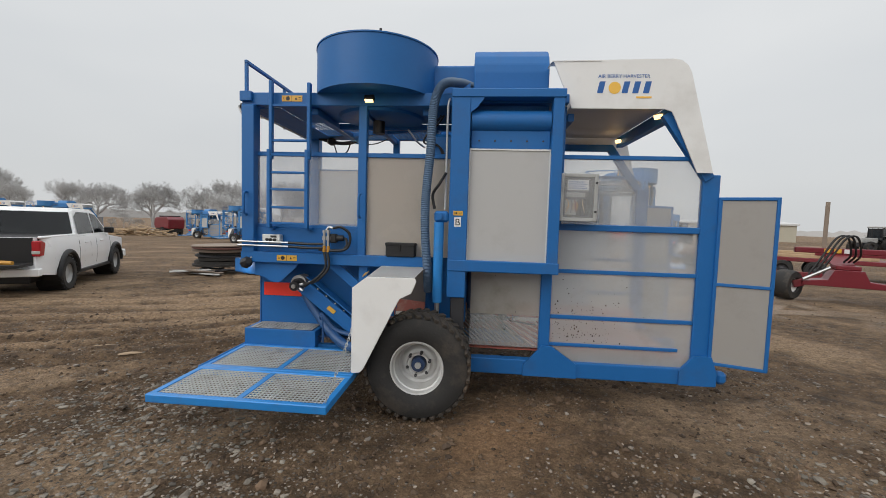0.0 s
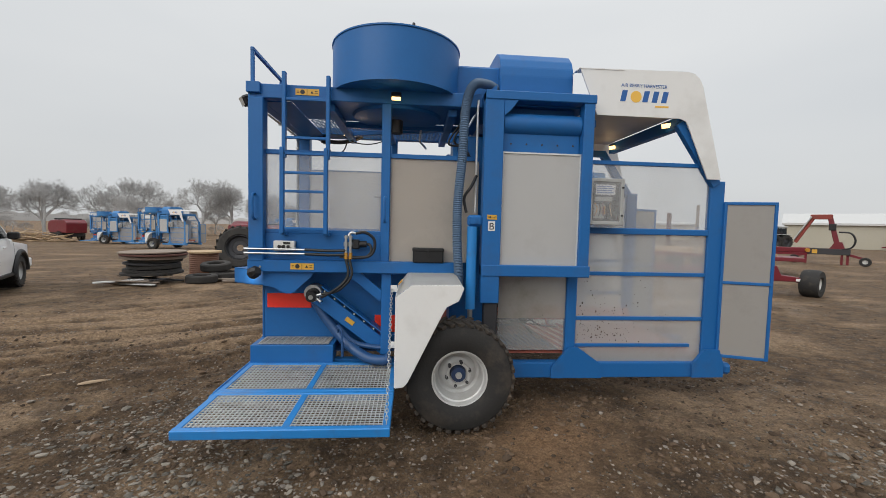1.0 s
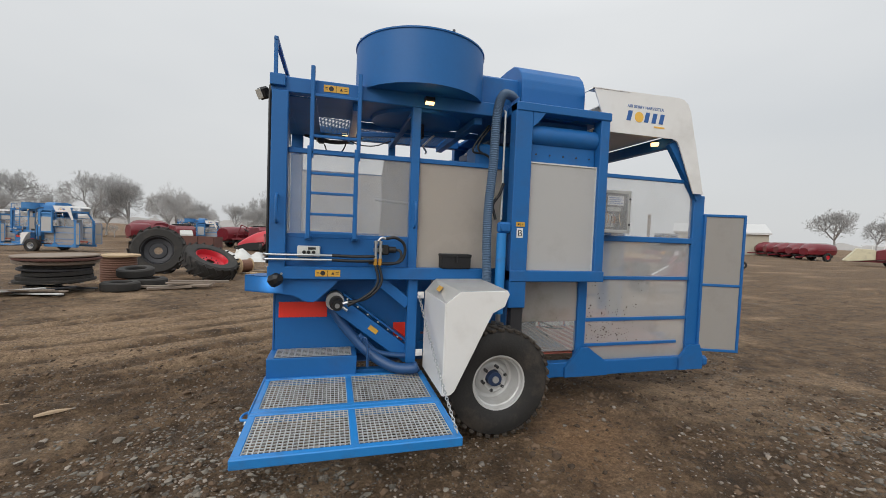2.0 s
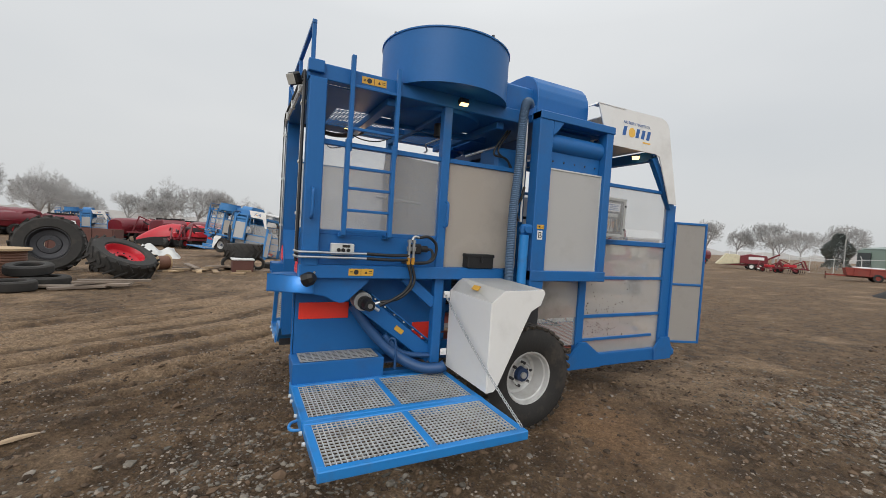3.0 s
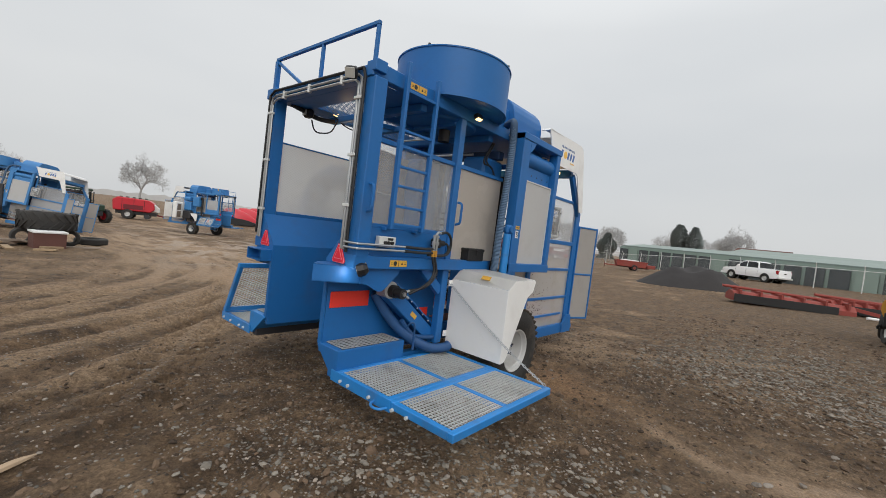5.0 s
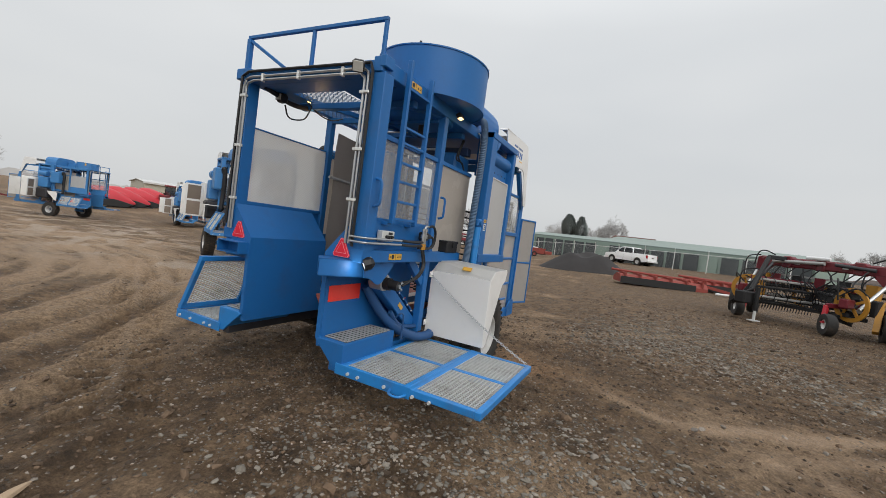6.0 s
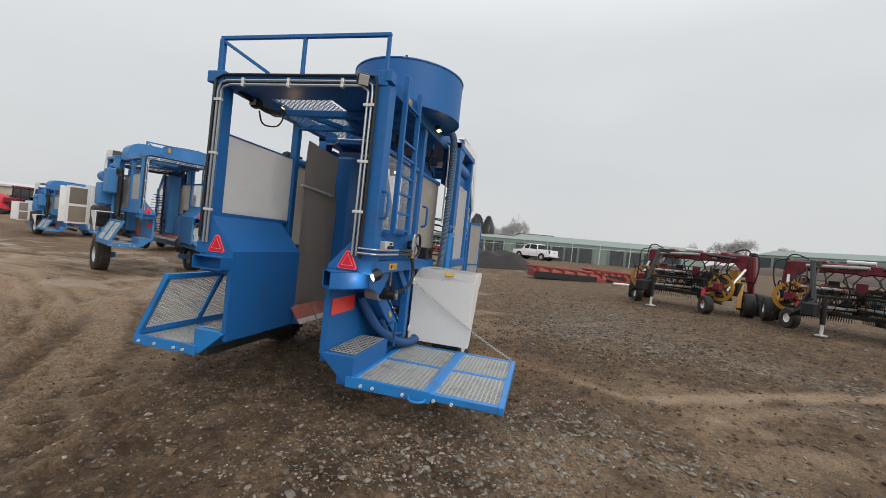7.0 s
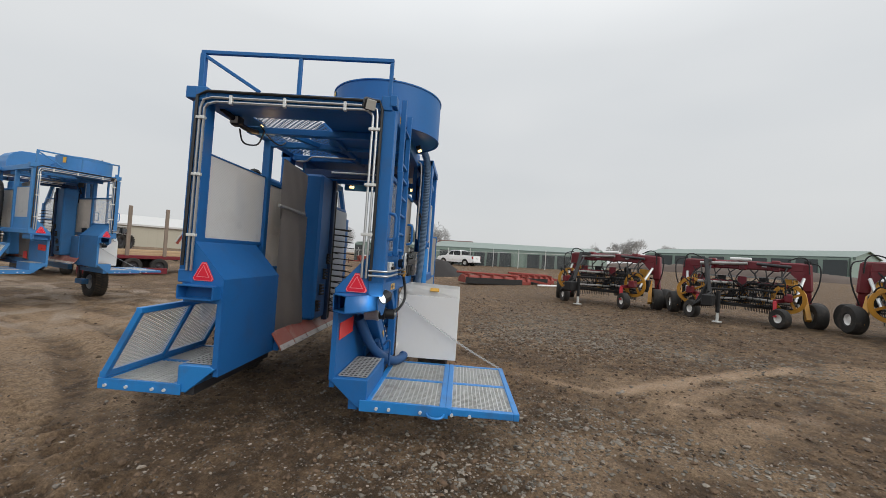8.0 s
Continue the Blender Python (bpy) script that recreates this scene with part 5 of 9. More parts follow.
    for y in (3.72, 3.62, 3.37, 3.12, 2.98):
        H("bolt", rod(bmesh.new(), (-2.314, y, 0.178), (-2.332, y, 0.178), 0.013, 8), GALV, pl)
    H("lift_eye", tube(bmesh.new(), [(-2.31, 3.32, 0.17), (-2.36, 3.30, 0.165), (-2.375, 3.25, 0.16), (-2.36, 3.20, 0.165), (-2.31, 3.18, 0.17)], 0.010), BLUE_LIGHT, pl)
    H("platform_bearer", B(-2.28, -1.0, 3.88, 3.96, 0.14, 0.235, 0.004), BLUE)
    # chain
    bm = bmesh.new()
    p0, p1 = Vector((-1.045, 3.78, 0.93)), Vector((-1.01, 2.635, 0.235))
    n = 46
    for k in range(n):
        t = (k + 0.5) / n
        c = p0.lerp(p1, t) - Vector((0, 0, 0.16 * t * (1 - t)))
        d = (p1 - p0) / n - Vector((0, 0, 0.16 * (1 - 2 * t) / n))
        f = frame_of(c - d * 0.72, c + d * 0.72) @ Matrix.Rotation(radians(90 * (k % 2)), 4, "Z")
        ln = d.length * 1.44
        pts = [f @ Vector((0.010 * math.sin(a * math.pi / 4), 0, ln / 2 - ln / 2 * math.cos(a * math.pi / 4))) for a in range(8)]
        tube(bm, pts + [pts[0]], 0.0032, 5, curve=0)
    H("chain", bm, CHROME, pl, "thin galvanised chain")

    # far platform, its outer half folded up
    fp = H("platform", B(-2.31, -0.985, 5.375, 5.425, 0.165, 0.225), BLUE_LIGHT, None, "work platform with its outer half folded up")
    H("cross_bar", B(-2.31, -0.985, 5.975, 6.025, 0.165, 0.225), BLUE_LIGHT, fp)
    for x in (-2.285, -1.64, -1.01):
        H("side_bar", B(x - 0.024, x + 0.024, 5.425, 5.975, 0.168, 0.222, 0.004), BLUE_LIGHT, fp)
    H("grating", mesh_sheet(bmesh.new(), (-2.26, 5.425, 0.212), (1.2, 0, 0), (0, 0.55, 0), 40, 14, 0.006, 0.010), GRATE, fp)
    bm = bmesh.new()
    for x in (-2.285, -1.64, -1.01):
        beam(bm, (x, 6.01, 0.235), (x, 5.735, 0.80), 0.045, 0.05)
    for a in (0.04, 1.0):
        beam(bm, (-2.31, 6.01 - 0.275 * a, 0.235 + 0.565 * a), (-0.985, 6.01 - 0.275 * a, 0.235 + 0.565 * a), 0.05, 0.05)
    H("folded_frame", bm, BLUE_LIGHT, fp)
    for xa in (-2.26, -1.62):
        H("folded_mesh", diamond_sheet(bmesh.new(), (xa, 5.99, 0.265), (0.60, 0, 0), (0, -0.25, 0.52), 9, 18, 0.0070, 0.006), GALV, fp, "expanded steel mesh")
    H("platform_skirt", B(-2.316, -2.306, 5.33, 6.03, 0.145, 0.232, 0.002), BLUE_LIGHT, fp)
    for y in (5.46, 5.56, 5.78, 5.96):
        H("bolt", rod(bmesh.new(), (-2.314, y, 0.178), (-2.332, y, 0.178), 0.013, 8), GALV, fp)
    # far bearer in a dark colour for the shade there; the near one is blue
    H("platform_bearer", B(-2.28, -1.0, 5.24, 5.32, 0.14, 0.235, 0.004), DARK_STEEL)

    # conveyor chute and its motor in the near bay
    bm = bmesh.new()
    beam(bm, (-1.765, 3.925, 0.845), (-1.10, 3.925, 0.335), 0.135, 0.11, 0.008, (0, 1, 0))
    ch = H("conveyor_chute", bm, BLUE, None, "slanting blue conveyor chute")
    bm = bmesh.new()
    beam(bm, (-1.69, 3.94, 0.915), (-1.06, 3.94, 0.432), 0.012, 0.14, 0.002, (0, 1, 0))
    H("chute_edge", bm, BLUE, ch)
    for k in range(7):
        c = Vector((-1.66 + 0.09 * k, 3.868, 0.872 - 0.069 * k))
        H("chute_bolt", rod(bmesh.new(), c, c + Vector((0, -0.008, 0)), 0.008, 6), GALV, ch)
    bm = rod(bmesh.new(), (-1.765, 3.985, 0.855), (-1.765, 3.855, 0.855), 0.078, 24)
    H("chute_head", bm, GALV_DULL, ch, "round galvanised head cover", smooth=True)
    bm = rod(bmesh.new(), (-1.755, 3.855, 0.848), (-1.755, 3.80, 0.848), 0.058, 18)
    rod(bm, (-1.752, 3.80, 0.846), (-1.748, 3.715, 0.843), 0.046, 16)
    box(bm, -1.80, -1.71, 3.80, 3.83, 0.80, 0.895, 0.008)
    mo = H("hydraulic_motor", bm, BLACK, ch, "black hydraulic motor", smooth=True)
    H("shaft_end", rod(bmesh.new(), (-1.748, 3.716, 0.843), (-1.747, 3.700, 0.843), 0.020, 12), CHROME, mo, "bright shaft end", smooth=True)
    for dx, dz in ((0.045, -0.035), (0.055, 0.02)):
        bm = rod(bmesh.new(), (-1.735, 3.75, 0.845), (-1.735 + dx * 1.6, 3.735, 0.845 + dz * 1.3), 0.014, 8)
        H("hose_fitting", bm, CHROME, mo, "bright hose fitting", smooth=True)
    f = Matrix(((0.795, 0.607, 0, -1.43), (0, 0, -1, 3.866), (-0.607, 0.795, 0, 0.597), (0, 0, 0, 1)))
    H("warning_sticker", box(bmesh.new(), -0.045, 0.045, -0.021, 0.021, 0, 0.003, 0, f), YELLOW, ch, "yellow warning sticker")
    H("suction_hose", tube(bmesh.new(), [(-1.80, 4.03, 0.80), (-1.70, 3.99, 0.64), (-1.56, 3.94, 0.48), (-1.42, 3.86, 0.36), (-1.25, 3.76, 0.285), (-1.10, 3.70, 0.285), (-1.05, 3.69, 0.31)], 0.047, 14, 0.015, 14), HOSE_BLUE, None, "fat blue hose lying on the platform", smooth=True)
    H("suction_hose", tube(bmesh.new(), [(-1.55, 3.90, 0.55), (-1.40, 3.88, 0.40), (-1.2, 3.85, 0.36), (-1.05, 3.83, 0.37)], 0.024, 10), HOSE_BLUE, None, "", True)
    bm = tube(bmesh.new(), [(-1.53, 3.84, 0.50), (-1.52, 3.80, 0.545), (-1.49, 3.78, 0.53), (-1.48, 3.78, 0.42)], 0.009, 8)
    rod(bm, (-1.48, 3.78, 0.29), (-1.48, 3.78, 0.42), 0.012, 8)
    H("drain_tap", bm, HOSE_BLUE, None, "blue hose loop on a drain tap", True)
    bm = bmesh.new()
    beam(bm, (-1.42, 3.84, 1.07), (-1.13, 3.84, 0.83), 0.05, 0.09)
    H("knee_brace", bm, BLUE)
    H("bay_post", B(-1.14, -1.05, 3.80, 3.88, 0.30, 1.06), BLUE)
    # curved deflector under the near beam
    out = [(-2.18, 0.931), (-2.10, 0.918), (-2.05, 0.893), (-2.03, 0.88), (-1.985, 0.862), (-1.945, 0.862), (-1.91, 0.88), (-1.76, 1.02), (-1.74, 1.06), (-2.18, 1.06)]
    H("deflector", plate(bmesh.new(), out, "y", 3.79, 0.008), BLUE, None, "curved blue deflector plate")

    # hydraulic pipes, valves and control box along the near beam
    for z in (1.225, 1.262):
        H("hydraulic_pipe", tube(bmesh.new(), [(-2.33, 3.86, z), (-2.32, 3.73, z), (-2.24, 3.71, z), (-1.80, 3.71, z)], 0.0095, 8), CHROME, None, "", True)
        H("hydraulic_hose", tube(bmesh.new(), [(-1.80, 3.71, z), (-1.6, 3.70, z - 0.005), (-1.44, 3.70, z)], 0.013, 8), BLACK, None, "", True)
    bm = B(-1.425, -1.33, 3.70, 3.77, 1.275, 1.36, 0.012)
    rod(bm, (-1.34, 3.735, 1.32), (-1.27, 3.735, 1.32), 0.028, 14)
    v = H("valve_block", bm, BLACK, None, "black hydraulic valve with bright fittings", True)
    for x in (-1.445, -1.405):
        bm = rod(bmesh.new(), (x, 3.70, 1.245), (x, 3.70, 1.395), 0.013, 8)
        rod(bm, (x, 3.70, 1.30), (x, 3.70, 1.335), 0.022, 6)
        rod(bm, (x, 3.70, 1.37), (x, 3.70, 1.39), 0.019, 6)
        H("pipe_fitting", bm, CHROME, v, "bright steel pipe fitting", True)
        H("brass_fitting", rod(bmesh.new(), (x, 3.70, 1.188), (x, 3.70, 1.245), 0.016, 6), YELLOW_PAINT, v, "brass fitting")
    H("pipe_elbow", tube(bmesh.new(), [(-1.425, 3.70, 1.39), (-1.40, 3.70, 1.42), (-1.36, 3.70, 1.415)], 0.012, 8), CHROME, v, "", True)
    H("hydraulic_hose", tube(bmesh.new(), [(-1.36, 3.70, 1.415), (-1.28, 3.69, 1.425), (-1.205, 3.70, 1.37), (-1.20, 3.70, 1.28), (-1.25, 3.70, 1.215), (-1.40, 3.70, 1.20)], 0.013, 8), BLACK, None, "black hydraulic hose", True)
    H("hydraulic_hose", tube(bmesh.new(), [(-1.27, 3.735, 1.32), (-1.235, 3.71, 1.31), (-1.23, 3.70, 1.25), (-1.30, 3.71, 1.20), (-1.5, 3.71, 1.205)], 0.012, 8), BLACK, None, "black hydraulic hose", True)
    for dx in (0.0, 0.03):
        H("hydraulic_hose", tube(bmesh.new(), [(-1.445 + dx, 3.70, 1.19), (-1.42 + dx, 3.68, 1.06), (-1.47 + dx, 3.67, 0.97), (-1.56 + dx, 3.69, 0.90), (-1.66, 3.735, 0.84 + dx)], 0.012, 8), BLACK, None, "black hydraulic hose", True)
    cb = H("control_box", B(-2.075, -1.895, 3.73, 3.79, 1.245, 1.335, 0.006), GALV, None, "small grey control box with switches")
    for x in (-2.02, -1.985, -1.945):
        H("switch", rod(bmesh.new(), (x, 3.71, 1.285), (x, 3.732, 1.285), 0.014, 10), BLACK, cb)
    H("box_print", B(-1.99, -1.93, 3.7275, 3.729, 1.305, 1.325, 0), INK, cb)
    bm = B(-0.86, -0.585, 3.72, 3.84, 1.165, 1.285, 0.008)
    box(bm, -0.865, -0.58, 3.715, 3.845, 1.265, 1.295, 0.006)
    tb = H("tool_box", bm, BLACK, None, "black plastic box sitting on the side beam")
    H("latch", B(-0.735, -0.715, 3.705, 3.718, 1.22, 1.28, 0.003), BLACK, tb)
    sticker(H, root, -1.93, -1.73, 1.085, 1.14, 3.739)
    sticker(H, root, -1.90, -1.70, 2.60, 2.655, 3.769)
    sticker(H, root, -0.225, -0.14, 1.565, 1.605, 3.579)
    bsign = H("letter_sign", B(-0.215, -0.155, 3.5765, 3.5795, 1.465, 1.55, 0), PAPER, None, "white square with a black letter")
    cu = bpy.data.curves.new("lettering", "FONT")
    cu.body, cu.size, cu.extrude, cu.align_x = "B", 0.085, 0.0006, "CENTER"
    tmp = bpy.data.objects.new("lettering", cu)
    me = bpy.data.meshes.new_from_object(tmp)
    bpy.data.objects.remove(tmp)
    me.transform(pose(-0.185, 3.5755, 1.478, 90, 0, 0))
    me.materials.clear()
    me.materials.append(INK)
    ob = new("lettering", me)
    ob.parent = bsign

    # ribbed hose down the near side
    H("air_hose", tube(bmesh.new(), [(-0.10, 3.97, 2.80), (-0.22, 3.82, 2.79), (-0.36, 3.69, 2.73), (-0.43, 3.63, 2.52), (-0.45, 3.62, 2.1), (-0.48, 3.62, 1.7), (-0.475, 3.63, 1.35), (-0.45, 3.66, 1.05), (-0.45, 3.74, 0.85)], 0.040, 12, 0.075, 44), HOSE_GREY, None, "long grey-blue ribbed air hose", smooth=True)
    H("conduit", tube(bmesh.new(), [(-0.30, 3.90, 2.64), (-0.30, 3.76, 2.62), (-0.31, 3.72, 2.5), (-0.31, 3.72, 1.9), (-0.31, 3.72, 1.62)], 0.010, 8), GALV, None, "", True)
    H("hydraulic_hose", tube(bmesh.new(), [(-0.31, 3.70, 1.95), (-0.36, 3.66, 1.85), (-0.42, 3.66, 1.75), (-0.40, 3.64, 1.62)], 0.013, 8), BLACK, None, "black hydraulic hose", True)

    for k in range(2):
        H("cable", tube(bmesh.new(), [(-0.36 - 0.03 * k, 3.92, 2.52), (-0.50 - 0.05 * k, 3.90, 2.30 - 0.03 * k), (-0.38 - 0.02 * k, 3.88, 2.20 + 0.02 * k), (-0.32, 3.86, 2.05 - 0.06 * k)], 0.010, 6), BLACK, None, "black cable loop", True)
    # electric cabinet on the front window
    cab = H("electric_cabinet", B(0.715, 1.012, 3.655, 3.79, 1.55, 1.955, 0.008), GREY_SHEET, None, "grey electric cabinet with a clear front")
    bm = bmesh.new()
    for x0, x1, z0, z1 in ((0.703, 0.735, 1.545, 1.96), (0.992, 1.024, 1.545, 1.96), (0.735, 0.992, 1.545, 1.577), (0.735, 0.992, 1.928, 1.96)):
        box(bm, x0, x1, 3.630, 3.655, z0, z1, 0.004)
    H("cabinet_frame", bm, GALV_DULL, cab, "grey door frame of the cabinet")
    H("cabinet_back", B(0.735, 0.992, 3.650, 3.656, 1.577, 1.928, 0), DARK_STEEL, cab)
    for bx, bz, bw, bh, mt in ((0.75, 1.60, 0.10, 0.13, GALV_DULL), (0.875, 1.60, 0.09, 0.15, BLACK), (0.76, 1.755, 0.16, 0.04, GALV_DULL), (0.80, 1.64, 0.06, 0.07, YELLOW_PAINT)):
        H("relay", B(bx, bx + bw, 3.640, 3.649, bz, bz + bh, 0.003), mt, cab)
    for k in range(5):
        H("wire", tube(bmesh.new(), [(0.76 + 0.035 * k, 3.643, 1.74), (0.78 + 0.03 * k, 3.636, 1.69), (0.76 + 0.04 * k, 3.640, 1.62)], 0.004, 5), (YELLOW_PAINT, BLACK, RED, BLACK, WOOD)[k], cab, "", True)
    H("cabinet_label", B(0.765, 0.945, 3.641, 3.6465, 1.815, 1.905, 0), PAPER, cab)
    bm = bmesh.new()
    for k in range(4):
        box(bm, 0.775, 0.93 - 0.02 * (k % 2), 3.6395, 3.641, 1.83 + k * 0.018, 1.837 + k * 0.018)
    H("label_print", bm, INK_BLUE, cab)
    pane = H("cabinet_window", B(0.735, 0.992, 3.631, 3.634, 1.577, 1.928, 0), CLEAR, cab, "clear cabinet front")
    for z in (1.88, 1.63):
        H("latch", rod(bmesh.new(), (1.008, 3.620, z), (1.008, 3.631, z), 0.010, 8), BLACK, cab)

    # lamps
    lit_lamp(H, root, (-1.03, 3.675, 2.585), (0.0, -0.45, -1), 0.045)
    lit_lamp(H, root, (1.67, 4.08, 2.565), (-0.75, -0.55, -0.4))
    lit_lamp(H, root, (1.67, 5.18, 2.555), (-0.8, -0.5, -0.4))
    lit_lamp(H, root, (-1.69, 5.15, 2.575), (0.1, -0.7, -0.6), 0.035)
    sp = H("rear_lamp", box(bmesh.new(), -0.047, 0.047, -0.047, 0.047, -0.075, 0, 0.016, frame_of((-2.405, 3.92, 2.565), (-2.50, 3.85, 2.51))), BLACK, None, "square rear work lamp, switched off")
    H("lens", box(bmesh.new(), -0.039, 0.039, -0.039, 0.039, 0.001, 0.008, 0.003, frame_of((-2.405, 3.92, 2.565), (-2.50, 3.85, 2.51))), LENS, sp)
    H("lamp_arm", rod(bmesh.new(), (-2.35, 3.945, 2.575), (-2.28, 3.95, 2.60), 0.012, 8), BLACK, sp)
    f = frame_of((-2.215, 3.715, 1.065), (-2.275, 3.765, 1.035))
    bm = spun(bmesh.new(), [(0.001, -0.03), (0.030, -0.03), (0.052, 0.0), (0.056, 0.055), (0.050, 0.06)], f, 8)
    sp = H("side_lamp", bm, BLACK, None, "black work lamp, lighting the plate beside it")
    H("lens", spun(bmesh.new(), [(0.001, 0.052), (0.048, 0.052)], f, 12), LIT_WHITE, sp, "lit white lens", True)
    H("lamp_arm", rod(bmesh.new(), (-2.20, 3.76, 1.10), (-2.215, 3.735, 1.06), 0.012, 8), BLACK, sp)
    H("lamp_bolt", rod(bmesh.new(), (-2.19, 3.735, 1.105), (-2.19, 3.742, 1.105), 0.010, 6), CHROME, sp)

    # conduit pipes round the rear arch
    for k, (off, r) in enumerate(((0.0, 0.011), (0.036, 0.011))):
        x = -2.312
        pts = [(x, 3.88 + off, 1.20), (x, 3.88 + off, 2.50), (x, 3.89 + off, 2.56 - off), (x, 3.94 + off, 2.59 - off), (x, 5.26 - off, 2.59 - off), (x, 5.33 - off, 2.57 - off), (x, 5.355 - off, 2.50), (x, 5.36 - off, 1.16)]
        H("conduit_pipe", tube(bmesh.new(), pts, r, 8, curve=0), CHROME, None, "bright conduit pipe round the rear arch", smooth=True)
    pts = [(-2.315, 3.845, 1.18), (-2.315, 3.845, 2.56), (-2.315, 3.87, 2.63), (-2.315, 5.30, 2.64), (-2.315, 5.385, 2.60), (-2.315, 5.40, 1.20)]
    H("cable", tube(bmesh.new(), pts, 0.013, 7, curve=0), BLACK, None, "black cable bundle strapped to the arch", True)
    for y, z in ((3.885, 1.55), (3.885, 1.95), (3.885, 2.40), (5.35, 1.45), (5.35, 1.95), (5.35, 2.42)):
        H("pipe_clip", B(-2.33, -2.295, y - 0.035 + (0 if y < 4 else -0.01), y + 0.06 - (0 if y < 4 else 0.03), z - 0.012, z + 0.012, 0.003), GALV)
    for y in (4.15, 4.65, 5.10):
        H("pipe_clip", B(-2.33, -2.295, y - 0.012, y + 0.012, 2.535, 2.61, 0.003), GALV)

    # inside of the tunnel
    def hanging_sheet(x0, x1, z0, z1, y, wave):
        """A rubber sheet with soft upright folds."""
        bm = bmesh.new()
        nu, nv = 18, 14
        rows = []
        for j in range(nv + 1):
            v = j / nv
            rows.append([bm.verts.new((x0 + (x1 - x0) * i / nu + 0.012 * math.sin(7 * v + 1), y + wave * (1 - 0.6 * v) * math.sin(5.5 * i / nu + 2.2 * v) + 0.004 * math.sin(17 * i / nu + 9 * v), z0 + (z1 - z0) * v - 0.05 * (i / nu) * v + 0.03 * (1 - v) * math.sin(4 * i / nu))) for i in range(nu + 1)])
        for r0, r1 in zip(rows, rows[1:]):
            for i in range(nu):
                bm.faces.new((r0[i], r0[i + 1], r1[i + 1], r1[i]))
        bmesh.ops.solidify(bm, geom=bm.faces[:], thickness=0.008)
        return bm
    H("tunnel_curtain", hanging_sheet(-1.25, -0.56, 1.70, 2.36, 5.11, 0.006), CURTAIN, None, "grey rubber curtain inside the tunnel", True)
    H("curtain_bar", rod(bmesh.new(), (-1.33, 5.09, 1.84), (-0.80, 5.02, 1.80), 0.017, 12), GALV_DULL, None, "dull steel pipe holding the curtain", True)
    H("curtain", hanging_sheet(-1.27, -0.56, 0.40, 1.84, 5.07, 0.030), CURTAIN, None, "hanging grey rubber flap", True)
    for far in (True, False):
        def T(y):
            return y if far else mirror(y)
        def TB(x0, x1, ya, yb, z0, z1, bevel=0.01):
            return B(x0, x1, min(T(ya), T(yb)), max(T(ya), T(yb)), z0, z1, bevel)
        H("tunnel_column", TB(-0.50, -0.10, 4.93, 5.25, 0.50, 2.35, 0.03), BLUE)
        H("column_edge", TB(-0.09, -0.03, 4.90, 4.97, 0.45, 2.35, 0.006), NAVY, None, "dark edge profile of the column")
        for k in range(4):
            z = 0.68 + 0.20 * k
            bm = TB(-0.47 + 0.10 * k, -0.41 + 0.10 * k, 4.912, 4.932, z - 0.07, z + 0.07, 0)
            for j in range(4):
                box(bm, -0.48 + 0.10 * k, -0.40 + 0.10 * k, min(T(4.885), T(4.914)), max(T(4.885), T(4.914)), z - 0.065 + 0.038 * j, z - 0.048 + 0.038 * j)
            H("rubber_comb", bm, BLACK, None, "black stepped rubber bracket")
        yc = T(5.03)
        sh = H("picking_shaft", rod(bmesh.new(), (0.28, yc, 0.42), (0.28, yc, 2.25), 0.045, 12), BLACK, None, "upright dark picking shaft with rods", True)
        for k in range(15):
            z = 0.52 + k * 0.085
            for a in range(5):
                an = radians(72 * a + 9 * k - 90)
                H("picking_rod", rod(bmesh.new(), (0.28, yc, z), (0.28 + 0.34 * math.cos(an), yc + 0.34 * math.sin(an), z - 0.015), 0.008, 5), BLACK, sh)
    H("tunnel_pipe", tube(bmesh.new(), [(-0.72, 5.20, 2.45), (-0.74, 5.08, 2.45), (-0.80, 4.98, 2.49), (-0.80, 4.90, 2.497), (-0.80, 4.46, 2.497)], 0.011, 8), CHROME, None, "bright pipe under the roof", True)
    H("tunnel_pipe", tube(bmesh.new(), [(-0.30, 4.90, 2.42), (-0.30, 4.25, 2.42)], 0.013, 8, curve=0), GALV, None, "bright pipe under the roof", True)
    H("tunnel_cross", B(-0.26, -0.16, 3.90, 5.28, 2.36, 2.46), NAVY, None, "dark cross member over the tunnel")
    H("hanging_hose", tube(bmesh.new(), [(-2.14, 5.28, 2.56), (-2.02, 5.26, 2.53), (-1.86, 5.24, 2.495), (-1.70, 5.22, 2.50), (-1.56, 5.20, 2.54), (-1.50, 5.18, 2.57)], 0.024, 10), BLACK, None, "black hose sagging under the roof edge", True)
    H("cable", tube(bmesh.new(), [(-1.72, 5.15, 2.555), (-1.55, 5.12, 2.47), (-1.35, 5.12, 2.47), (-1.16, 5.15, 2.55)], 0.007, 6), BLACK, None, "thin black cable under the roof", True)
    # pans added to block light, so the ground below turns darker
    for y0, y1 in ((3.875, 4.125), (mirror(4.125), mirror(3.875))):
        H("shade_pan", B(-2.27, -0.06, y0, y1, 0.312, 0.320, 0), NAVY, None, "plate added to block light under the body")
    for s in (0, 1):
        prof = [(4.115, 0.50), (4.125, 0.50), (4.245, 0.335), (4.235, 0.325)]
        edge = [(4.222, 0.368), (4.229, 0.372), (4.262, 0.325), (4.250, 0.318)]
        if s:
            prof = [(mirror(a), b) for a, b in prof]
            edge = [(mirror(a), b) for a, b in edge]
        for k in range(9):
            cp = H("catch_plate", plate(bmesh.new(), prof, "x", -1.36 + k * 0.365, 0.355), FISH_PLATE, None, "salmon plastic catch plate")
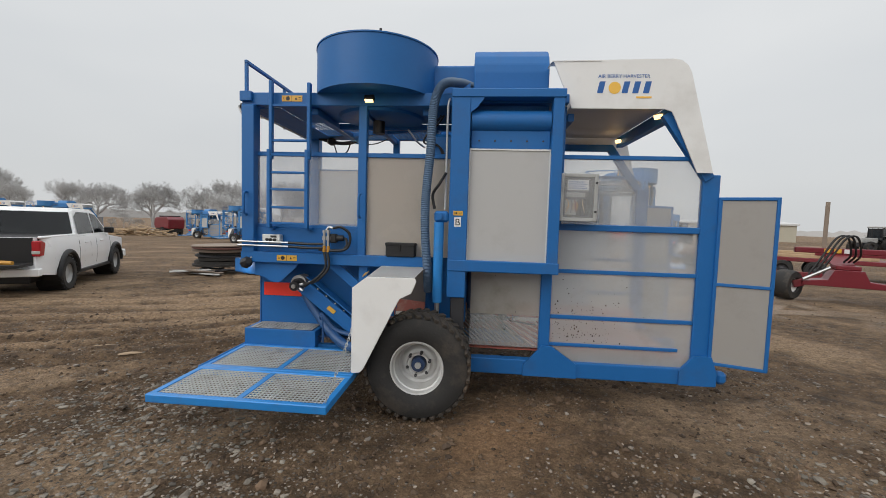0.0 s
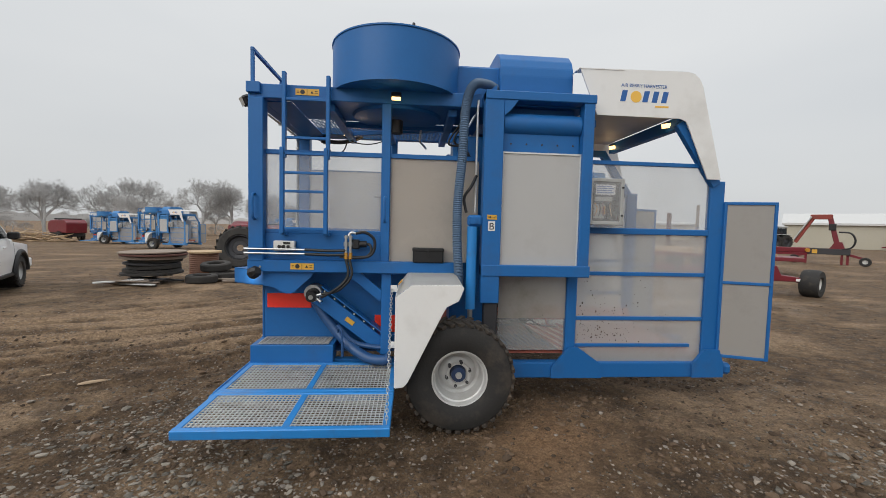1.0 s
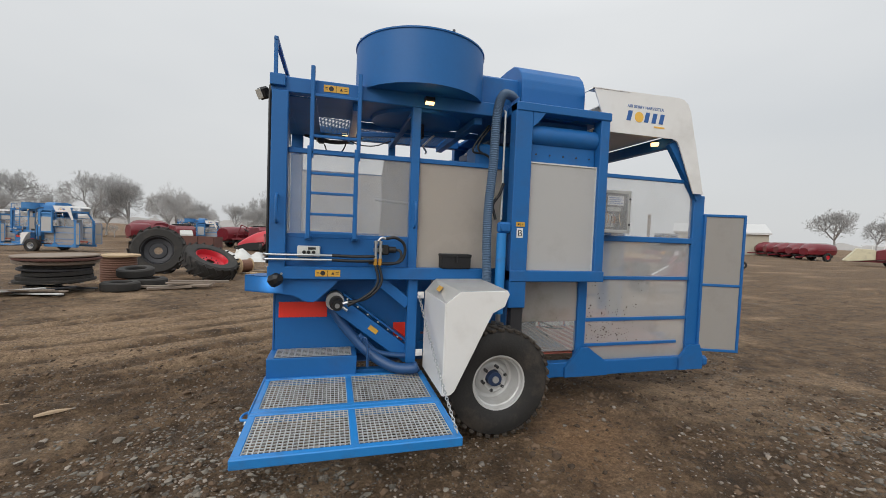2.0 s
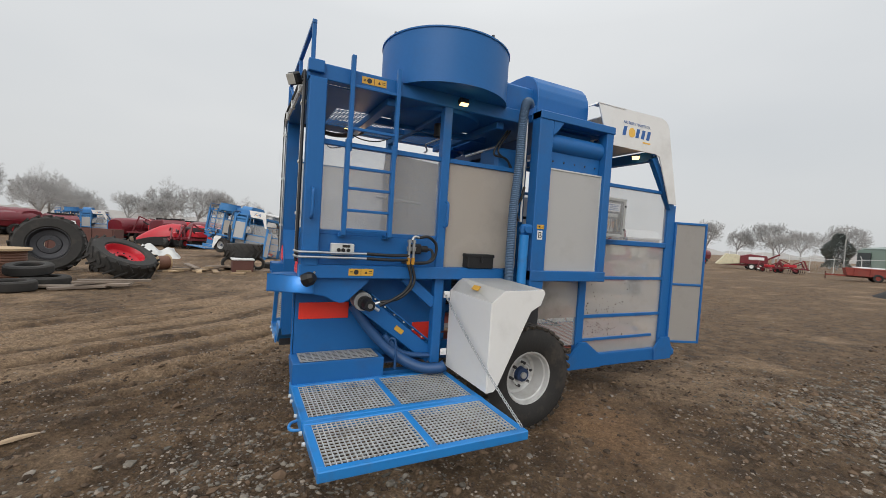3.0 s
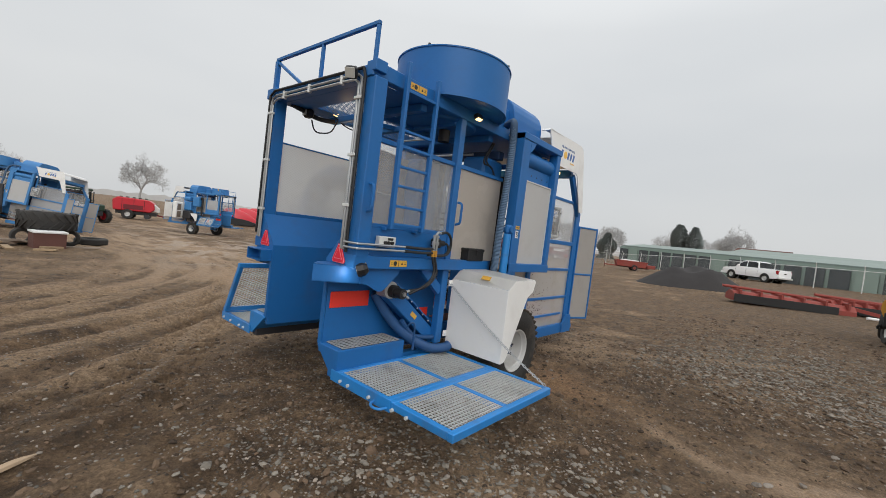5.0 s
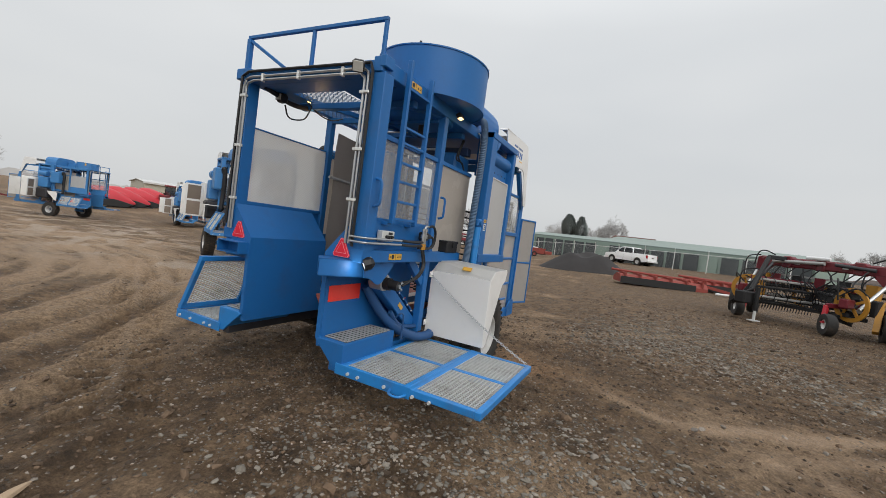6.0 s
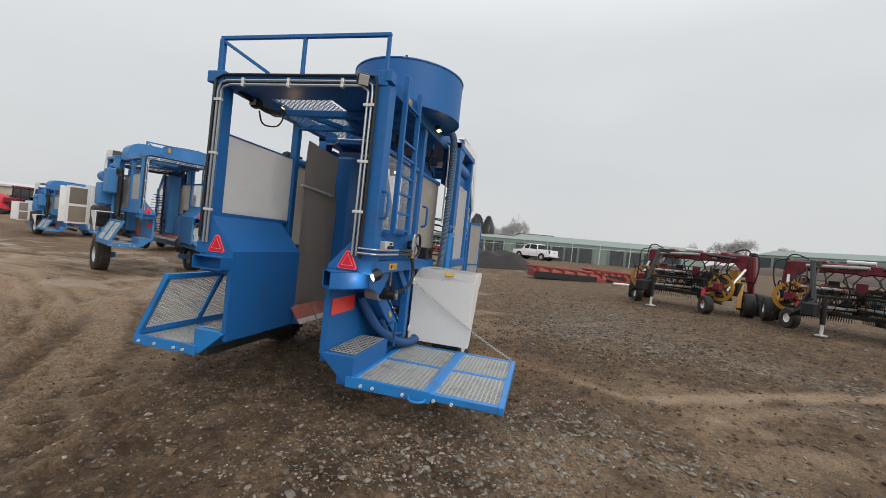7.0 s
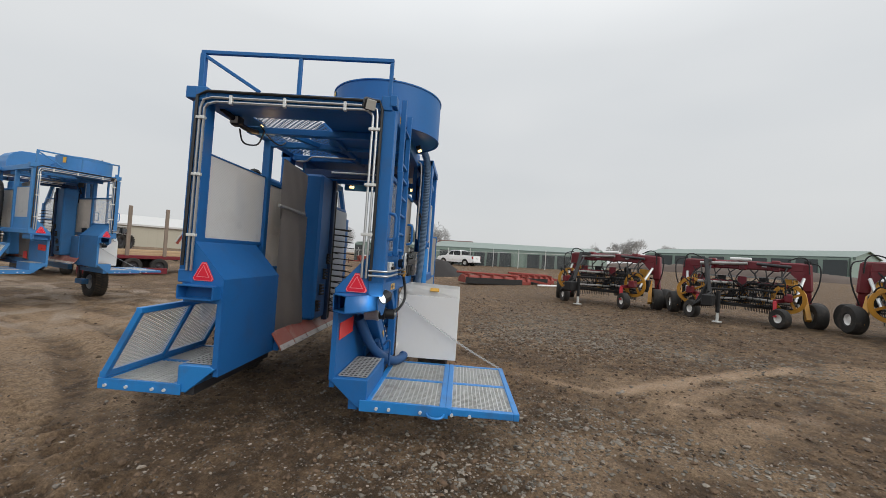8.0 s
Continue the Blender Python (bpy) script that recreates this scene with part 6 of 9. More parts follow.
            H("plate_edge", plate(bmesh.new(), edge, "x", -1.36 + k * 0.365, 0.33), BURLAP_EDGE, cp, "worn white lip")
        H("tunnel_rail", B(-1.30, 1.95, (4.06, 5.0)[s], (4.12, 5.06)[s], 0.30, 0.42, 0.004), BLUE)
    # engine side: tanks, hose and a white cabinet on the far flank
    tank = H("fuel_tank", B(-0.85, -0.30, 5.55, 5.85, 1.55, 2.25, 0.03), BLUE_OLD, None, "blue sheet-metal tank on the flank")
    H("tank_cap", rod(bmesh.new(), (-0.55, 5.70, 2.25), (-0.55, 5.70, 2.30), 0.05, 14), BLACK, tank)
    H("oil_tank", B(-0.20, 0.40, 5.58, 5.88, 1.20, 1.85, 0.03), BLUE_OLD, None, "blue sheet-metal oil tank")
    H("air_filter", rod(bmesh.new(), (-0.05, 5.70, 2.05), (0.45, 5.70, 2.05), 0.16, 20), BLUE_OLD, None, "round blue air filter", True)
    H("engine_cabinet", B(0.50, 1.35, 5.50, 5.95, 0.55, 1.75, 0.02), WHITE, None, "white engine cabinet with opened doors")
    bm = bmesh.new()
    beam(bm, (0.52, 5.96, 1.1), (0.42, 6.50, 1.1), 0.02, 1.1)
    cd = H("cabinet_door", bm, WHITE, None, "open white cabinet door with tan mesh")
    for z0, z1 in ((0.60, 1.06), (1.13, 1.60)):
        bm = bmesh.new()
        beam(bm, (0.502, 6.03, (z0 + z1) / 2), (0.435, 6.43, (z0 + z1) / 2), 0.03, z1 - z0)
        H("mesh_inset", bm, WOOD_GREY, cd)
    bm = bmesh.new()
    beam(bm, (1.37, 5.96, 1.1), (1.50, 6.50, 1.1), 0.02, 1.1)
    H("cabinet_door", bm, WHITE, None, "open white cabinet door")
    H("engine_block", B(-0.25, 0.45, 5.45, 5.95, 0.55, 1.15, 0.06), DARK_STEEL, None, "dark engine block")
    H("intake_hose", tube(bmesh.new(), [(-0.80, 5.62, 2.10), (-0.88, 5.62, 2.22), (-0.95, 5.60, 2.15), (-0.95, 5.58, 1.9), (-0.92, 5.58, 1.4), (-0.95, 5.60, 0.9)], 0.07, 12, 0.05, 14), BLACK, None, "thick black ribbed hose", True)
    H("far_guard", plate(bmesh.new(), [(-1.03, 0.93), (-0.985, 0.45), (-0.86, 0.50), (-0.63, 0.76), (-0.50, 0.84), (-0.40, 1.01), (-0.92, 1.01)], "y", mirror(3.12), 0.012), WHITE)
    H("far_guard_top", B(-0.95, -0.40, 5.45, mirror(3.12), 0.99, 1.01, 0.003), WHITE)
    H("far_inner_wall", B(0.30, 1.42, 5.16, 5.18, 0.45, 2.05, 0), INNER_BLUE, None, "pale blue inner panel")
    return root


harvester = build_harvester()


# ---- other machines and clutter in the yard ----
def local(name, bm, mat, parent, label="", smooth=False):
    return part(name, bm, mat, parent, label, smooth)


def place_harvester(x, y, turn, label):
    h = copy_thing(harvester, pose(x, y, ground_z(x, y) - 0.0, 0, 0, turn))
    tagged(h, label, "harvester", "parked berry harvesters")
    # the parked copies get paler blue: older paint, plus mist put into the colour
    for piece in h.children_recursive:
        if piece.type == "MESH" and piece.data.materials[0] in (BLUE, BLUE_LIGHT):
            piece.material_slots[0].link = "OBJECT"
            piece.material_slots[0].material = BLUE_OLD
    if y > 20:
        # far off, the picking rods inside the tunnel cannot be told apart
        for inner in h.children_recursive:
            if inner.name.split(".")[0] in ("picking_rod", "chute_bolt", "wire"):
                bpy.data.objects.remove(inner)
    return h


harvester["group"] = "parked berry harvesters"
def lift(h, rise):
    """Jack a machine up: the body rises, the wheels and their legs stay on the ground."""
    h.location.z += rise
    for child in h.children:
        if child.name.split(".")[0] in ("wheel", "axle_arm", "lift_leg"):
            child.matrix_basis = pose(0, 0, -rise) @ child.matrix_basis


lift(place_harvester(4.75, 14.25, 65, "blue berry harvester jacked up high on its wheels, engine doors open"), 0.52)
place_harvester(13.6, 31.6, 75, "blue harvester parked behind another, white doors open")
lift(place_harvester(7.8, 36.0, 118, "distant blue harvester parked across the yard, white hood"), 0.42)
leaning = place_harvester(-3.0, 29.8, -38, "blue and white harvester on uneven lifts, leaning to one side")
# the body leans, the wheels keep to the ground
upright = leaning.matrix_basis.copy()
pivot = Vector((-3.0, 29.8, ground_z(-3.0, 29.8)))
lean = Matrix.Translation(pivot) @ pose(0, 0, 0, 0, 8, 0) @ Matrix.Translation(-pivot)
leaning.matrix_basis = lean @ upright
for child in leaning.children:
    if child.name.split(".")[0] in ("wheel", "axle_arm", "lift_leg"):
        child.matrix_basis = leaning.matrix_basis.inverted() @ upright @ child.matrix_basis
place_harvester(-18.2, 57.0, 2, "blue harvester parked behind old tyres")
lift(place_harvester(-21.4, 35.6, -14, "blue harvester with white hood parked in a row"), 0.12)
place_harvester(-31.4, 44.2, -6, "blue harvester parked beside a red machine")
place_harvester(-38.0, 33.6, 20, "far blue harvester behind the pickup")
place_harvester(-42.5, 31.5, 20, "far blue harvester at the yard's edge")


def wheel_local(parent, x, y, z, r, w, side, rim, rim_r, name="wheel", lugs=0, tyre_mat=None, yaw=0.0):
    """A simple wheel whose axle runs along y, turned by yaw."""
    m = Matrix.Translation((x, y, z)) @ pose(0, 0, 0, 0, 0, yaw) @ pose(0, 0, 0, -90 * side)
    h = w / 2
    prof = [(rim_r * 0.95, -h * 0.8), (rim_r * 1.1, -h), (r * 0.9, -h), (r * 0.985, -h * 0.7), (r, 0), (r * 0.985, h * 0.7), (r * 0.9, h), (rim_r * 1.1, h), (rim_r * 0.95, h * 0.8)]
    bm = spun(bmesh.new(), prof, m, 28)
    for k in range(lugs):
        for s in (-1, 1):
            a = 2 * math.pi * (k + 0.25 * s) / lugs
            lm = m @ Matrix.Rotation(a, 4, "Z") @ Matrix.Translation((r, 0, s * h * 0.5)) @ Matrix.Rotation(radians(35 * s), 4, "X")
            box(bm, -r * 0.03, r * 0.05, -r * 0.035, r * 0.035, -h * 0.55, h * 0.55, 0, lm)
    wh = local(name, bm, tyre_mat or RUBBER, parent, "", True)
    local("rim", spun(bmesh.new(), [(rim_r, h * 0.75), (rim_r * 0.95, h * 0.7), (rim_r * 0.85, h * 0.3), (rim_r * 0.5, h * 0.25), (rim_r * 0.3, h * 0.45), (0.001, h * 0.45)], m, 24), rim, wh, "", True)
    local("rim_back", spun(bmesh.new(), [(rim_r, -h * 0.75), (rim_r * 0.8, -h * 0.2), (0.001, -h * 0.2)], m, 20), rim, wh, "", True)
    return wh


def pickup(name, label, x, y, turn, flares, tailgate_down):
    """A crew-cab pickup that faces +x; wheelbase 3.2 m."""
    t = thing(name, label, "pickup truck", (x, y, ground_z(x, y)), turn, "pickup trucks")
    W = 0.93
    def arch(cx):
        return [(cx + 0.45 * math.cos(a), 0.42 + 0.45 * math.sin(a)) for a in np.linspace(math.pi, 0, 9)]
    lower = [(-2.68, 0.55)] + [(-2.62, 0.50)] + arch(-1.60) + arch(1.60) + [(2.50, 0.45), (2.68, 0.58), (2.68, 0.80), (2.60, 0.98), (2.2, 1.06), (1.30, 1.16), (0.9, 1.22), (-0.98, 1.22), (-1.0, 1.25), (-2.66, 1.27)]
    bm = plate(bmesh.new(), lower, "y", -W, 2 * W, 0.0)
    for z in (0.62, 0.76, 0.90, 1.02, 1.12, 1.19):
        bmesh.ops.bisect_plane(bm, geom=bm.verts[:] + bm.edges[:] + bm.faces[:], plane_co=(0, 0, z), plane_no=(0, 0, 1))
    for x0 in (-2.60, -2.45, -2.25, 2.0, 2.25, 2.45, 2.60):
        bmesh.ops.bisect_plane(bm, geom=bm.verts[:] + bm.edges[:] + bm.faces[:], plane_co=(x0, 0, 0), plane_no=(1, 0, 0))

    def half_width(u, v):
        k = W - 0.13 * max(0.0, v - 0.92) ** 1.6 / 0.35 ** 0.6 - 0.10 * max(0.0, 0.80 - v) ** 2 / 0.4
        return k - 0.16 * max(0.0, (abs(u) - 2.15) / 0.53) ** 2.2
    for v in bm.verts:
        v.co.y = math.copysign(half_width(v.co.x, v.co.z), v.co.y)
    body = local("body", bm, CAR_WHITE, t, "white painted body", True)
    # black slab and rear sheet stand for the dark bed hollow; tailgate
    local("bed_well", B(-2.60, -1.05, -0.80, 0.80, 1.20, 1.277, 0), BLACK, body, "black slab standing for the dark of the open load bed")
    for s in (-1, 1):
        local("bed_rail", B(-2.66, -1.0, s * 0.84 - 0.045, s * 0.84 + 0.045, 1.24, 1.295, 0.02), CAR_WHITE, body)
    if tailgate_down:
        local("tailgate", B(-3.20, -2.69, -0.74, 0.74, 0.70, 0.76, 0.01), BLACK, t, "lowered tailgate with a dark liner")
        local("bed_opening", B(-2.69, -2.675, -0.74, 0.74, 0.70, 1.26, 0), BLACK, body)
        bm = tube(bmesh.new(), [(-3.1, -0.6, 0.79), (-2.95, -0.2, 0.80), (-3.05, 0.2, 0.79), (-2.85, 0.5, 0.80)], 0.04, 8)
        local("strap", bm, YELLOW_PAINT, t, "yellow load strap on the tailgate", True)
    else:
        local("tailgate", B(-2.72, -2.66, -0.78, 0.78, 0.60, 1.14, 0.01), CAR_WHITE, t, "closed white tailgate")
        local("tailgate_handle", B(-2.73, -2.715, -0.14, 0.14, 0.92, 1.0, 0), BLACK, t)
    # cab
    base = [(1.36, 1.16), (0.62, 1.82), (0.35, 1.88), (-0.65, 1.90), (-0.86, 1.85), (-1.02, 1.20)]
    bm = bmesh.new()
    a = [bm.verts.new((u, -W + 0.03 + 0.16 * max(0, (v - 1.1) / 0.7), v)) for u, v in base]
    b = [bm.verts.new((u, W - 0.03 - 0.16 * max(0, (v - 1.1) / 0.7), v)) for u, v in base]
    bm.faces.new(a)
    bm.faces.new(b[::-1])
    for i in range(len(a)):
        j = (i + 1) % len(a)
        bm.faces.new((a[j], a[i], b[i], b[j]))
    bmesh.ops.recalc_face_normals(bm, faces=bm.faces[:])
    bmesh.ops.bevel(bm, geom=bm.edges[:], offset=0.035, segments=3, affect="EDGES", clamp_overlap=True)
    cab = local("cab", bm, CAR_WHITE, t, "", True)
    def glass(outline, s):
        bm = bmesh.new()
        vs = [bm.verts.new((u, s * (W - 0.022 - 0.16 * (v - 1.1) / 0.7), v)) for u, v in outline]
        bm.faces.new(vs)
        bmesh.ops.solidify(bm, geom=bm.faces[:], thickness=0.008)
        local("side_window", bm, GLASS_DARK, cab, "dark tinted window")
    for s in (-1, 1):
        glass([(1.12, 1.27), (0.60, 1.74), (0.22, 1.80), (0.20, 1.27)], s)
        glass([(0.12, 1.27), (0.14, 1.80), (-0.58, 1.81), (-0.80, 1.70), (-0.88, 1.27)], s)
    bm = bmesh.new()
    vs = [bm.verts.new(p) for p in ((-0.880, -0.70, 1.80), (-0.880, 0.70, 1.80), (-1.022, 0.82, 1.27), (-1.022, -0.82, 1.27))]
    bm.faces.new(vs)
    bmesh.ops.solidify(bm, geom=bm.faces[:], thickness=0.01)
    local("rear_window", bm, GLASS_DARK, cab, "dark tinted rear window")
    bm = bmesh.new()
    vs = [bm.verts.new(p) for p in ((0.67, -0.70, 1.80), (0.67, 0.70, 1.80), (1.29, 0.82, 1.25), (1.29, -0.82, 1.25))]
    bm.faces.new(vs)
    bmesh.ops.solidify(bm, geom=bm.faces[:], thickness=0.01)
    local("windscreen", bm, GLASS_DARK, cab)
    for s in (-1, 1):
        light = plate(bmesh.new(), [(-2.70, 0.88), (-2.70, 1.20), (-2.60, 1.21), (-2.46, 1.16), (-2.50, 1.02), (-2.54, 0.88)], "y", s * 0.79 - 0.075, 0.15, 0.02)
        lens = local("tail_light", light, TAIL_RED, t, "wrap-round red tail light")
        local("reverse_light", B(-2.706, -2.58, s * 0.79 - 0.065, s * 0.79 + 0.065, 0.93, 0.99, 0.004), LENS, lens)
        local("door_mirror", B(0.80, 0.98, s * 1.0 - 0.10, s * 1.0 + 0.10, 1.25, 1.42, 0.03), CAR_WHITE if not flares else BLACK, t)
        local("sill", B(-1.1, 1.1, s * 0.90 - 0.04, s * 0.90 + 0.04, 0.34, 0.42, 0.01), BLACK, t)
        for k in (0.55, -0.5):
            local("door_handle", B(k - 0.1, k + 0.08, s * 0.925 - 0.016, s * 0.925 + 0.016, 1.04, 1.075, 0.008), CAR_WHITE, t)
        for u in (0.17, -0.93, 1.2):
            local("door_gap", tube(bmesh.new(), [(u, s * (half_width(u, v) - 0.001), v) for v in np.linspace(0.50, 1.14, 7)], 0.005, 6, curve=0), BLACK, t)
        for cx in (-1.6, 1.6):
            if flares:
                pts = [(cx + 0.49 * math.cos(q), s * 0.945, 0.42 + 0.49 * math.sin(q)) for q in np.linspace(math.pi * 1.02, -0.02 * math.pi, 12)]
                local("wheel_flare", tube(bmesh.new(), pts, 0.055, 8, curve=0), BLACK, t, "black plastic wheel flare", True)
            wheel_local(t, cx, s * 0.82, 0.40, 0.40, 0.27, s, RIM if not flares else GALV_DULL, 0.23, lugs=24)
            local("wheel_well", spun(bmesh.new(), [(0.44, -0.2), (0.44, 0.18)], Matrix.Translation((cx, s * 0.70, 0.42)) @ pose(0, 0, 0, 90), 20), BLACK, t)
    local("rear_bumper", B(-2.82, -2.66, -0.88, 0.88, 0.48, 0.64, 0.02), CAR_WHITE if flares else GALV, t)
    local("front_bumper", B(2.60, 2.76, -0.90, 0.90, 0.42, 0.66, 0.03), CAR_WHITE, t)
    local("grille", B(2.66, 2.70, -0.55, 0.55, 0.66, 0.95, 0.01), BLACK, t)
    local("number_plate", B(-2.83, -2.822, -0.16, 0.16, 0.52, 0.62, 0), PAPER, t, "plain white plate")
    local("underbody", B(-2.5, 2.4, -0.6, 0.6, 0.30, 0.55, 0.02), BLACK, t)
    return t


pickup("pickup_truck", "white crew-cab pickup, tailgate down, parked on mud", -10.95, 9.42, 119, True, True)
pickup("pickup_truck", "white pickup parked by the green storage units", 44.8, 3.4, 56, False, False)


# -- heap of junk between the trucks and the harvesters --
def disc_stack(x, y):
    t = thing("disc_stack", "stack of large dark steel and rubber discs on boards", "stack", (x, y, ground_z(x, y)))
    rnd = random.Random(4)
    z = 0.26
    for k, (h, r, mat) in enumerate(((0.07, 0.80, RUBBER_OLD), (0.09, 0.74, RUBBER_OLD), (0.11, 0.68, RUBBER_OLD), (0.06, 0.72, DARK_STEEL), (0.10, 0.69, RUBBER_OLD), (0.09, 0.84, WOOD_GREY), (0.06, 0.86, RUST), (0.045, 0.86, WOOD_GREY))):
        m = Matrix.Translation((rnd.uniform(-0.05, 0.05), rnd.uniform(-0.05, 0.05), z)) @ pose(0, 0, 0, rnd.uniform(-1.2, 1.2), rnd.uniform(-1.2, 1.2), 0)
        local("disc", spun(bmesh.new(), [(0.001, 0), (r * 0.98, 0), (r, 0.01), (r, h - 0.01), (r * 0.98, h), (0.001, h)], m, 40), mat, t)
        z += h + 0.008
    # broken boards and pale wrapping crushed beneath
    for k in range(16):
        ln, z0 = rnd.uniform(0.35, 0.9), 0.03 + 0.013 * k
        local("board", box(bmesh.new(), -ln, ln, -0.06, 0.06, -0.018, 0.018, 0.005, pose(rnd.uniform(-0.45, 0.25), rnd.uniform(-1.25, -0.1), z0, rnd.uniform(-3, 3), rnd.uniform(-4, 4), rnd.gauss(0, 24))), (WOOD_GREY, DARK_STEEL, BURLAP)[k % 3], t)


def cable_spool(x, y, lying=False, s=1.0, turn=0.0):
    t = thing("cable_spool", "wooden cable spool wound with brown cable" + (", lying on its side" if lying else ""), "spool", (x, y, ground_z(x, y)), turn, "cable spools")
    m = pose(0, 0, 0.5 * s, 90, 0, 0) @ Matrix.Translation((0, 0, -0.40 * s)) if lying else Matrix.Identity(4)
    for z in (0.0, 0.74):
        local("flange", spun(bmesh.new(), [(0.001, z * s), (0.5 * s, z * s), (0.5 * s, (z + 0.05) * s), (0.001, (z + 0.05) * s)], m, 32), WOOD, t)
    prof = [(0.36 * s, 0.05 * s)] + [((0.41 + 0.012 * (k % 2)) * s, (0.05 + 0.69 * k / 22) * s) for k in range(23)] + [(0.36 * s, 0.74 * s)]
    local("cable", spun(bmesh.new(), prof, m, 28), COPPER_WRAP, t, "wound brown cable", True)


def loose_tyre(x, y, r, w, z=0.0, tilt=0.0, turn=0.0, lugs=0, rim=None, label="old tyre lying on the mud"):
    t = thing("tyre", label, "tyre", (x, y, ground_z(x, y) + z), turn, "old tyres")
    m = pose(0, 0, 0, tilt, 0, 0)
    h, ri = w / 2, r * (0.55 if rim is None else 0.58)
    prof = [(ri, -h * 0.7), (ri * 1.08, -h * 0.95), (r * 0.9, -h), (r * 0.985, -h * 0.7), (r, 0), (r * 0.985, h * 0.7), (r * 0.9, h), (ri * 1.08, h * 0.95), (ri, h * 0.7), (ri * 1.02, 0)]
    bm = spun(bmesh.new(), prof, m, 40, closed=True)
    local("casing", bm, RUBBER_OLD, t, "", True)
    if lugs:
        for s in (-1, 1):
            bm = bmesh.new()
            for k in range(lugs):
                a = 2 * math.pi * (k + 0.25 * s) / lugs
                lm = m @ Matrix.Rotation(a, 4, "Z") @ Matrix.Translation((r * 0.985, 0, s * h * 0.5)) @ Matrix.Rotation(radians(42 * s), 4, "X")
                box(bm, -r * 0.02, r * 0.045, -r * 0.03, r * 0.03, -h * 0.68, h * 0.68, 0.004, lm)
            tagged(local("tread", bm, RUBBER_OLD, t), kind="stuff")
    if rim is not None:
        local("rim", spun(bmesh.new(), [(ri * 1.04, h * 0.75), (ri * 0.98, h * 0.8), (ri * 0.93, h * 0.55), (ri * 0.88, h * 0.1), (ri * 0.6, h * 0.0), (ri * 0.55, h * 0.12), (ri * 0.28, h * 0.12), (ri * 0.26, h * 0.0)], m, 36), rim, t, "bright red wheel rim", True)
        for k in range(8):
            a = k * math.pi / 4
            c = Vector((ri * 0.44 * math.cos(a), ri * 0.44 * math.sin(a), h * 0.12))
            local("rim_bolt", rod(bmesh.new(), m @ c, m @ (c + Vector((0, 0, 0.03))), 0.02, 6), DARK_STEEL, t)
    return t


disc_stack(-8.62, 12.91)
cable_spool(-8.15, 14.9, s=1.1)
loose_tyre(-7.25, 12.91, 0.44, 0.24, 0.12)
loose_tyre(-6.95, 13.8, 0.48, 0.26, 0.13)
loose_tyre(-7.3, 13.92, 0.46, 0.24, 0.42, tilt=6)
loose_tyre(-5.88, 15.89, 0.88, 0.50, 0.62, tilt=29, turn=57, lugs=20, rim=RED_BRIGHT, label="huge tractor tyre with a red rim, lying aslant")
loose_tyre(-8.35, 18.38, 0.92, 0.50, 0.86, tilt=80, turn=10, lugs=20, rim=DARK_STEEL, label="huge tractor tyre standing upright with a grey rim")
loose_tyre(-6.43, 18.24, 0.80, 0.5, 0.3, tilt=8, lugs=18, label="big tractor tyre lying flat")
cable_spool(-5.3, 18.6, True, 0.62, 128)
crate = thing("crate", "brown wooden crate with a white lid", "crate", (-2.6, 18.9, ground_z(-2.6, 18.9)), 6)
local("crate_body", B(-0.38, 0.38, -0.35, 0.35, 0.0, 0.48, 0.01), RUST, crate)
local("crate_lid", B(-0.41, 0.41, -0.38, 0.38, 0.48, 0.54, 0.01), PAPER, crate, "white lid")
loose_tyre(-2.55, 19.75, 0.72, 0.55, 0.83, lugs=18, label="large black tyre lying across two others")
loose_tyre(-3.12, 19.75, 0.28, 0.30, 0.28, tilt=90, turn=4, label="worn tyre standing under a larger one")
loose_tyre(-1.98, 19.75, 0.28, 0.30, 0.28, tilt=90, turn=-6, label="worn tyre standing under a larger one")
loose_tyre(-1.22, 21.03, 0.5, 0.24, 0.12)


def planks(name, x, y, n, length, spread, seed, label, mat=WOOD):
    t = thing(name, label, "wood pile", (x, y, ground_z(x, y)), 0)
    rnd = random.Random(seed)
    for k in range(n):
        ln = length * rnd.uniform(0.5, 1.1)
        ang = rnd.gauss(0, 40)
        u, v = rnd.gauss(0, spread), rnd.gauss(0, spread * 0.4)
        z = max(0.04, (1.1 - (u / spread) ** 2 * 0.25) * rnd.random() * (0.9 if n > 20 else 0.18))
        local("plank", box(bmesh.new(), -ln / 2, ln / 2, -0.09, 0.09, -0.025, 0.025, 0, pose(u, v, z, rnd.uniform(-12, 12) * (1 if n > 20 else 0.3), rnd.uniform(-14, 14) * (1 if n > 20 else 0.25), ang)), mat, t)


planks("plank_heap", -41.5, 46.0, 90, 3.2, 2.1, 3, "jumbled heap of pale broken planks")
planks("scrap_heap", -3.75, 19.25, 8, 1.4, 1.0, 8, "low scatter of scrap boards beside old tyres", WOOD_GREY)
planks("scrap_heap", -4.1, 18.1, 9, 0.8, 0.8, 15, "pale broken boards scattered on the mud", WOOD)
planks("scrap_heap", -6.09, 13.29, 5, 1.6, 0.9, 9, "low scatter of scrap boards beside old tyres", WOOD_GREY)
tarp = thing("tarpaulin", "crumpled white tarpaulin dropped on the scrap", "tarpaulin", (-7.4, 26.85, ground_z(-7.4, 26.85)), 8)
bm = bmesh.new()
bmesh.ops.create_grid(bm, x_segments=44, y_segments=26, size=0.5)
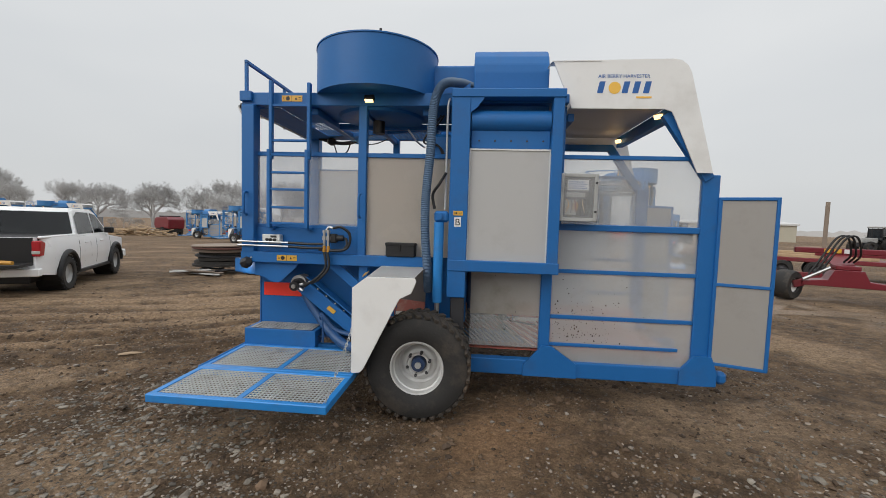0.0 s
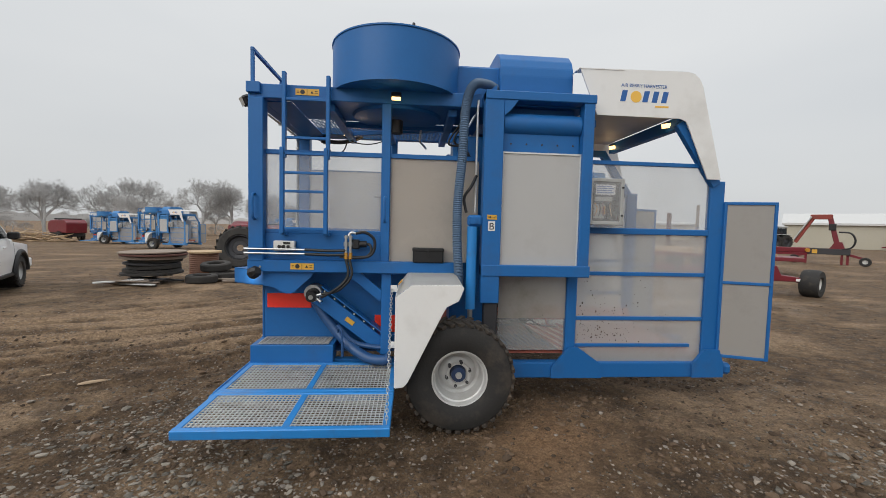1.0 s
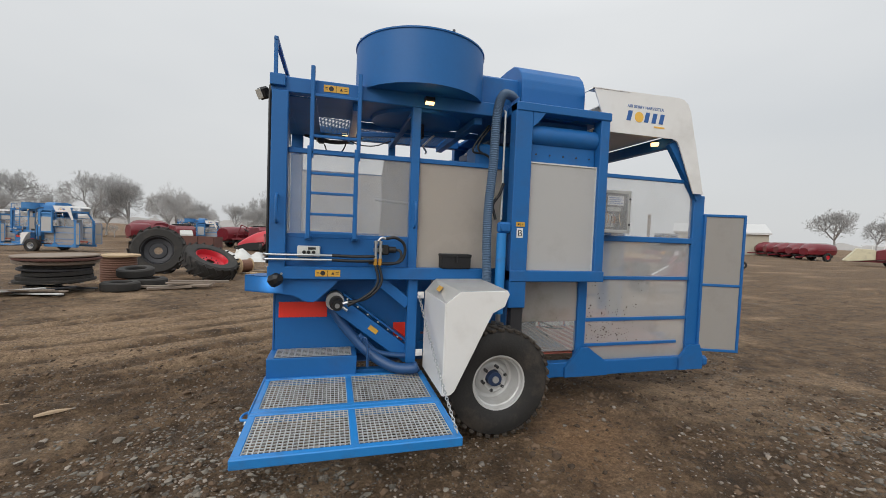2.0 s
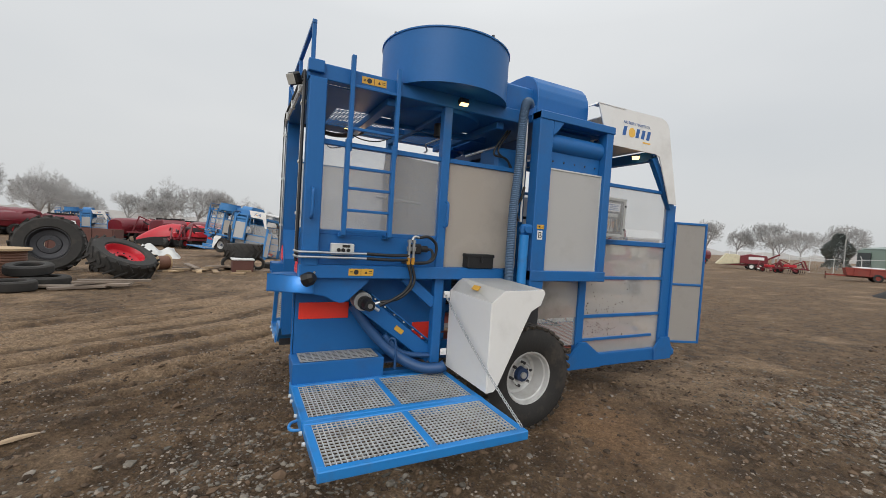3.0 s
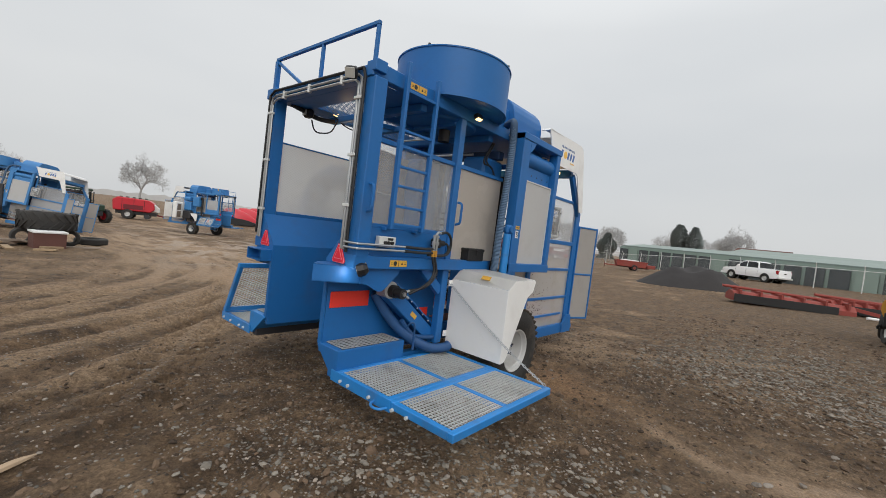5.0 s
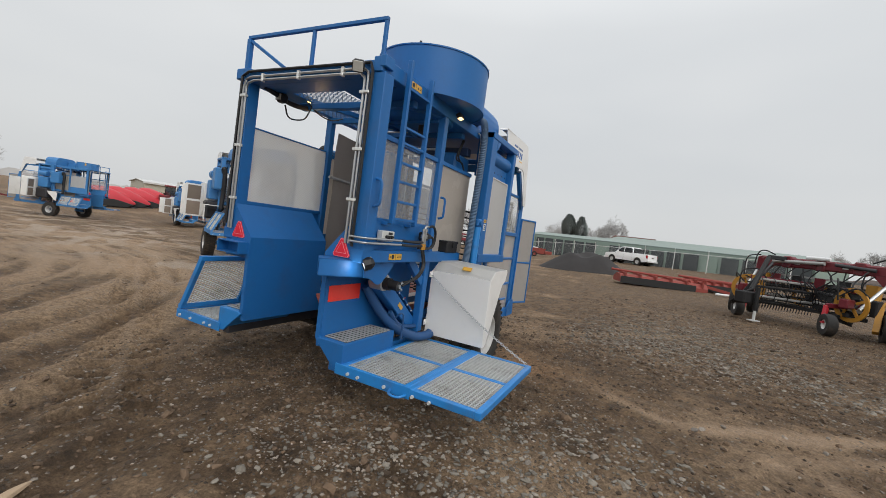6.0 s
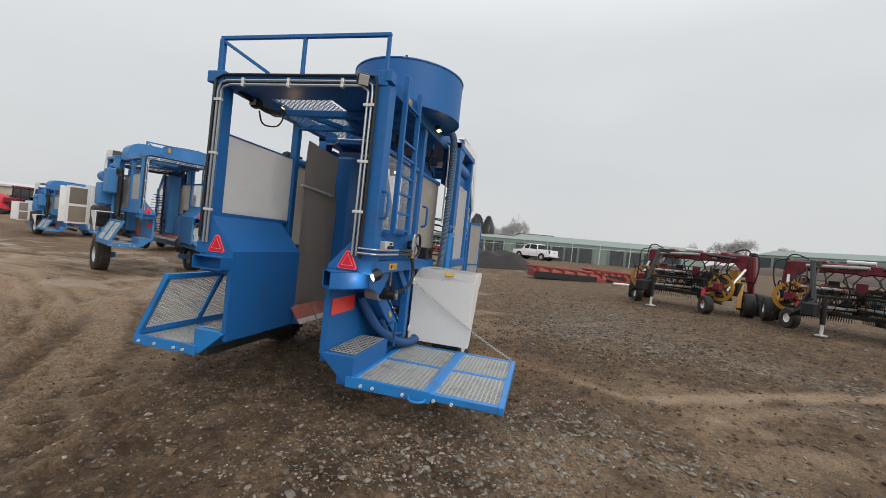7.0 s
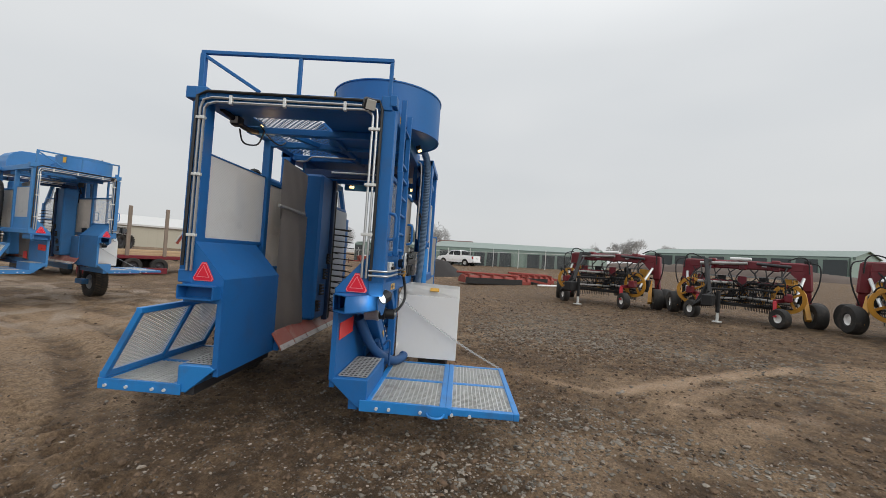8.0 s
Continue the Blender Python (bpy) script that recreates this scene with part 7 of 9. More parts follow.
for v in bm.verts:
    x, y = v.co.x * 2.3, v.co.y * 1.3
    fold = noise.noise((x * 2.5, y * 2.5, 0)) + 0.5 * noise.noise((x * 6, y * 6, 4))
    v.co = (x + 0.12 * noise.noise((x * 4, y * 4, 9)), y, max(0.02, (0.34 + 0.22 * fold) * (1 - (2 * y / 1.3) ** 4) * (1 - (2 * x / 2.3) ** 6)))
local("sheet", bm, BURLAP, tarp, "", True)
tarp.scale = (1.5, 1.5, 1.5)


def scrap_wall(x, y, w, h, turn):
    t = thing("rusty_bin", "rust-brown steel bin among the scrap", "bin", (x, y, ground_z(x, y)), turn)
    bm = bmesh.new()
    for a, b, c, d in ((-w / 2, w / 2, -0.5, -0.46), (-w / 2, w / 2, 0.46, 0.5), (-w / 2, -w / 2 + 0.04, -0.46, 0.46), (w / 2 - 0.04, w / 2, -0.46, 0.46)):
        box(bm, a, b, c, d, 0.05, h, 0.005)
    local("bin_wall", bm, RUST, t)
    local("bin_floor", B(-w / 2, w / 2, -0.5, 0.5, 0.0, 0.05, 0), RUST, t)
    for k in range(4):
        local("rib", B(-w / 2 + 0.1 + k * (w - 0.2) / 3 - 0.03, -w / 2 + 0.1 + k * (w - 0.2) / 3 + 0.03, -0.54, -0.50, 0.05, h, 0.005), RUST, t)


scrap_wall(-10.04, 28.25, 3.0, 1.4, -12)


# -- red farm machines --
def red_cart(x, y, turn, mat=RED_BRIGHT, s=1.0):
    """A grain cart: rounded red hopper on a dark frame with two wheels and a drawbar along +x."""
    t = thing("grain_cart", "red rounded hopper cart on dark wheels", "farm machine", (x, y, ground_z(x, y)), turn, "red farm machines")
    prof = [(-1.1, 1.0), (-1.25, 1.6), (-1.2, 2.1), (-0.9, 2.45), (-0.3, 2.6), (0.3, 2.6), (0.9, 2.45), (1.2, 2.1), (1.25, 1.6), (1.1, 1.0), (0.4, 0.75), (-0.4, 0.75)]
    bm = bmesh.new()
    rings = []
    for x0, k, dz in ((-2.2, 0.80, 0.25), (-1.9, 0.95, 0.06), (-0.5, 1.0, 0.0), (1.2, 1.0, 0.0), (1.9, 0.85, -0.05), (2.4, 0.55, 0.1)):
        rings.append([bm.verts.new((x0 * s, a * k * s, (0.9 + (b - 0.9) * k + dz * 0.4) * s)) for a, b in prof])
    n = len(prof)
    for a, b in zip(rings, rings[1:]):
        for i in range(n):
            bm.faces.new((a[i], a[(i + 1) % n], b[(i + 1) % n], b[i]))
    bm.faces.new(rings[0])
    bm.faces.new(rings[-1])
    local("hopper", bm, mat, t, "", True)
    local("rim_band", B(-1.6 * s, 1.5 * s, -1.28 * s, 1.28 * s, 1.55 * s, 1.66 * s, 0.02), RED, t)
    local("chassis", B(-1.9 * s, 2.0 * s, -0.75 * s, 0.75 * s, 0.6 * s, 0.85 * s, 0.02), DARK_STEEL, t)
    local("drawbar", beam(bmesh.new(), (2.0 * s, 0, 0.65 * s), (3.6 * s, 0, 0.45 * s), 0.16, 0.16), RED, t)
    for sd in (-1, 1):
        wheel_local(t, -0.3 * s, sd * 1.15 * s, 0.62 * s, 0.62 * s, 0.4 * s, sd, RED_BRIGHT, 0.33 * s, lugs=16)
    return t


def crop_header(x, y, turn):
    """A glossy red hood that slopes down to a pointed snout, on a black toothed base."""
    t = thing("crop_header", "glossy red sloping hood on a black harvesting header", "farm machine", (x, y, ground_z(x, y)), turn, "red crop headers")
    bm, rings = bmesh.new(), []
    for x0, zt, w, zb in ((-1.9, 1.75, 0.55, 1.15), (-1.6, 2.05, 0.75, 1.0), (-0.8, 2.10, 0.85, 0.95), (0.1, 1.85, 0.80, 0.85), (0.9, 1.45, 0.62, 0.70), (1.6, 1.0, 0.38, 0.52), (2.0, 0.70, 0.10, 0.50)):
        rings.append([bm.verts.new((x0, w * math.cos(a), zb + (zt - zb) * math.sin(a))) for a in np.linspace(0, math.pi, 11)])
    for a, b in zip(rings, rings[1:]):
        for i in range(10):
            bm.faces.new((a[i], a[i + 1], b[i + 1], b[i]))
        bm.faces.new((a[-1], a[0], b[0], b[-1]))
    bm.faces.new(rings[0])
    bm.faces.new(rings[-1])
    local("hood", bm, RED_BRIGHT, t, "glossy red hood", True)
    local("base", plate(bmesh.new(), [(-1.9, 0.15), (1.3, 0.10), (1.9, 0.45), (0.9, 0.75), (-0.2, 0.95), (-1.9, 1.1)], "y", -0.8, 1.6, 0.03), BLACK, t, "black header base")
    for k in range(5):
        local("snout", rod(bmesh.new(), (0.6, -0.64 + 0.32 * k, 0.35), (2.3, -0.64 + 0.32 * k, 0.15), 0.13, 10, 0.02), DARK_STEEL, t, "", True)
    local("rear_bar", B(-2.15, -1.9, -0.95, 0.95, 0.7, 1.85, 0.04), DARK_STEEL, t)
    return t


def baler(x, y, turn, paint=RED_BRIGHT):
    """A boxy baler: red panelled body, pale nose, dark running gear and a pick-up below."""
    t = thing("baler", "red panelled baler with dark running gear", "farm machine", (x, y, ground_z(x, y)), turn, "red farm machines")
    body = local("body", plate(bmesh.new(), [(-1.9, 0.95), (1.6, 0.95), (2.0, 1.3), (1.9, 2.05), (1.4, 2.35), (-1.5, 2.45), (-2.0, 2.1)], "y", -0.95, 1.9, 0.07), paint, t, "red panelled body")
    for u in (-1.1, 0.0, 1.0):
        local("panel_gap", B(u - 0.02, u + 0.02, -0.965, -0.945, 1.05, 2.3, 0), BLACK, body)
    local("side_panel", B(-0.95, 0.9, -0.975, -0.955, 1.15, 1.65, 0.0), RED, body, "dark red side panel")
    local("nose", plate(bmesh.new(), [(1.6, 1.15), (2.45, 1.0), (2.4, 1.5), (1.9, 1.95)], "y", -0.6, 1.2, 0.05), BURLAP, t, "pale nose guard")
    local("chassis", B(-1.7, 2.2, -0.7, 0.7, 0.55, 0.97, 0.03), BLACK, t)
    local("pick_up", rod(bmesh.new(), (1.3, -0.9, 0.42), (1.3, 0.9, 0.42), 0.28, 16), DARK_STEEL, t, "dark pick-up reel", True)
    local("drawbar", beam(bmesh.new(), (2.1, 0, 0.7), (3.5, 0.2, 0.45), 0.16, 0.16), RED, t)
    for k in range(5):
        local("top_rail", B(-1.4 + 0.6 * k, -1.3 + 0.6 * k, -0.7, 0.7, 2.40, 2.56, 0.01), BLACK, t)
    for sd in (-1, 1):
        wheel_local(t, -0.5, sd * 1.0, 0.55, 0.55, 0.36, sd, RIM, 0.28, lugs=16)
    return t


def tractor(x, y, turn, paint, label, rim=None):
    t = thing("tractor", label, "tractor", (x, y, ground_z(x, y)), turn)
    local("bonnet", B(0.2, 2.1, -0.38, 0.38, 1.0, 1.55, 0.08), paint, t)
    local("chassis", B(-0.9, 2.0, -0.3, 0.3, 0.6, 1.0, 0.03), DARK_STEEL, t)
    bm = bmesh.new()
    for sx in (-1.0, 0.2):
        for sy in (-0.7, 0.7):
            beam(bm, (sx, sy, 1.1), (sx * 0.92, sy * 0.9, 2.55), 0.06, 0.06)
    cab = local("cab_frame", bm, BLACK, t)
    local("cab_glass", B(-0.95, 0.18, -0.66, 0.66, 1.3, 2.5, 0.03), GLASS_DARK, cab)
    local("cab_roof", B(-1.05, 0.3, -0.75, 0.75, 2.55, 2.72, 0.05), paint, t)
    local("exhaust", rod(bmesh.new(), (0.9, 0.3, 1.5), (0.9, 0.3, 2.5), 0.04, 10), BLACK, t)
    for sd in (-1, 1):
        wheel_local(t, -0.6, sd * 0.9, 0.85, 0.85, 0.5, sd, rim or RED_BRIGHT, 0.48, lugs=18)
        wheel_local(t, 1.6, sd * 0.8, 0.58, 0.58, 0.38, sd, rim or RED_BRIGHT, 0.32, lugs=16)
        local("mudguard", B(-1.3, 0.1, sd * 0.9 - 0.25, sd * 0.9 + 0.25, 1.72, 1.78, 0.02), paint, t)
    return t


GREEN_PAINT = material("green_tractor_paint", (0.02, 0.05, 0.03), 0.45, vary=0.15, dirt=MUD, dirt_amount=0.35)
for x, y, a in ((-20.02, 57.31, 130), (-13.07, 54.94, 50), (-23.8, 58.1, 40), (-4.87, 59.68, 130)):
    red_cart(x, y, a, RED, s=0.95)
for x, y, a, paint in ((-39.6, 48.8, 152, RED), (-10.55, 57.31, 25, RED_BRIGHT), (-7.05, 51.8, -35, RED_BRIGHT), (-18.44, 52.58, -60, RED)):
    baler(x, y, a, paint)
crop_header(-4.6, 42.6, 150)
crop_header(-6.4, 43.4, 110)
crop_header(-9.0, 44.2, 165)
baler(-8.9, 46.5, 115, RED)
baler(8.4, 60.0, -20)
for k in range(4):
    crop_header(17.2 + 1.55 * k, 52.0 + 0.2 * k, -28)
tractor(23.4, 52.6, 215, RED, "dark red tractor parked beside crop headers", DARK_STEEL)
tractor(25.4, 54.0, 212, DARK_STEEL, "dark tractor parked in a row of machines", DARK_STEEL)
for k in range(5):
    red_cart(62.0 - 1.9 * k, 46.0 - 2.7 * k, 140 + 8 * k, RED, s=0.8)
tractor(1.7, 46.0, -60, GREEN_PAINT, "dark green tractor with red wheels behind a harvester")
tractor(-8.97, 56.52, 10, BLACK, "dark tractor parked among red machines")
tractor(40.4, 44.8, 190, GALV_DULL, "tractor with a glazed cab behind red implements", DARK_STEEL)
tractor(42.5, 45.5, 185, GALV_DULL, "tractor with a glazed cab behind red implements", DARK_STEEL)


# -- red implement and post trailer to the east --
def implement(x, y, turn):
    """A low red carrier on two fat tyres, its axle along x, with a folded boom behind it."""
    t = thing("folding_implement", "dark red folding implement on fat tyres, black hoses", "farm implement", (x, y, ground_z(x, y)), turn)
    bm = bmesh.new()
    plate(bm, [(-0.95, 0.46), (0.95, 0.46), (0.95, 0.58), (0.42, 0.64), (0.30, 0.92), (-0.30, 0.92), (-0.42, 0.64), (-0.95, 0.58)], "y", -0.28, 0.56, 0.012)
    local("carrier", bm, RED, t, "dark red welded carrier")
    local("turntable", B(-0.26, 0.26, -0.20, 0.30, 0.92, 1.04, 0.02), RED, t)
    for sd in (-1, 1):
        local("axle_arm", beam(bmesh.new(), (sd * 0.9, -0.1, 0.52), (sd * 1.12, -0.1, 0.45), 0.14, 0.20, 0.01), RED, t)
        wheel_local(t, sd * 1.26, -0.1, 0.42, 0.42, 0.44, 1, WHITE, 0.20, yaw=-128)
    local("boom", B(-0.95, 1.50, 0.72, 0.90, 1.32, 1.48, 0.02), RED, t, "long dark red box boom")
    local("boom_rail", B(-0.5, 1.4, 0.66, 0.72, 1.25, 1.32, 0.0), RED, t)
    local("boom_post", plate(bmesh.new(), [(0.10, 1.04), (0.60, 1.04), (0.86, 1.32), (0.72, 1.32)], "x", -0.28, 0.5, 0.01), RED, t)
    local("boom_lamp", rod(bmesh.new(), (1.42, 0.66, 1.40), (1.42, 0.72, 1.40), 0.06, 12), YELLOW_PAINT, t, "round amber boom lamp")
    for k, dx in enumerate((0.0, 0.10, 0.20)):
        local("hose", tube(bmesh.new(), [(-0.85 + dx, -0.3, 0.75), (-0.60 + dx, -0.3, 1.25), (-0.32 + dx, -0.25, 1.78), (-0.08 + dx, -0.2, 1.80), (0.05 + dx, -0.05, 1.35), (0.0 + dx, 0.2, 1.12)], 0.026, 8), BLACK, t, "black hydraulic hose", True)
    local("ram", rod(bmesh.new(), (-0.4, -0.30, 0.98), (-0.95, -0.32, 0.62), 0.045, 12), CHROME, t, "", True)
    for k in range(3):
        local("sticker", B(-0.30 + 0.22 * k, -0.14 + 0.22 * k, 0.705, 0.718, 1.34, 1.46, 0), YELLOW if k != 2 else PAPER, t)
    local("reflector_plate", B(0.78, 0.90, -0.292, -0.284, 0.48, 0.56, 0), PAPER, t)
    return t


def boom_end(x, y, turn):
    """A tall folded arm over a low dark frame on two small wheels."""
    t = thing("folded_boom", "tall folded dark red boom over a low frame", "farm implement", (x, y, ground_z(x, y)), turn)
    local("front_arm", beam(bmesh.new(), (-1.25, 0, 1.30), (-0.42, 0, 2.95), 0.16, 0.18), RED_FADED, t, "faded red folding arm")
    local("arm_ram", rod(bmesh.new(), (-1.32, -0.15, 1.45), (-0.52, -0.15, 2.95), 0.05, 10), CHROME, t, "", True)
    local("top_link", B(-0.60, 0.42, -0.14, 0.14, 2.78, 3.08, 0.03), RED_FADED, t)
    local("rear_arm", beam(bmesh.new(), (0.30, 0, 2.92), (0.75, 0, 1.05), 0.26, 0.24, 0.03), RED, t, "dark red rear arm")
    local("arm_box", B(0.28, 0.62, -0.22, -0.12, 2.1, 2.5, 0.02), BLACK, t)
    local("foot", plate(bmesh.new(), [(0.25, 0.75), (1.15, 0.75), (0.92, 1.40), (0.60, 1.40)], "y", -0.2, 0.4), RED, t)
    local("hoop", tube(bmesh.new(), [(0.75, -0.2, 2.0), (1.25, -0.2, 1.95), (1.48, -0.2, 1.55), (1.35, -0.2, 1.1), (0.95, -0.2, 0.95)], 0.05, 8), BLACK, t, "", True)
    local("low_frame", B(-0.75, 1.30, -0.22, 0.22, 0.62, 0.98, 0.02), DARK_STEEL, t)
    local("sign", B(-0.40, -0.15, -0.235, -0.222, 0.66, 0.90, 0), YELLOW, t, "yellow plate")
    for sd, xx in ((-1, -1.25), (1, 1.95)):
        local("outrigger", beam(bmesh.new(), (0.3 + sd * 0.7, 0, 0.72), (xx, 0, 0.42), 0.12, 0.14), RED, t)
        wheel_local(t, xx, -0.05, 0.27, 0.27, 0.22, -1, RIM, 0.13)
    for xx in (-0.7, 0.95, 1.2):
        local("stand", B(xx - 0.06, xx + 0.06, -0.06, 0.06, 0.02, 0.64, 0.01), RED, t)
    return t


implement(10.05, 11.90, -23.7)
boom_end(24.6, 23.4, -53)
tr = thing("post_trailer", "rusty trailer with upright posts and sawn timber", "trailer", (14.3, 19.4, ground_z(14.3, 19.4)), -35)
local("bed", B(-3.0, 3.4, -1.0, 1.0, 0.75, 0.92, 0.02), RED, tr, "dark red trailer bed")
for x in (-0.75, 0.80):
    local("stake", B(x - 0.07, x + 0.07, -1.02, -0.88, 0.9, 3.3, 0.01), WOOD_GREY, tr, "brown upright stake")
for k in range(7):
    local("timber", B(-2.7 + 0.1 * k, 2.2 + 0.15 * (k % 3), -0.8 + 0.22 * k, -0.62 + 0.22 * k, 0.925, 1.05 + 0.06 * (k % 3), 0.005), WOOD, tr)
for x in (-1.6, -0.5, 0.6):
    for s in (-1, 1):
        wheel_local(tr, x, s * 0.9, 0.40, 0.40, 0.28, s, DARK_STEEL, 0.22)
for k in range(3):
    local("low_blade", B(-2.6 + 1.2 * k, -1.6 + 1.2 * k, -1.5, -1.3, 0.05, 0.35, 0.01), RED, tr)
tr = thing("post_trailer", "trailer with an old tyre and yellow lid behind a harvester", "trailer", (12.5, 22.0, ground_z(12.5, 22.0)), 30)
local("bed", B(-2.0, 2.0, -0.9, 0.9, 0.8, 0.95, 0.02), RUST, tr)
local("stake", B(0.8, 0.98, -0.7, -0.52, 0.9, 3.1, 0.01), RUST, tr)
local("load", B(-1.6, 0.6, -0.7, 0.7, 0.95, 1.25, 0.05), WOOD_GREY, tr)
local("yellow_lid", B(1.0, 1.9, -0.5, 0.5, 0.95, 1.2, 0.05), YELLOW_PAINT, tr)
for x in (-1.2, 1.0):
    for s in (-1, 1):
        wheel_local(tr, x, s * 0.8, 0.4, 0.4, 0.28, s, DARK_STEEL, 0.2)


def mower_bar(name, x, y, turn, ln, label):
    t = thing(name, label, "farm implement", (x, y, ground_z(x, y)), turn, "faded red implements")
    local("deck", plate(bmesh.new(), [(-0.6, 0.05), (0.6, 0.05), (0.6, 0.30), (0.2, 0.48), (-0.4, 0.45), (-0.6, 0.25)], "x", -ln / 2, ln, 0.01), RED_FADED, t)
    for k in range(6):
        local("rib", B(-ln / 2 + 0.2 + k * (ln - 0.5) / 5, -ln / 2 + 0.28 + k * (ln - 0.5) / 5, -0.62, 0.5, 0.28, 0.56, 0.01), RED_FADED, t)
    local("shaft", rod(bmesh.new(), (-ln / 2 - 0.3, 0.1, 0.62), (ln / 2, 0.1, 0.55), 0.06, 10), RED_FADED, t, "", True)
    local("hitch", beam(bmesh.new(), (ln / 2 - 0.2, -0.3, 0.4), (ln / 2 + 1.3, -0.7, 0.15), 0.12, 0.14), RED_FADED, t)
    local("skirt", B(-ln / 2, ln / 2 - 0.6, -0.66, -0.63, 0.02, 0.36, 0), BLACK, t)


mower_bar("mower_deck", 18.8, 1.0, -70, 4.2, "faded red mower deck lying on the ground")
mower_bar("mower_deck", 20.3, -1.4, -60, 2.8, "faded red mower frame lying on gravel")
local("pipe", rod(bmesh.new(), (-1.5, 0, 0.06), (1.5, 0, 0.06), 0.05, 10), PAPER, thing("pipe_length", "pale pipe lying by the mower", "pipe", (18.2, -2.6, ground_z(18.2, -2.6)), -60))


def tool_frame(x, y, turn, s=1.0):
    """A folded cultivator: toolbars along x, upright wings, shanks below, two wheels."""
    t = thing("cultivator", "dark red folded cultivator with black shanks", "farm implement", (x, y, ground_z(x, y)), turn, "folded cultivators")
    rnd = random.Random(int(x * 7 + y))
    for y0, z0 in ((-0.7, 0.8), (0.0, 0.85), (0.7, 0.8)):
        local("toolbar", B(-2.2 * s, 2.2 * s, (y0 - 0.06) * s, (y0 + 0.06) * s, (z0 - 0.06) * s, (z0 + 0.06) * s, 0.01), RED, t)
    for x0 in (-1.6, 0.0, 1.6):
        local("cross_beam", B((x0 - 0.05) * s, (x0 + 0.05) * s, -0.7 * s, 0.7 * s, 0.9 * s, 1.0 * s, 0.01), RED, t)
    for sd in (-1, 1):
        wing = local("wing", beam(bmesh.new(), (sd * 1.9 * s, -0.5 * s, 0.9 * s), (sd * 1.5 * s, -0.4 * s, 2.1 * s), 0.12, 0.12), RED, t, "folded dark red wing")
        local("wing_bar", beam(bmesh.new(), (sd * 1.9 * s, 0.6 * s, 0.9 * s), (sd * 1.4 * s, 0.5 * s, 1.9 * s), 0.10, 0.10), RED, wing)
        local("wing_top", beam(bmesh.new(), (sd * 1.5 * s, -0.4 * s, 2.1 * s), (sd * 0.2 * s, -0.3 * s, 1.5 * s), 0.10, 0.10), RED, wing)
        local("ram", rod(bmesh.new(), (sd * 0.3 * s, 0, 1.0 * s), (sd * 1.4 * s, 0, 1.7 * s), 0.06 * s, 8), BLACK, t)
        wheel_local(t, sd * 1.0 * s, 0.9 * s, 0.42 * s, 0.42 * s, 0.3 * s, 1, RED_BRIGHT, 0.22 * s)
    for k in range(9):
        x0 = (-2.0 + 0.5 * k) * s
        y0 = (-0.7, 0.0, 0.7)[k % 3] * s
        local("shank", tube(bmesh.new(), [(x0, y0, 0.8 * s), (x0, y0 - 0.18 * s, 0.55 * s), (x0, y0 - 0.05 * s, 0.25 * s), (x0, y0 + 0.12 * s, 0.0)], 0.035 * s, 6, curve=3), BLACK, t)
    local("seed_box", B(-0.9 * s, 0.7 * s, -0.35 * s, 0.35 * s, 1.0 * s, 1.45 * s, 0.05), RED_BRIGHT, t, "bright red seed box")
    local("drawbar", beam(bmesh.new(), (0, -0.7 * s, 0.7 * s), (0, -2.4 * s, 0.4 * s), 0.14, 0.14), RED, t)
    return t


def root_harvester(x, y, turn):
    """A large trailed machine: red body, cream side chute that slants up, twin white-rimmed wheels."""
    t = thing("trailed_harvester", "large red trailed harvester with a cream slanting chute", "farm machine", (x, y, ground_z(x, y)), turn, "red farm machines")
    local("body", plate(bmesh.new(), [(-1.2, 1.0), (2.6, 1.0), (2.8, 1.6), (2.6, 2.5), (0.2, 2.7), (-1.2, 2.3)], "y", -1.1, 2.2, 0.05), RED, t, "dark red sheet body")
    local("side_panel", B(0.0, 2.2, -1.13, -1.105, 1.75, 2.25, 0.0), PAPER, t, "pale lettered side panel")
    local("chute", plate(bmesh.new(), [(-4.6, 0.7), (-4.2, 0.6), (-1.0, 1.0), (-1.0, 2.2), (-1.5, 2.5), (-3.2, 2.6), (-3.8, 1.7)], "y", -0.9, 1.6, 0.03), CREAM_PANEL, t, "cream slanting chute")
    local("chassis", B(-4.0, 3.0, -0.6, 0.6, 0.6, 0.95, 0.02), RED, t)
    for dx in (0.5, 1.6):
        for sd in (-1, 1):
            wheel_local(t, dx, sd * 1.0, 0.55, 0.55, 0.4, sd, WHITE, 0.34)
    for k in range(5):
        local("rail", beam(bmesh.new(), (-2.8 + k * 1.2, -0.9, 2.5), (-2.8 + k * 1.2, -0.9, 3.1), 0.06, 0.06), PAPER, t)
    local("top_rail", beam(bmesh.new(), (-2.9, -0.9, 3.1), (2.1, -0.9, 3.1), 0.08, 0.08), PAPER, t)
    local("elevator", beam(bmesh.new(), (2.4, 0.3, 1.6), (4.6, 0.3, 2.9), 0.5, 0.25), RED, t)
    return t


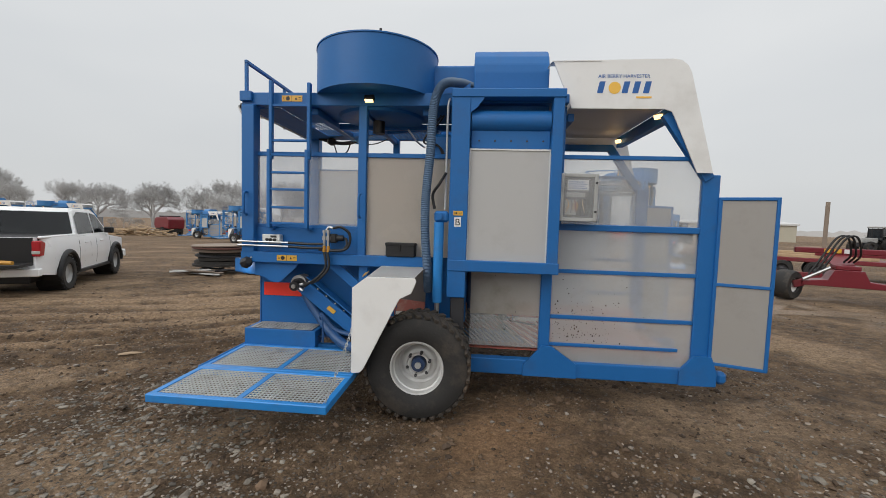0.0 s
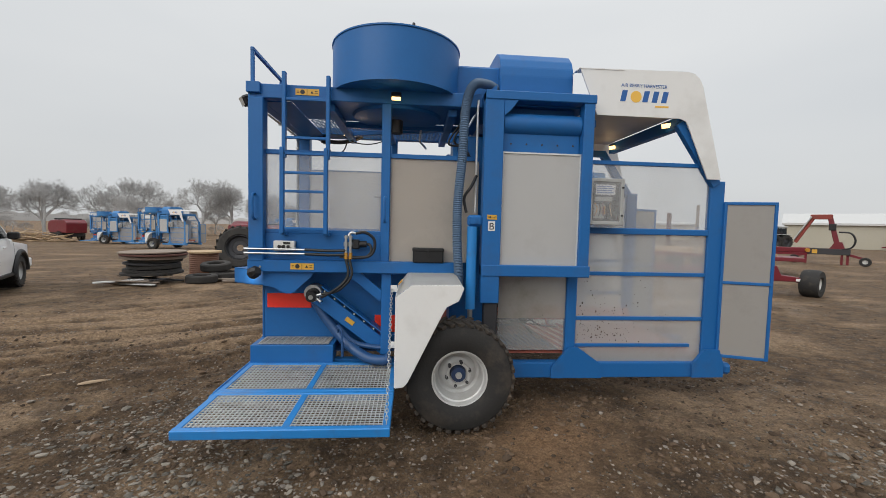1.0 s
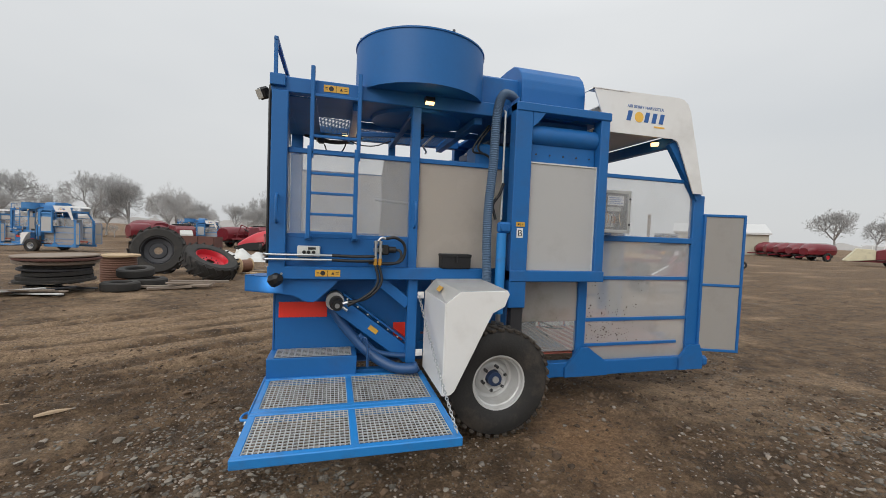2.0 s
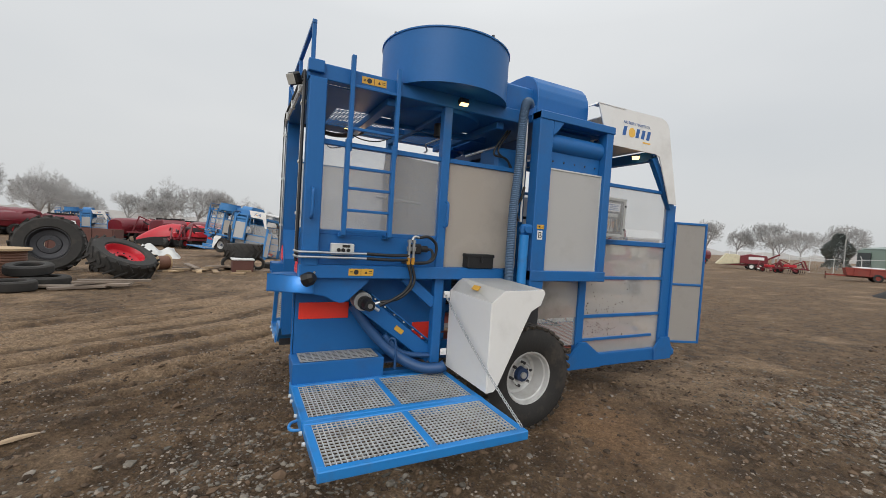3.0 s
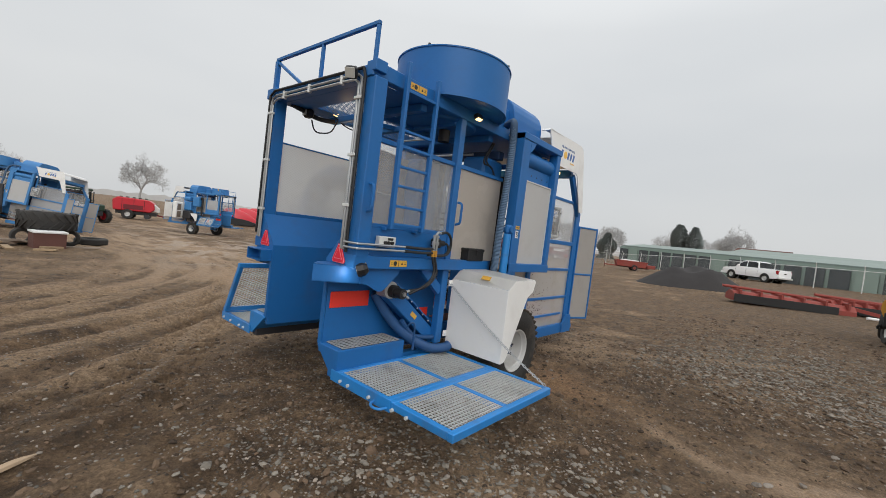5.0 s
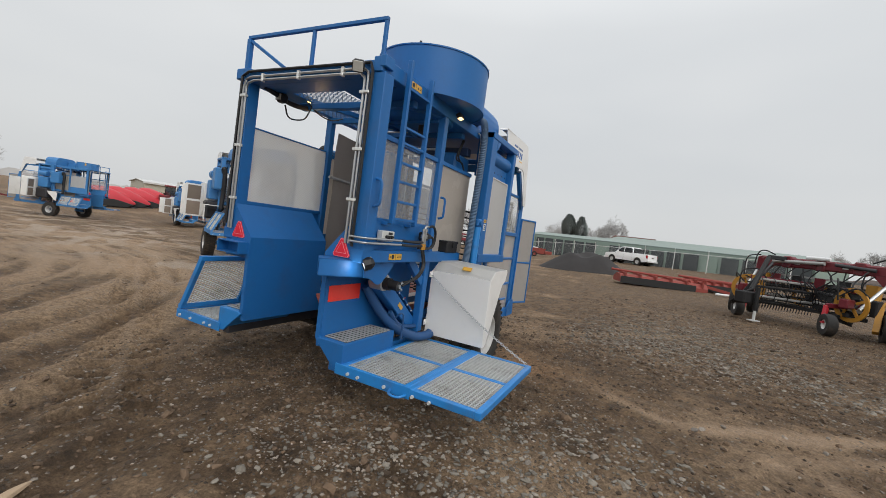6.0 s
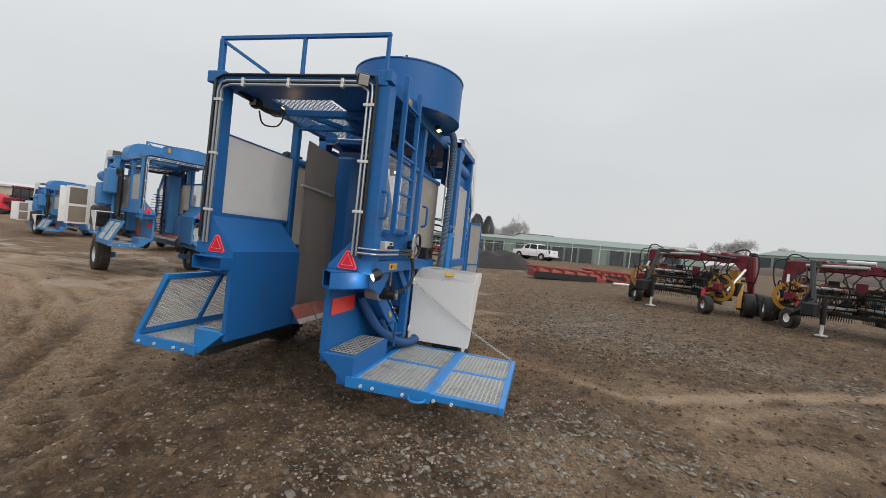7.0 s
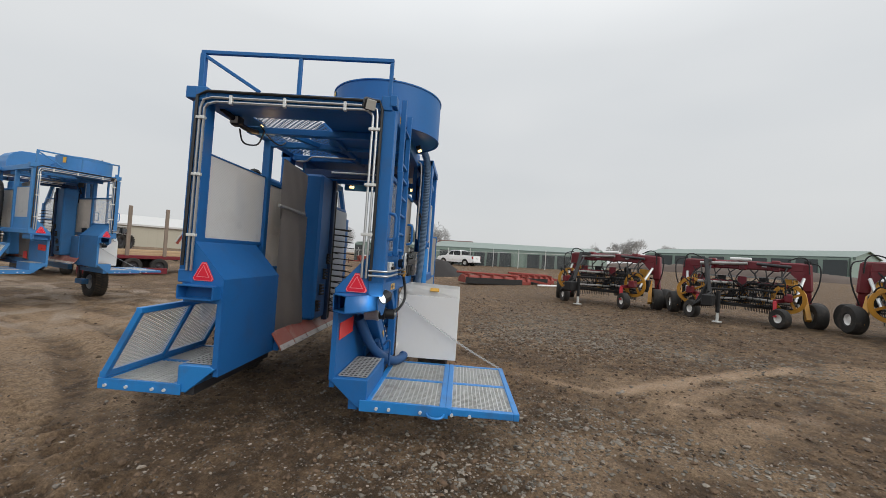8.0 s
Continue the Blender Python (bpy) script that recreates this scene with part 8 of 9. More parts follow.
def spreader(x, y, turn):
    """A low faded orange box trailer with a pale lid, its tongue along -x."""
    t = thing("spreader_trailer", "faded orange spreader trailer with a pale lid", "trailer", (x, y, ground_z(x, y)), turn)
    local("box", plate(bmesh.new(), [(-1.9, 0.5), (1.9, 0.5), (2.1, 1.25), (-2.1, 1.25)], "y", -0.85, 1.7, 0.02), RED_FADED, t)
    local("lid", B(-1.3, 0.9, -0.7, 0.7, 1.25, 1.42, 0.05), PAPER, t, "pale lid")
    local("rim_band", B(-2.12, 2.12, -0.9, -0.86, 1.15, 1.3, 0.01), RED_FADED, t)
    local("chassis", B(-2.0, 2.4, -0.5, 0.5, 0.36, 0.5, 0.01), RUST, t)
    for sd in (-1, 1):
        local("tongue_arm", beam(bmesh.new(), (-1.9, sd * 0.5, 0.45), (-3.5, 0, 0.45), 0.12, 0.14), RED_FADED, t)
        wheel_local(t, 0.4, sd * 0.95, 0.4, 0.4, 0.26, sd, RED_FADED, 0.22)
    local("jack", rod(bmesh.new(), (-3.5, 0, 0.0), (-3.5, 0, 0.75), 0.05, 8), RUST, t)
    for k in range(3):
        local("rib", B(-1.4 + 1.2 * k, -1.3 + 1.2 * k, -0.93, -0.87, 0.5, 1.2, 0.01), RED_FADED, t)
    local("beater", B(2.1, 3.2, -0.6, 0.6, 0.5, 0.95, 0.05), RED_FADED, t)
    return t


CREAM_PANEL = material("cream_panel", (0.62, 0.57, 0.40), 0.5, vary=0.1, dirt=MUD, dirt_amount=0.3)
spreader(39.2, 13.1, -62).scale = (0.7, 0.7, 0.74)
root_harvester(50.2, 26.8, -52).scale = (0.66, 0.66, 0.66)
tool_frame(48.6, 21.9, -50, 0.66)
tool_frame(47.4, 23.2, -60, 0.55)
tool_frame(-5.6, 41.0, 50, 1.0)
tool_frame(-7.6, 42.0, 100, 0.9)
tool_frame(-10.23, 52.73, -15, 1.3)
red_cart(-5.86, 48.56, 130, RED, s=0.95)
baler(-9.44, 54.79, 60, RED)
red_cart(-24.44, 59.68, 145, RED, s=1.1)
heap = thing("gravel_heap", "long heap of dark gravel", "gravel heap", (25.35, 5.5, ground_z(25.35, 5.5) - 0.05), -68)
bm = bmesh.new()
bmesh.ops.create_grid(bm, x_segments=48, y_segments=28, size=0.5)
for v in bm.verts:
    x, y = v.co.x * 6.4, v.co.y * 4.4
    r = math.sqrt((x / 3.1) ** 2 + (y / 2.2) ** 2)
    v.co = (x, y, max(-0.3, 1.15 * max(-0.25, min(1.0, 1.9 * (1 - r))) * (1 + 0.35 * noise.noise((x * 0.8, y * 0.8, 3))) + 0.05 * noise.noise((x * 5, y * 5, 1))))
local("gravel", bm, GRAVEL_DARK, heap, "", True)


bank = thing("earth_bank", "long low bank of dark dug earth before the storage units", "earth bank", (66.3, -39.1, ground_z(66.3, -39.1) - 0.1), 26.6)
bm = bmesh.new()
bmesh.ops.create_grid(bm, x_segments=90, y_segments=20, size=0.5)
for v in bm.verts:
    x, y = v.co.x * 52.0, v.co.y * 8.0
    v.co = (x, y, 1.5 * max(0.0, 1 - (y / 4.0) ** 2) * (1 - (x / 26.0) ** 4) * (1 + 0.3 * noise.noise((x * 0.5, y * 0.5, 7)) + 0.1 * noise.noise((x * 2, y * 2, 2))))
local("earth", bm, EARTH, bank, "", True)


# -- hay rakes --
def build_rake():
    """A basket rake, drawbar along +x, arch beam and baskets across y."""
    t = thing("hay_rake", "dark red and yellow hay rake with black tine bars", "hay rake", (0, 0, 0), 0, "hay rakes in a row")
    bm = bmesh.new()
    beam(bm, (-0.2, -1.72, 1.90), (-0.2, 1.72, 1.90), 0.24, 0.30, 0.04)
    local("arch_beam", bm, RED, t, "dark red arch beam")
    for y in (-0.9, 0.0, 0.9):
        local("beam_joint", B(-0.36, -0.04, y - 0.12, y + 0.12, 1.72, 2.10, 0.03), RED, t)
    local("sleeve", rod(bmesh.new(), (-0.02, -0.35, 2.10), (-0.02, 0.25, 2.10), 0.055, 14), PAPER, t, "white rolled sleeve", True)
    local("strut_ram", rod(bmesh.new(), (0.02, -1.25, 1.90), (0.02, 0.15, 1.96), 0.055, 12), GALV_DULL, t, "grey ram along the beam", True)
    local("strut_ram", rod(bmesh.new(), (0.02, 0.4, 1.96), (0.02, 1.3, 1.90), 0.05, 12), DARK_STEEL, t, "", True)
    bm = bmesh.new()
    beam(bm, (1.95, -0.60, 0.90), (0.75, -0.95, 1.98), 0.11, 0.13, 0.02)
    beam(bm, (0.75, -0.95, 1.98), (-0.1, -0.95, 2.0), 0.12, 0.14, 0.02)
    local("drawbar", bm, BLACK_MATT, t, "black slanting drawbar")
    local("drawbar_ram", rod(bmesh.new(), (1.75, -0.75, 1.05), (0.8, -0.80, 1.8), 0.03, 10), DARK_STEEL, t, "", True)
    local("jack", rod(bmesh.new(), (2.05, -0.35, 0.30), (2.05, -0.35, 1.0), 0.06, 10), BLACK_MATT, t, "black parking jack")
    local("jack_leg", rod(bmesh.new(), (2.05, -0.35, 0.02), (2.05, -0.35, 0.34), 0.04, 10), GALV, t)
    local("jack_foot", B(1.93, 2.17, -0.47, -0.23, 0.0, 0.03, 0.004), GALV, t)
    for k in range(7):
        local("hitch_hose", tube(bmesh.new(), [(1.95, -0.55, 0.95), (2.2, -0.60 - 0.06 * k, 0.80 - 0.05 * k), (2.0, -0.70 - 0.05 * k, 0.48), (1.7, -0.75, 0.75 + 0.07 * k), (1.2, -0.85, 1.5)], 0.03, 6), BLACK_MATT, t, "", True)
    local("hitch_pin", B(1.9, 2.45, -0.75, -0.45, 0.50, 0.85, 0.03), BLACK_MATT, t)
    for s in (-1, 1):
        bm = bmesh.new()
        beam(bm, (-0.2, s * 1.66, 2.03), (-0.22, s * 1.72, 1.12), 0.28, 0.26, 0.05)
        leg = local("arch_leg", bm, RED, t, "dark red arch leg")
        local("leg_shank", beam(bmesh.new(), (-0.22, s * 1.72, 1.15), (-0.25, s * 1.76, 0.62), 0.18, 0.18, 0.02), RED, leg)
        local("leg_foot", beam(bmesh.new(), (-0.75, s * 1.78, 0.62), (0.55, s * 1.78, 0.62), 0.14, 0.16), BLACK_MATT, leg)
        local("knee_plate", plate(bmesh.new(), [(s * 1.20, 1.78), (s * 1.6, 1.78), (s * 1.6, 1.35)], "x", -0.1, 0.08), RED, leg)
        wheel_local(t, -0.55, s * 1.96, 0.40, 0.40, 0.32, s, WHITE, 0.165, yaw=28)
        wheel_local(t, 0.48, s * 1.94, 0.40, 0.40, 0.30, s, WHITE, 0.165, yaw=28)
        wheel_local(t, 1.55, s * 1.15, 0.30, 0.30, 0.22, s, WHITE, 0.135, yaw=50)
        local("caster_fork", beam(bmesh.new(), (1.50, s * 1.02, 0.32), (1.42, s * 1.0, 0.80), 0.09, 0.12, 0.01), RED_BRIGHT, t)
        local("caster_arm", beam(bmesh.new(), (1.42, s * 1.0, 0.80), (0.6, s * 1.35, 0.86), 0.10, 0.12, 0.01), RED, t)
        # yellow slotted end discs of the basket
        for cx, cy in ((0.95, 1.30), (-0.45, 0.30)):
            ring = spun(bmesh.new(), [(0.46, -0.02), (0.46, 0.02), (0.35, 0.02), (0.35, -0.02)], Matrix.Translation((cx, s * cy, 0.90)) @ pose(0, 0, 0, 0, 90, 0) @ Matrix.Rotation(radians(20 * s), 4, "X"), 28, True)
            disc = local("end_disc", ring, YELLOW_PAINT, t, "yellow slotted end disc", True)
            for k in range(4):
                a = k * math.pi / 2 + 0.5
                local("spoke", beam(bmesh.new(), (cx, s * cy, 0.90), (cx, s * cy + 0.37 * math.cos(a), 0.90 + 0.37 * math.sin(a)), 0.04, 0.07), YELLOW_PAINT, disc)
            local("hub", rod(bmesh.new(), (cx - 0.08, s * cy, 0.90), (cx + 0.08, s * cy, 0.90), 0.11, 12), DARK_STEEL, disc)
        local("lift_arm", beam(bmesh.new(), (0.75, s * 1.78, 0.28), (0.25, s * 1.62, 1.05), 0.13, 0.15), YELLOW_PAINT, t, "yellow lift arm")
        local("lift_arm", beam(bmesh.new(), (0.25, s * 1.50, 0.85), (-0.15, s * 1.40, 1.45), 0.11, 0.13), YELLOW_PAINT, t, "yellow lift arm")
        local("basket_frame", beam(bmesh.new(), (0.95, s * 1.30, 1.28), (-0.45, s * 0.20, 1.28), 0.10, 0.12), RED, t)
        local("basket_frame", beam(bmesh.new(), (1.05, s * 1.30, 0.62), (-0.35, s * 0.20, 0.50), 0.08, 0.10), BLACK_MATT, t)
        # tine basket
        e0, e1 = Vector((0.90, s * 1.26, 0.90)), Vector((-0.45, s * 0.22, 0.90))
        side = (e1 - e0).cross(Vector((0, 0, 1))).normalized()
        for k in range(8):
            a = k * math.pi / 4 + 0.3
            o = side * (0.40 * math.cos(a)) + Vector((0, 0, 0.40 * math.sin(a)))
            p, q = e0 + o, e1 + o
            local("tine_bar", rod(bmesh.new(), p, q, 0.04, 6), (BLACK_MATT, GALV_DULL, BLACK_MATT)[k % 3], t)
            bm = bmesh.new()
            for j in range(22):
                c = p.lerp(q, (j + 0.5) / 22)
                rod(bm, c, c + Vector((0.04, 0, -0.20)), 0.011, 4)
            tagged(local("tine_fringe", bm, BLACK_MATT, t, "row of black spring tines"), kind="stuff")
        for j in range(5):
            c = e0.lerp(e1, (j + 0.5) / 5)
            local("stripper", tube(bmesh.new(), [c + side * (0.47 * math.cos(a)) + Vector((0, 0, 0.47 * math.sin(a))) for a in np.linspace(-1.2, 4.0, 12)], 0.012, 5, curve=0), BLACK_MATT, t, "", True)
        local("gearbox", B(0.98, 1.35, s * 1.30 - 0.10, s * 1.30 + 0.10, 0.80, 1.05, 0.03), RED, t, "dark red gearbox and mount")
        local("valve_bank", B(0.2, 0.6, s * 1.55 - 0.12, s * 1.55 + 0.12, 0.66, 1.10, 0.03), BLACK_MATT, t)
        local("lift_ram", rod(bmesh.new(), (0.1, s * 1.62, 1.55), (0.9, s * 1.45, 0.8), 0.045, 10), CHROME, t, "", True)
        for pts in ([(0.15, s * 1.2, 1.85), (0.5, s * 1.1, 1.5), (0.8, s * 1.2, 1.25), (1.1, s * 1.35, 1.3)], [(-0.1, s * 1.7, 2.08), (0.1, s * 1.98, 1.95), (0.15, s * 1.98, 1.4), (0.1, s * 1.8, 0.8)], [(0.8, s * 0.9, 1.3), (1.1, s * 1.0, 1.55), (1.5, s * 1.2, 1.45), (1.5, s * 1.25, 1.0)],
                    [(0.6, s * 1.5, 0.7), (1.0, s * 1.62, 1.15), (1.3, s * 1.5, 1.35), (1.35, s * 1.2, 1.1)], [(0.0, s * 1.2, 2.1), (0.05, s * 1.5, 2.22), (0.05, s * 1.7, 2.12), (0.1, s * 1.75, 1.7)]):
            local("hose_loop", tube(bmesh.new(), pts, 0.02, 7), BLACK_MATT, t, "", True)
    # tine racks, hoses and small fittings crowded under the arch
    for k in range(6):
        z = 0.62 + 0.17 * k
        local("tine_rack", beam(bmesh.new(), (-0.35 + 0.05 * (k % 2), -1.52, z), (-0.35 + 0.05 * (k % 2), 1.52, z + 0.04), 0.05, 0.06), (BLACK_MATT, DARK_STEEL, GALV_DULL)[k % 3], t, "black rack bar")
    hr = random.Random(6)
    for k in range(14):
        y0 = -1.45 + 0.21 * k
        pts = [(-0.02, y0, 1.75), (0.12, y0 + hr.uniform(-0.2, 0.2), 1.45 + hr.uniform(-0.1, 0.1)), (0.10, y0 + hr.uniform(-0.3, 0.3), 1.1), (-0.15, y0 + hr.uniform(-0.3, 0.3), 0.7)]
        local("feed_hose", tube(bmesh.new(), pts, 0.018, 6), BLACK_MATT, t, "", True)
    for k in range(5):
        y0 = -1.2 + 0.6 * k
        local("guard_plate", B(-0.22, -0.16, y0 - 0.13, y0 + 0.13, 1.15, 1.50, 0.01), (RED, BLACK_MATT, RED, BLACK_MATT, YELLOW_PAINT)[k], t)
        local("decal", B(-0.075, -0.068, y0 - 0.07, y0 + 0.07, 1.86, 1.93, 0), PAPER, t)
    local("lamp_bracket", B(-0.34, -0.10, 1.60, 1.78, 2.02, 2.14, 0.02), BLACK_MATT, t)
    local("rear_frame", beam(bmesh.new(), (-0.9, -1.7, 0.72), (-0.9, 1.7, 0.72), 0.12, 0.14), BLACK_MATT, t)
    local("cross_frame", beam(bmesh.new(), (0.3, -1.4, 0.52), (0.3, 1.4, 0.52), 0.10, 0.10), BLACK_MATT, t)
    return t


rake = build_rake()
rake.matrix_basis = pose(10.0, -2.55, ground_z(10, -2.5), 0, 0, 138) @ Matrix.Scale(0.92, 4)
copy_thing(rake, pose(6.75, -5.15, ground_z(6.8, -5.1), 0, 0, 140) @ Matrix.Scale(0.92, 4))
copy_thing(rake, pose(3.6, -7.6, ground_z(3.6, -7.6), 0, 0, 141) @ Matrix.Scale(0.92, 4))

def wood_scrap(x, y, turn, half, thick, label):
    """A split length of wood: tapered at both ends, flat below."""
    t = thing("stick", label, "stick", (x, y, ground_z(x, y) + clods(x, y) + rut(x, y)), turn, "wood scraps")
    bm = bmesh.new()
    rings = []
    for k in range(9):
        u = k / 8
        w = thick * (0.25 + 0.75 * math.sin(math.pi * min(1.0, u * 0.85 + 0.12)))
        rings.append([bm.verts.new((half * (2 * u - 1), w * a + 0.2 * thick * math.sin(3 * u), max(0.0, w * 0.7 * (b + 0.35)))) for a, b in ((-1, -0.3), (-0.7, 0.5), (0.1, 0.8), (0.8, 0.4), (1, -0.3))])
    for a, b in zip(rings, rings[1:]):
        for i in range(5):
            bm.faces.new((a[i], a[(i + 1) % 5], b[(i + 1) % 5], b[i]))
    bm.faces.new(rings[0])
    bm.faces.new(rings[-1])
    local("split_wood", bm, STRIPPED, t, "", True)


STRIPPED = material("stripped_dry_wood", (0.40, 0.29, 0.19), 0.8, vary=0.25, grain=50, bump=0.3, dirt=MUD, dirt_amount=0.6, dirt_scale=8.0)
wood_scrap(-4.03, 4.33, 30, 0.115, 0.030, "pale stripped stick lying on the mud")
wood_scrap(-4.56, 4.52, 32, 0.10, 0.012, "thin pale splinter of wood on the mud")


# ---- buildings, fence, trees, distance ----
def shed(name, a, b, depth, eave, ridge, wall_mat, roof_mat, label, bays=0, zlift=0.0):
    """A long shed whose front runs from a to b; the back lies depth to the left of that way."""
    ax, ay = a
    dx, dy = b[0] - ax, b[1] - ay
    ln = math.hypot(dx, dy)
    z0 = min(ground_z(*a), ground_z(*b)) - 1.6 + zlift
    t = thing(name, label, "building", (ax, ay, z0), math.degrees(math.atan2(dy, dx)))
    h = eave + 1.6
    bay = ln / bays if bays else ln
    pw, lh = 0.09 * bay, 0.30
    if bays:
        for k in range(bays + 1):
            u0, u1 = max(0, k * bay - pw), min(ln, k * bay + pw)
            local("pier", B(u0, u1, 0, 0.25, 0, h, 0), wall_mat, t)
        local("lintel", B(0, ln, 0.004, 0.246, h - lh, h, 0), wall_mat, t)
        for k in range(bays):
            d = local("roller_door", B(k * bay + pw, (k + 1) * bay - pw, 0.32, 0.36, 0, h - lh, 0), DOOR_DARK if k % 7 != 4 else GREEN_WALL, t, "dark roller door")
            for j in range(5):
                local("door_slat", B(k * bay + pw + 0.01, (k + 1) * bay - pw - 0.01, 0.30, 0.318, 0.1 + j * (h - lh - 0.1) / 5, 0.1 + (j + 0.88) * (h - lh - 0.1) / 5, 0), DOOR_DARK if k % 7 != 4 else GREEN_WALL, d)
    else:
        local("front_wall", B(0, ln, 0, 0.2, 0, h, 0), wall_mat, t)
        for k in range(int(ln / 1.2)):
            local("wall_rib", B(k * 1.2 + 0.3, k * 1.2 + 0.36, -0.03, 0.0, 0, h, 0), wall_mat, t)
    local("back_wall", B(0, ln, depth - 0.2, depth, 0, h, 0), wall_mat, t)
    for u in (0, ln - 0.2):
        local("gable", plate(bmesh.new(), [(0.25, 0), (depth - 0.2, 0), (depth - 0.2, h), (depth / 2, ridge + 1.6), (0.25, h)], "x", u, 0.2), wall_mat, t)
    for s in (0, 1):
        e = -0.35 if s == 0 else depth + 0.35
        zz = h - 0.35 * (ridge - eave) / (depth / 2)
        bm = plate(bmesh.new(), [(e, zz + 0.02), (depth / 2, ridge + 1.62), (depth / 2, ridge + 1.72), (e, zz + 0.14)], "x", -0.3, ln + 0.6)
        roof = local("roof_slope", bm, roof_mat, t)
    local("fascia", B(-0.3, ln + 0.3, -0.40, -0.352, h - 0.22, h + 0.06, 0), roof_mat, t)
    return t


shed("storage_units", (40.5, -11.3), (59.5, 20.2), -9.0, 2.75, 3.35, GREEN_WALL, GREEN_ROOF, "long pale green storage units with dark doors", 20, 0.25)
shed("storage_units", (54.0, -52.0), (84.0, -37.0), -9.0, 2.7, 3.9, GREEN_WALL, GREEN_ROOF, "second row of pale green storage units", 10, 1.0)
shed("storage_units", (66.0, -20.0), (74.0, 8.0), -9.0, 3.0, 3.8, GREEN_WALL, GREEN_ROOF, "rear row of green storage units", 12, 0.5)
shed("white_shed", (53.5, 55.4), (62.3, 46.6), 11.0, 3.4, 4.9, CREAM_WALL, WHITE_ROOF, "cream metal shed with a white roof")
shed("white_shed", (38.0, 88.0), (60.0, 82.0), 12.0, 3.4, 3.9, CREAM_WALL, WHITE_ROOF, "far cream metal shed with a flat roof")
shed("red_roof_house", (80.0, 2.0), (82.0, 9.0), -8.0, 2.4, 4.0, CREAM_WALL, RUST, "far house with a dull red roof", 0, 0.8)

# chain-link fence by the storage units
fence = thing("fence", "galvanised chain-link fence with leaning post tops", "fence", (0, 0, 0))
fpts = [(38.0 + 1.65 * k, -9.0 + 2.74 * k) for k in range(14)]
for (xa, ya), (xb, yb) in zip(fpts, fpts[1:]):
    za, zb = ground_z(xa, ya), ground_z(xb, yb)
    local("fence_rail", rod(bmesh.new(), (xa, ya, za + 1.75), (xb, yb, zb + 1.75), 0.025, 6), GALV, fence)
    bm = bmesh.new()
    n = 16
    for k in range(n):
        u0, u1 = k / n, (k + 1) / n
        for j in range(10):
            z = 0.05 + 0.17 * j
            p = Vector((xa + (xb - xa) * u0, ya + (yb - ya) * u0, za + z))
            q = Vector((xa + (xb - xa) * u1, ya + (yb - ya) * u1, za + z + 0.17))
            for a, b in ((p, q), (Vector((p.x, p.y, q.z)), Vector((q.x, q.y, p.z)))):
                _bar(bm, a, b - a, Vector((0, 0.006, 0)), Vector((0.006, 0, 0)))
    tagged(local("fence_mesh", bm, GALV_DULL, fence), kind="stuff")
for x, y in fpts:
    z = ground_z(x, y)
    bm = rod(bmesh.new(), (x, y, z - 0.1), (x, y, z + 1.85), 0.04, 8)
    rod(bm, (x, y, z + 1.84), (x - 0.25, y + 0.05, z + 2.15), 0.035, 8)
    local("fence_post", bm, GALV, fence)


# -- bare trees --
def build_tree(seed, height, depth=6):
    rnd = random.Random(seed)
    t = thing("bare_tree", "leafless tree with fine spreading twigs, paled for mist", "tree", (0, 0, 0), 0, "bare trees")
    wood, twigs = bmesh.new(), bmesh.new()

    def limb(bm, p, d, ln, r, n):
        seg = 3 if n > 4 else (2 if r > 0.02 else 1)
        prev = None
        for i in range(seg + 1):
            rr = r * (1 - 0.45 * i / seg)
            f = frame_of(p, p + d)
            ring = [bm.verts.new(f @ Vector((rr * math.cos(a * 2 * math.pi / n), rr * math.sin(a * 2 * math.pi / n), 0))) for a in range(n)]
            if prev:
                best = min(range(n), key=lambda s: sum((prev[k].co - ring[(k + s) % n].co).length for k in range(n)))
                for k in range(n):
                    bm.faces.new((prev[k], prev[(k + 1) % n], ring[(k + 1 + best) % n], ring[(k + best) % n]))
            prev = ring
            if i < seg:
                p = p + d * (ln / seg)
                d = (d + Vector((rnd.gauss(0, 0.12), rnd.gauss(0, 0.12), rnd.gauss(0.02, 0.08)))).normalized()
        return p, d

    def grow(p, d, ln, r, level):
        bm = wood if level < 3 else twigs
        end, d2 = limb(bm, p, d, ln, r, 8 if level < 2 else (5 if level < 3 else 3))
        if level >= depth:
            return
        kids = (4, 4, 4, 4, 4, 3)[level]
        for k in range(kids):
            az = 2 * math.pi * (k + rnd.random() * 0.7) / kids
            sp = rnd.uniform(0.45, 0.95) if level else rnd.uniform(0.35, 0.8)
            f = frame_of(end, end + d2)
            nd = (f.to_3x3() @ Vector((math.sin(sp) * math.cos(az), math.sin(sp) * math.sin(az), math.cos(sp)))).normalized()
            nd = (nd + Vector((0, 0, 0.10))).normalized()
            at = end if level == 0 or k < 2 else p.lerp(end, rnd.uniform(0.5, 1.0))
            grow(at, nd, ln * rnd.uniform(0.58, 0.82), max(0.012, r * 0.55), level + 1)

    grow(Vector((0, 0, -0.3)), Vector((0, 0, 1)), height * 0.26, height * 0.021, 0)
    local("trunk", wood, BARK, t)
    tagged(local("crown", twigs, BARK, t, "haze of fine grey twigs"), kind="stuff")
    return t


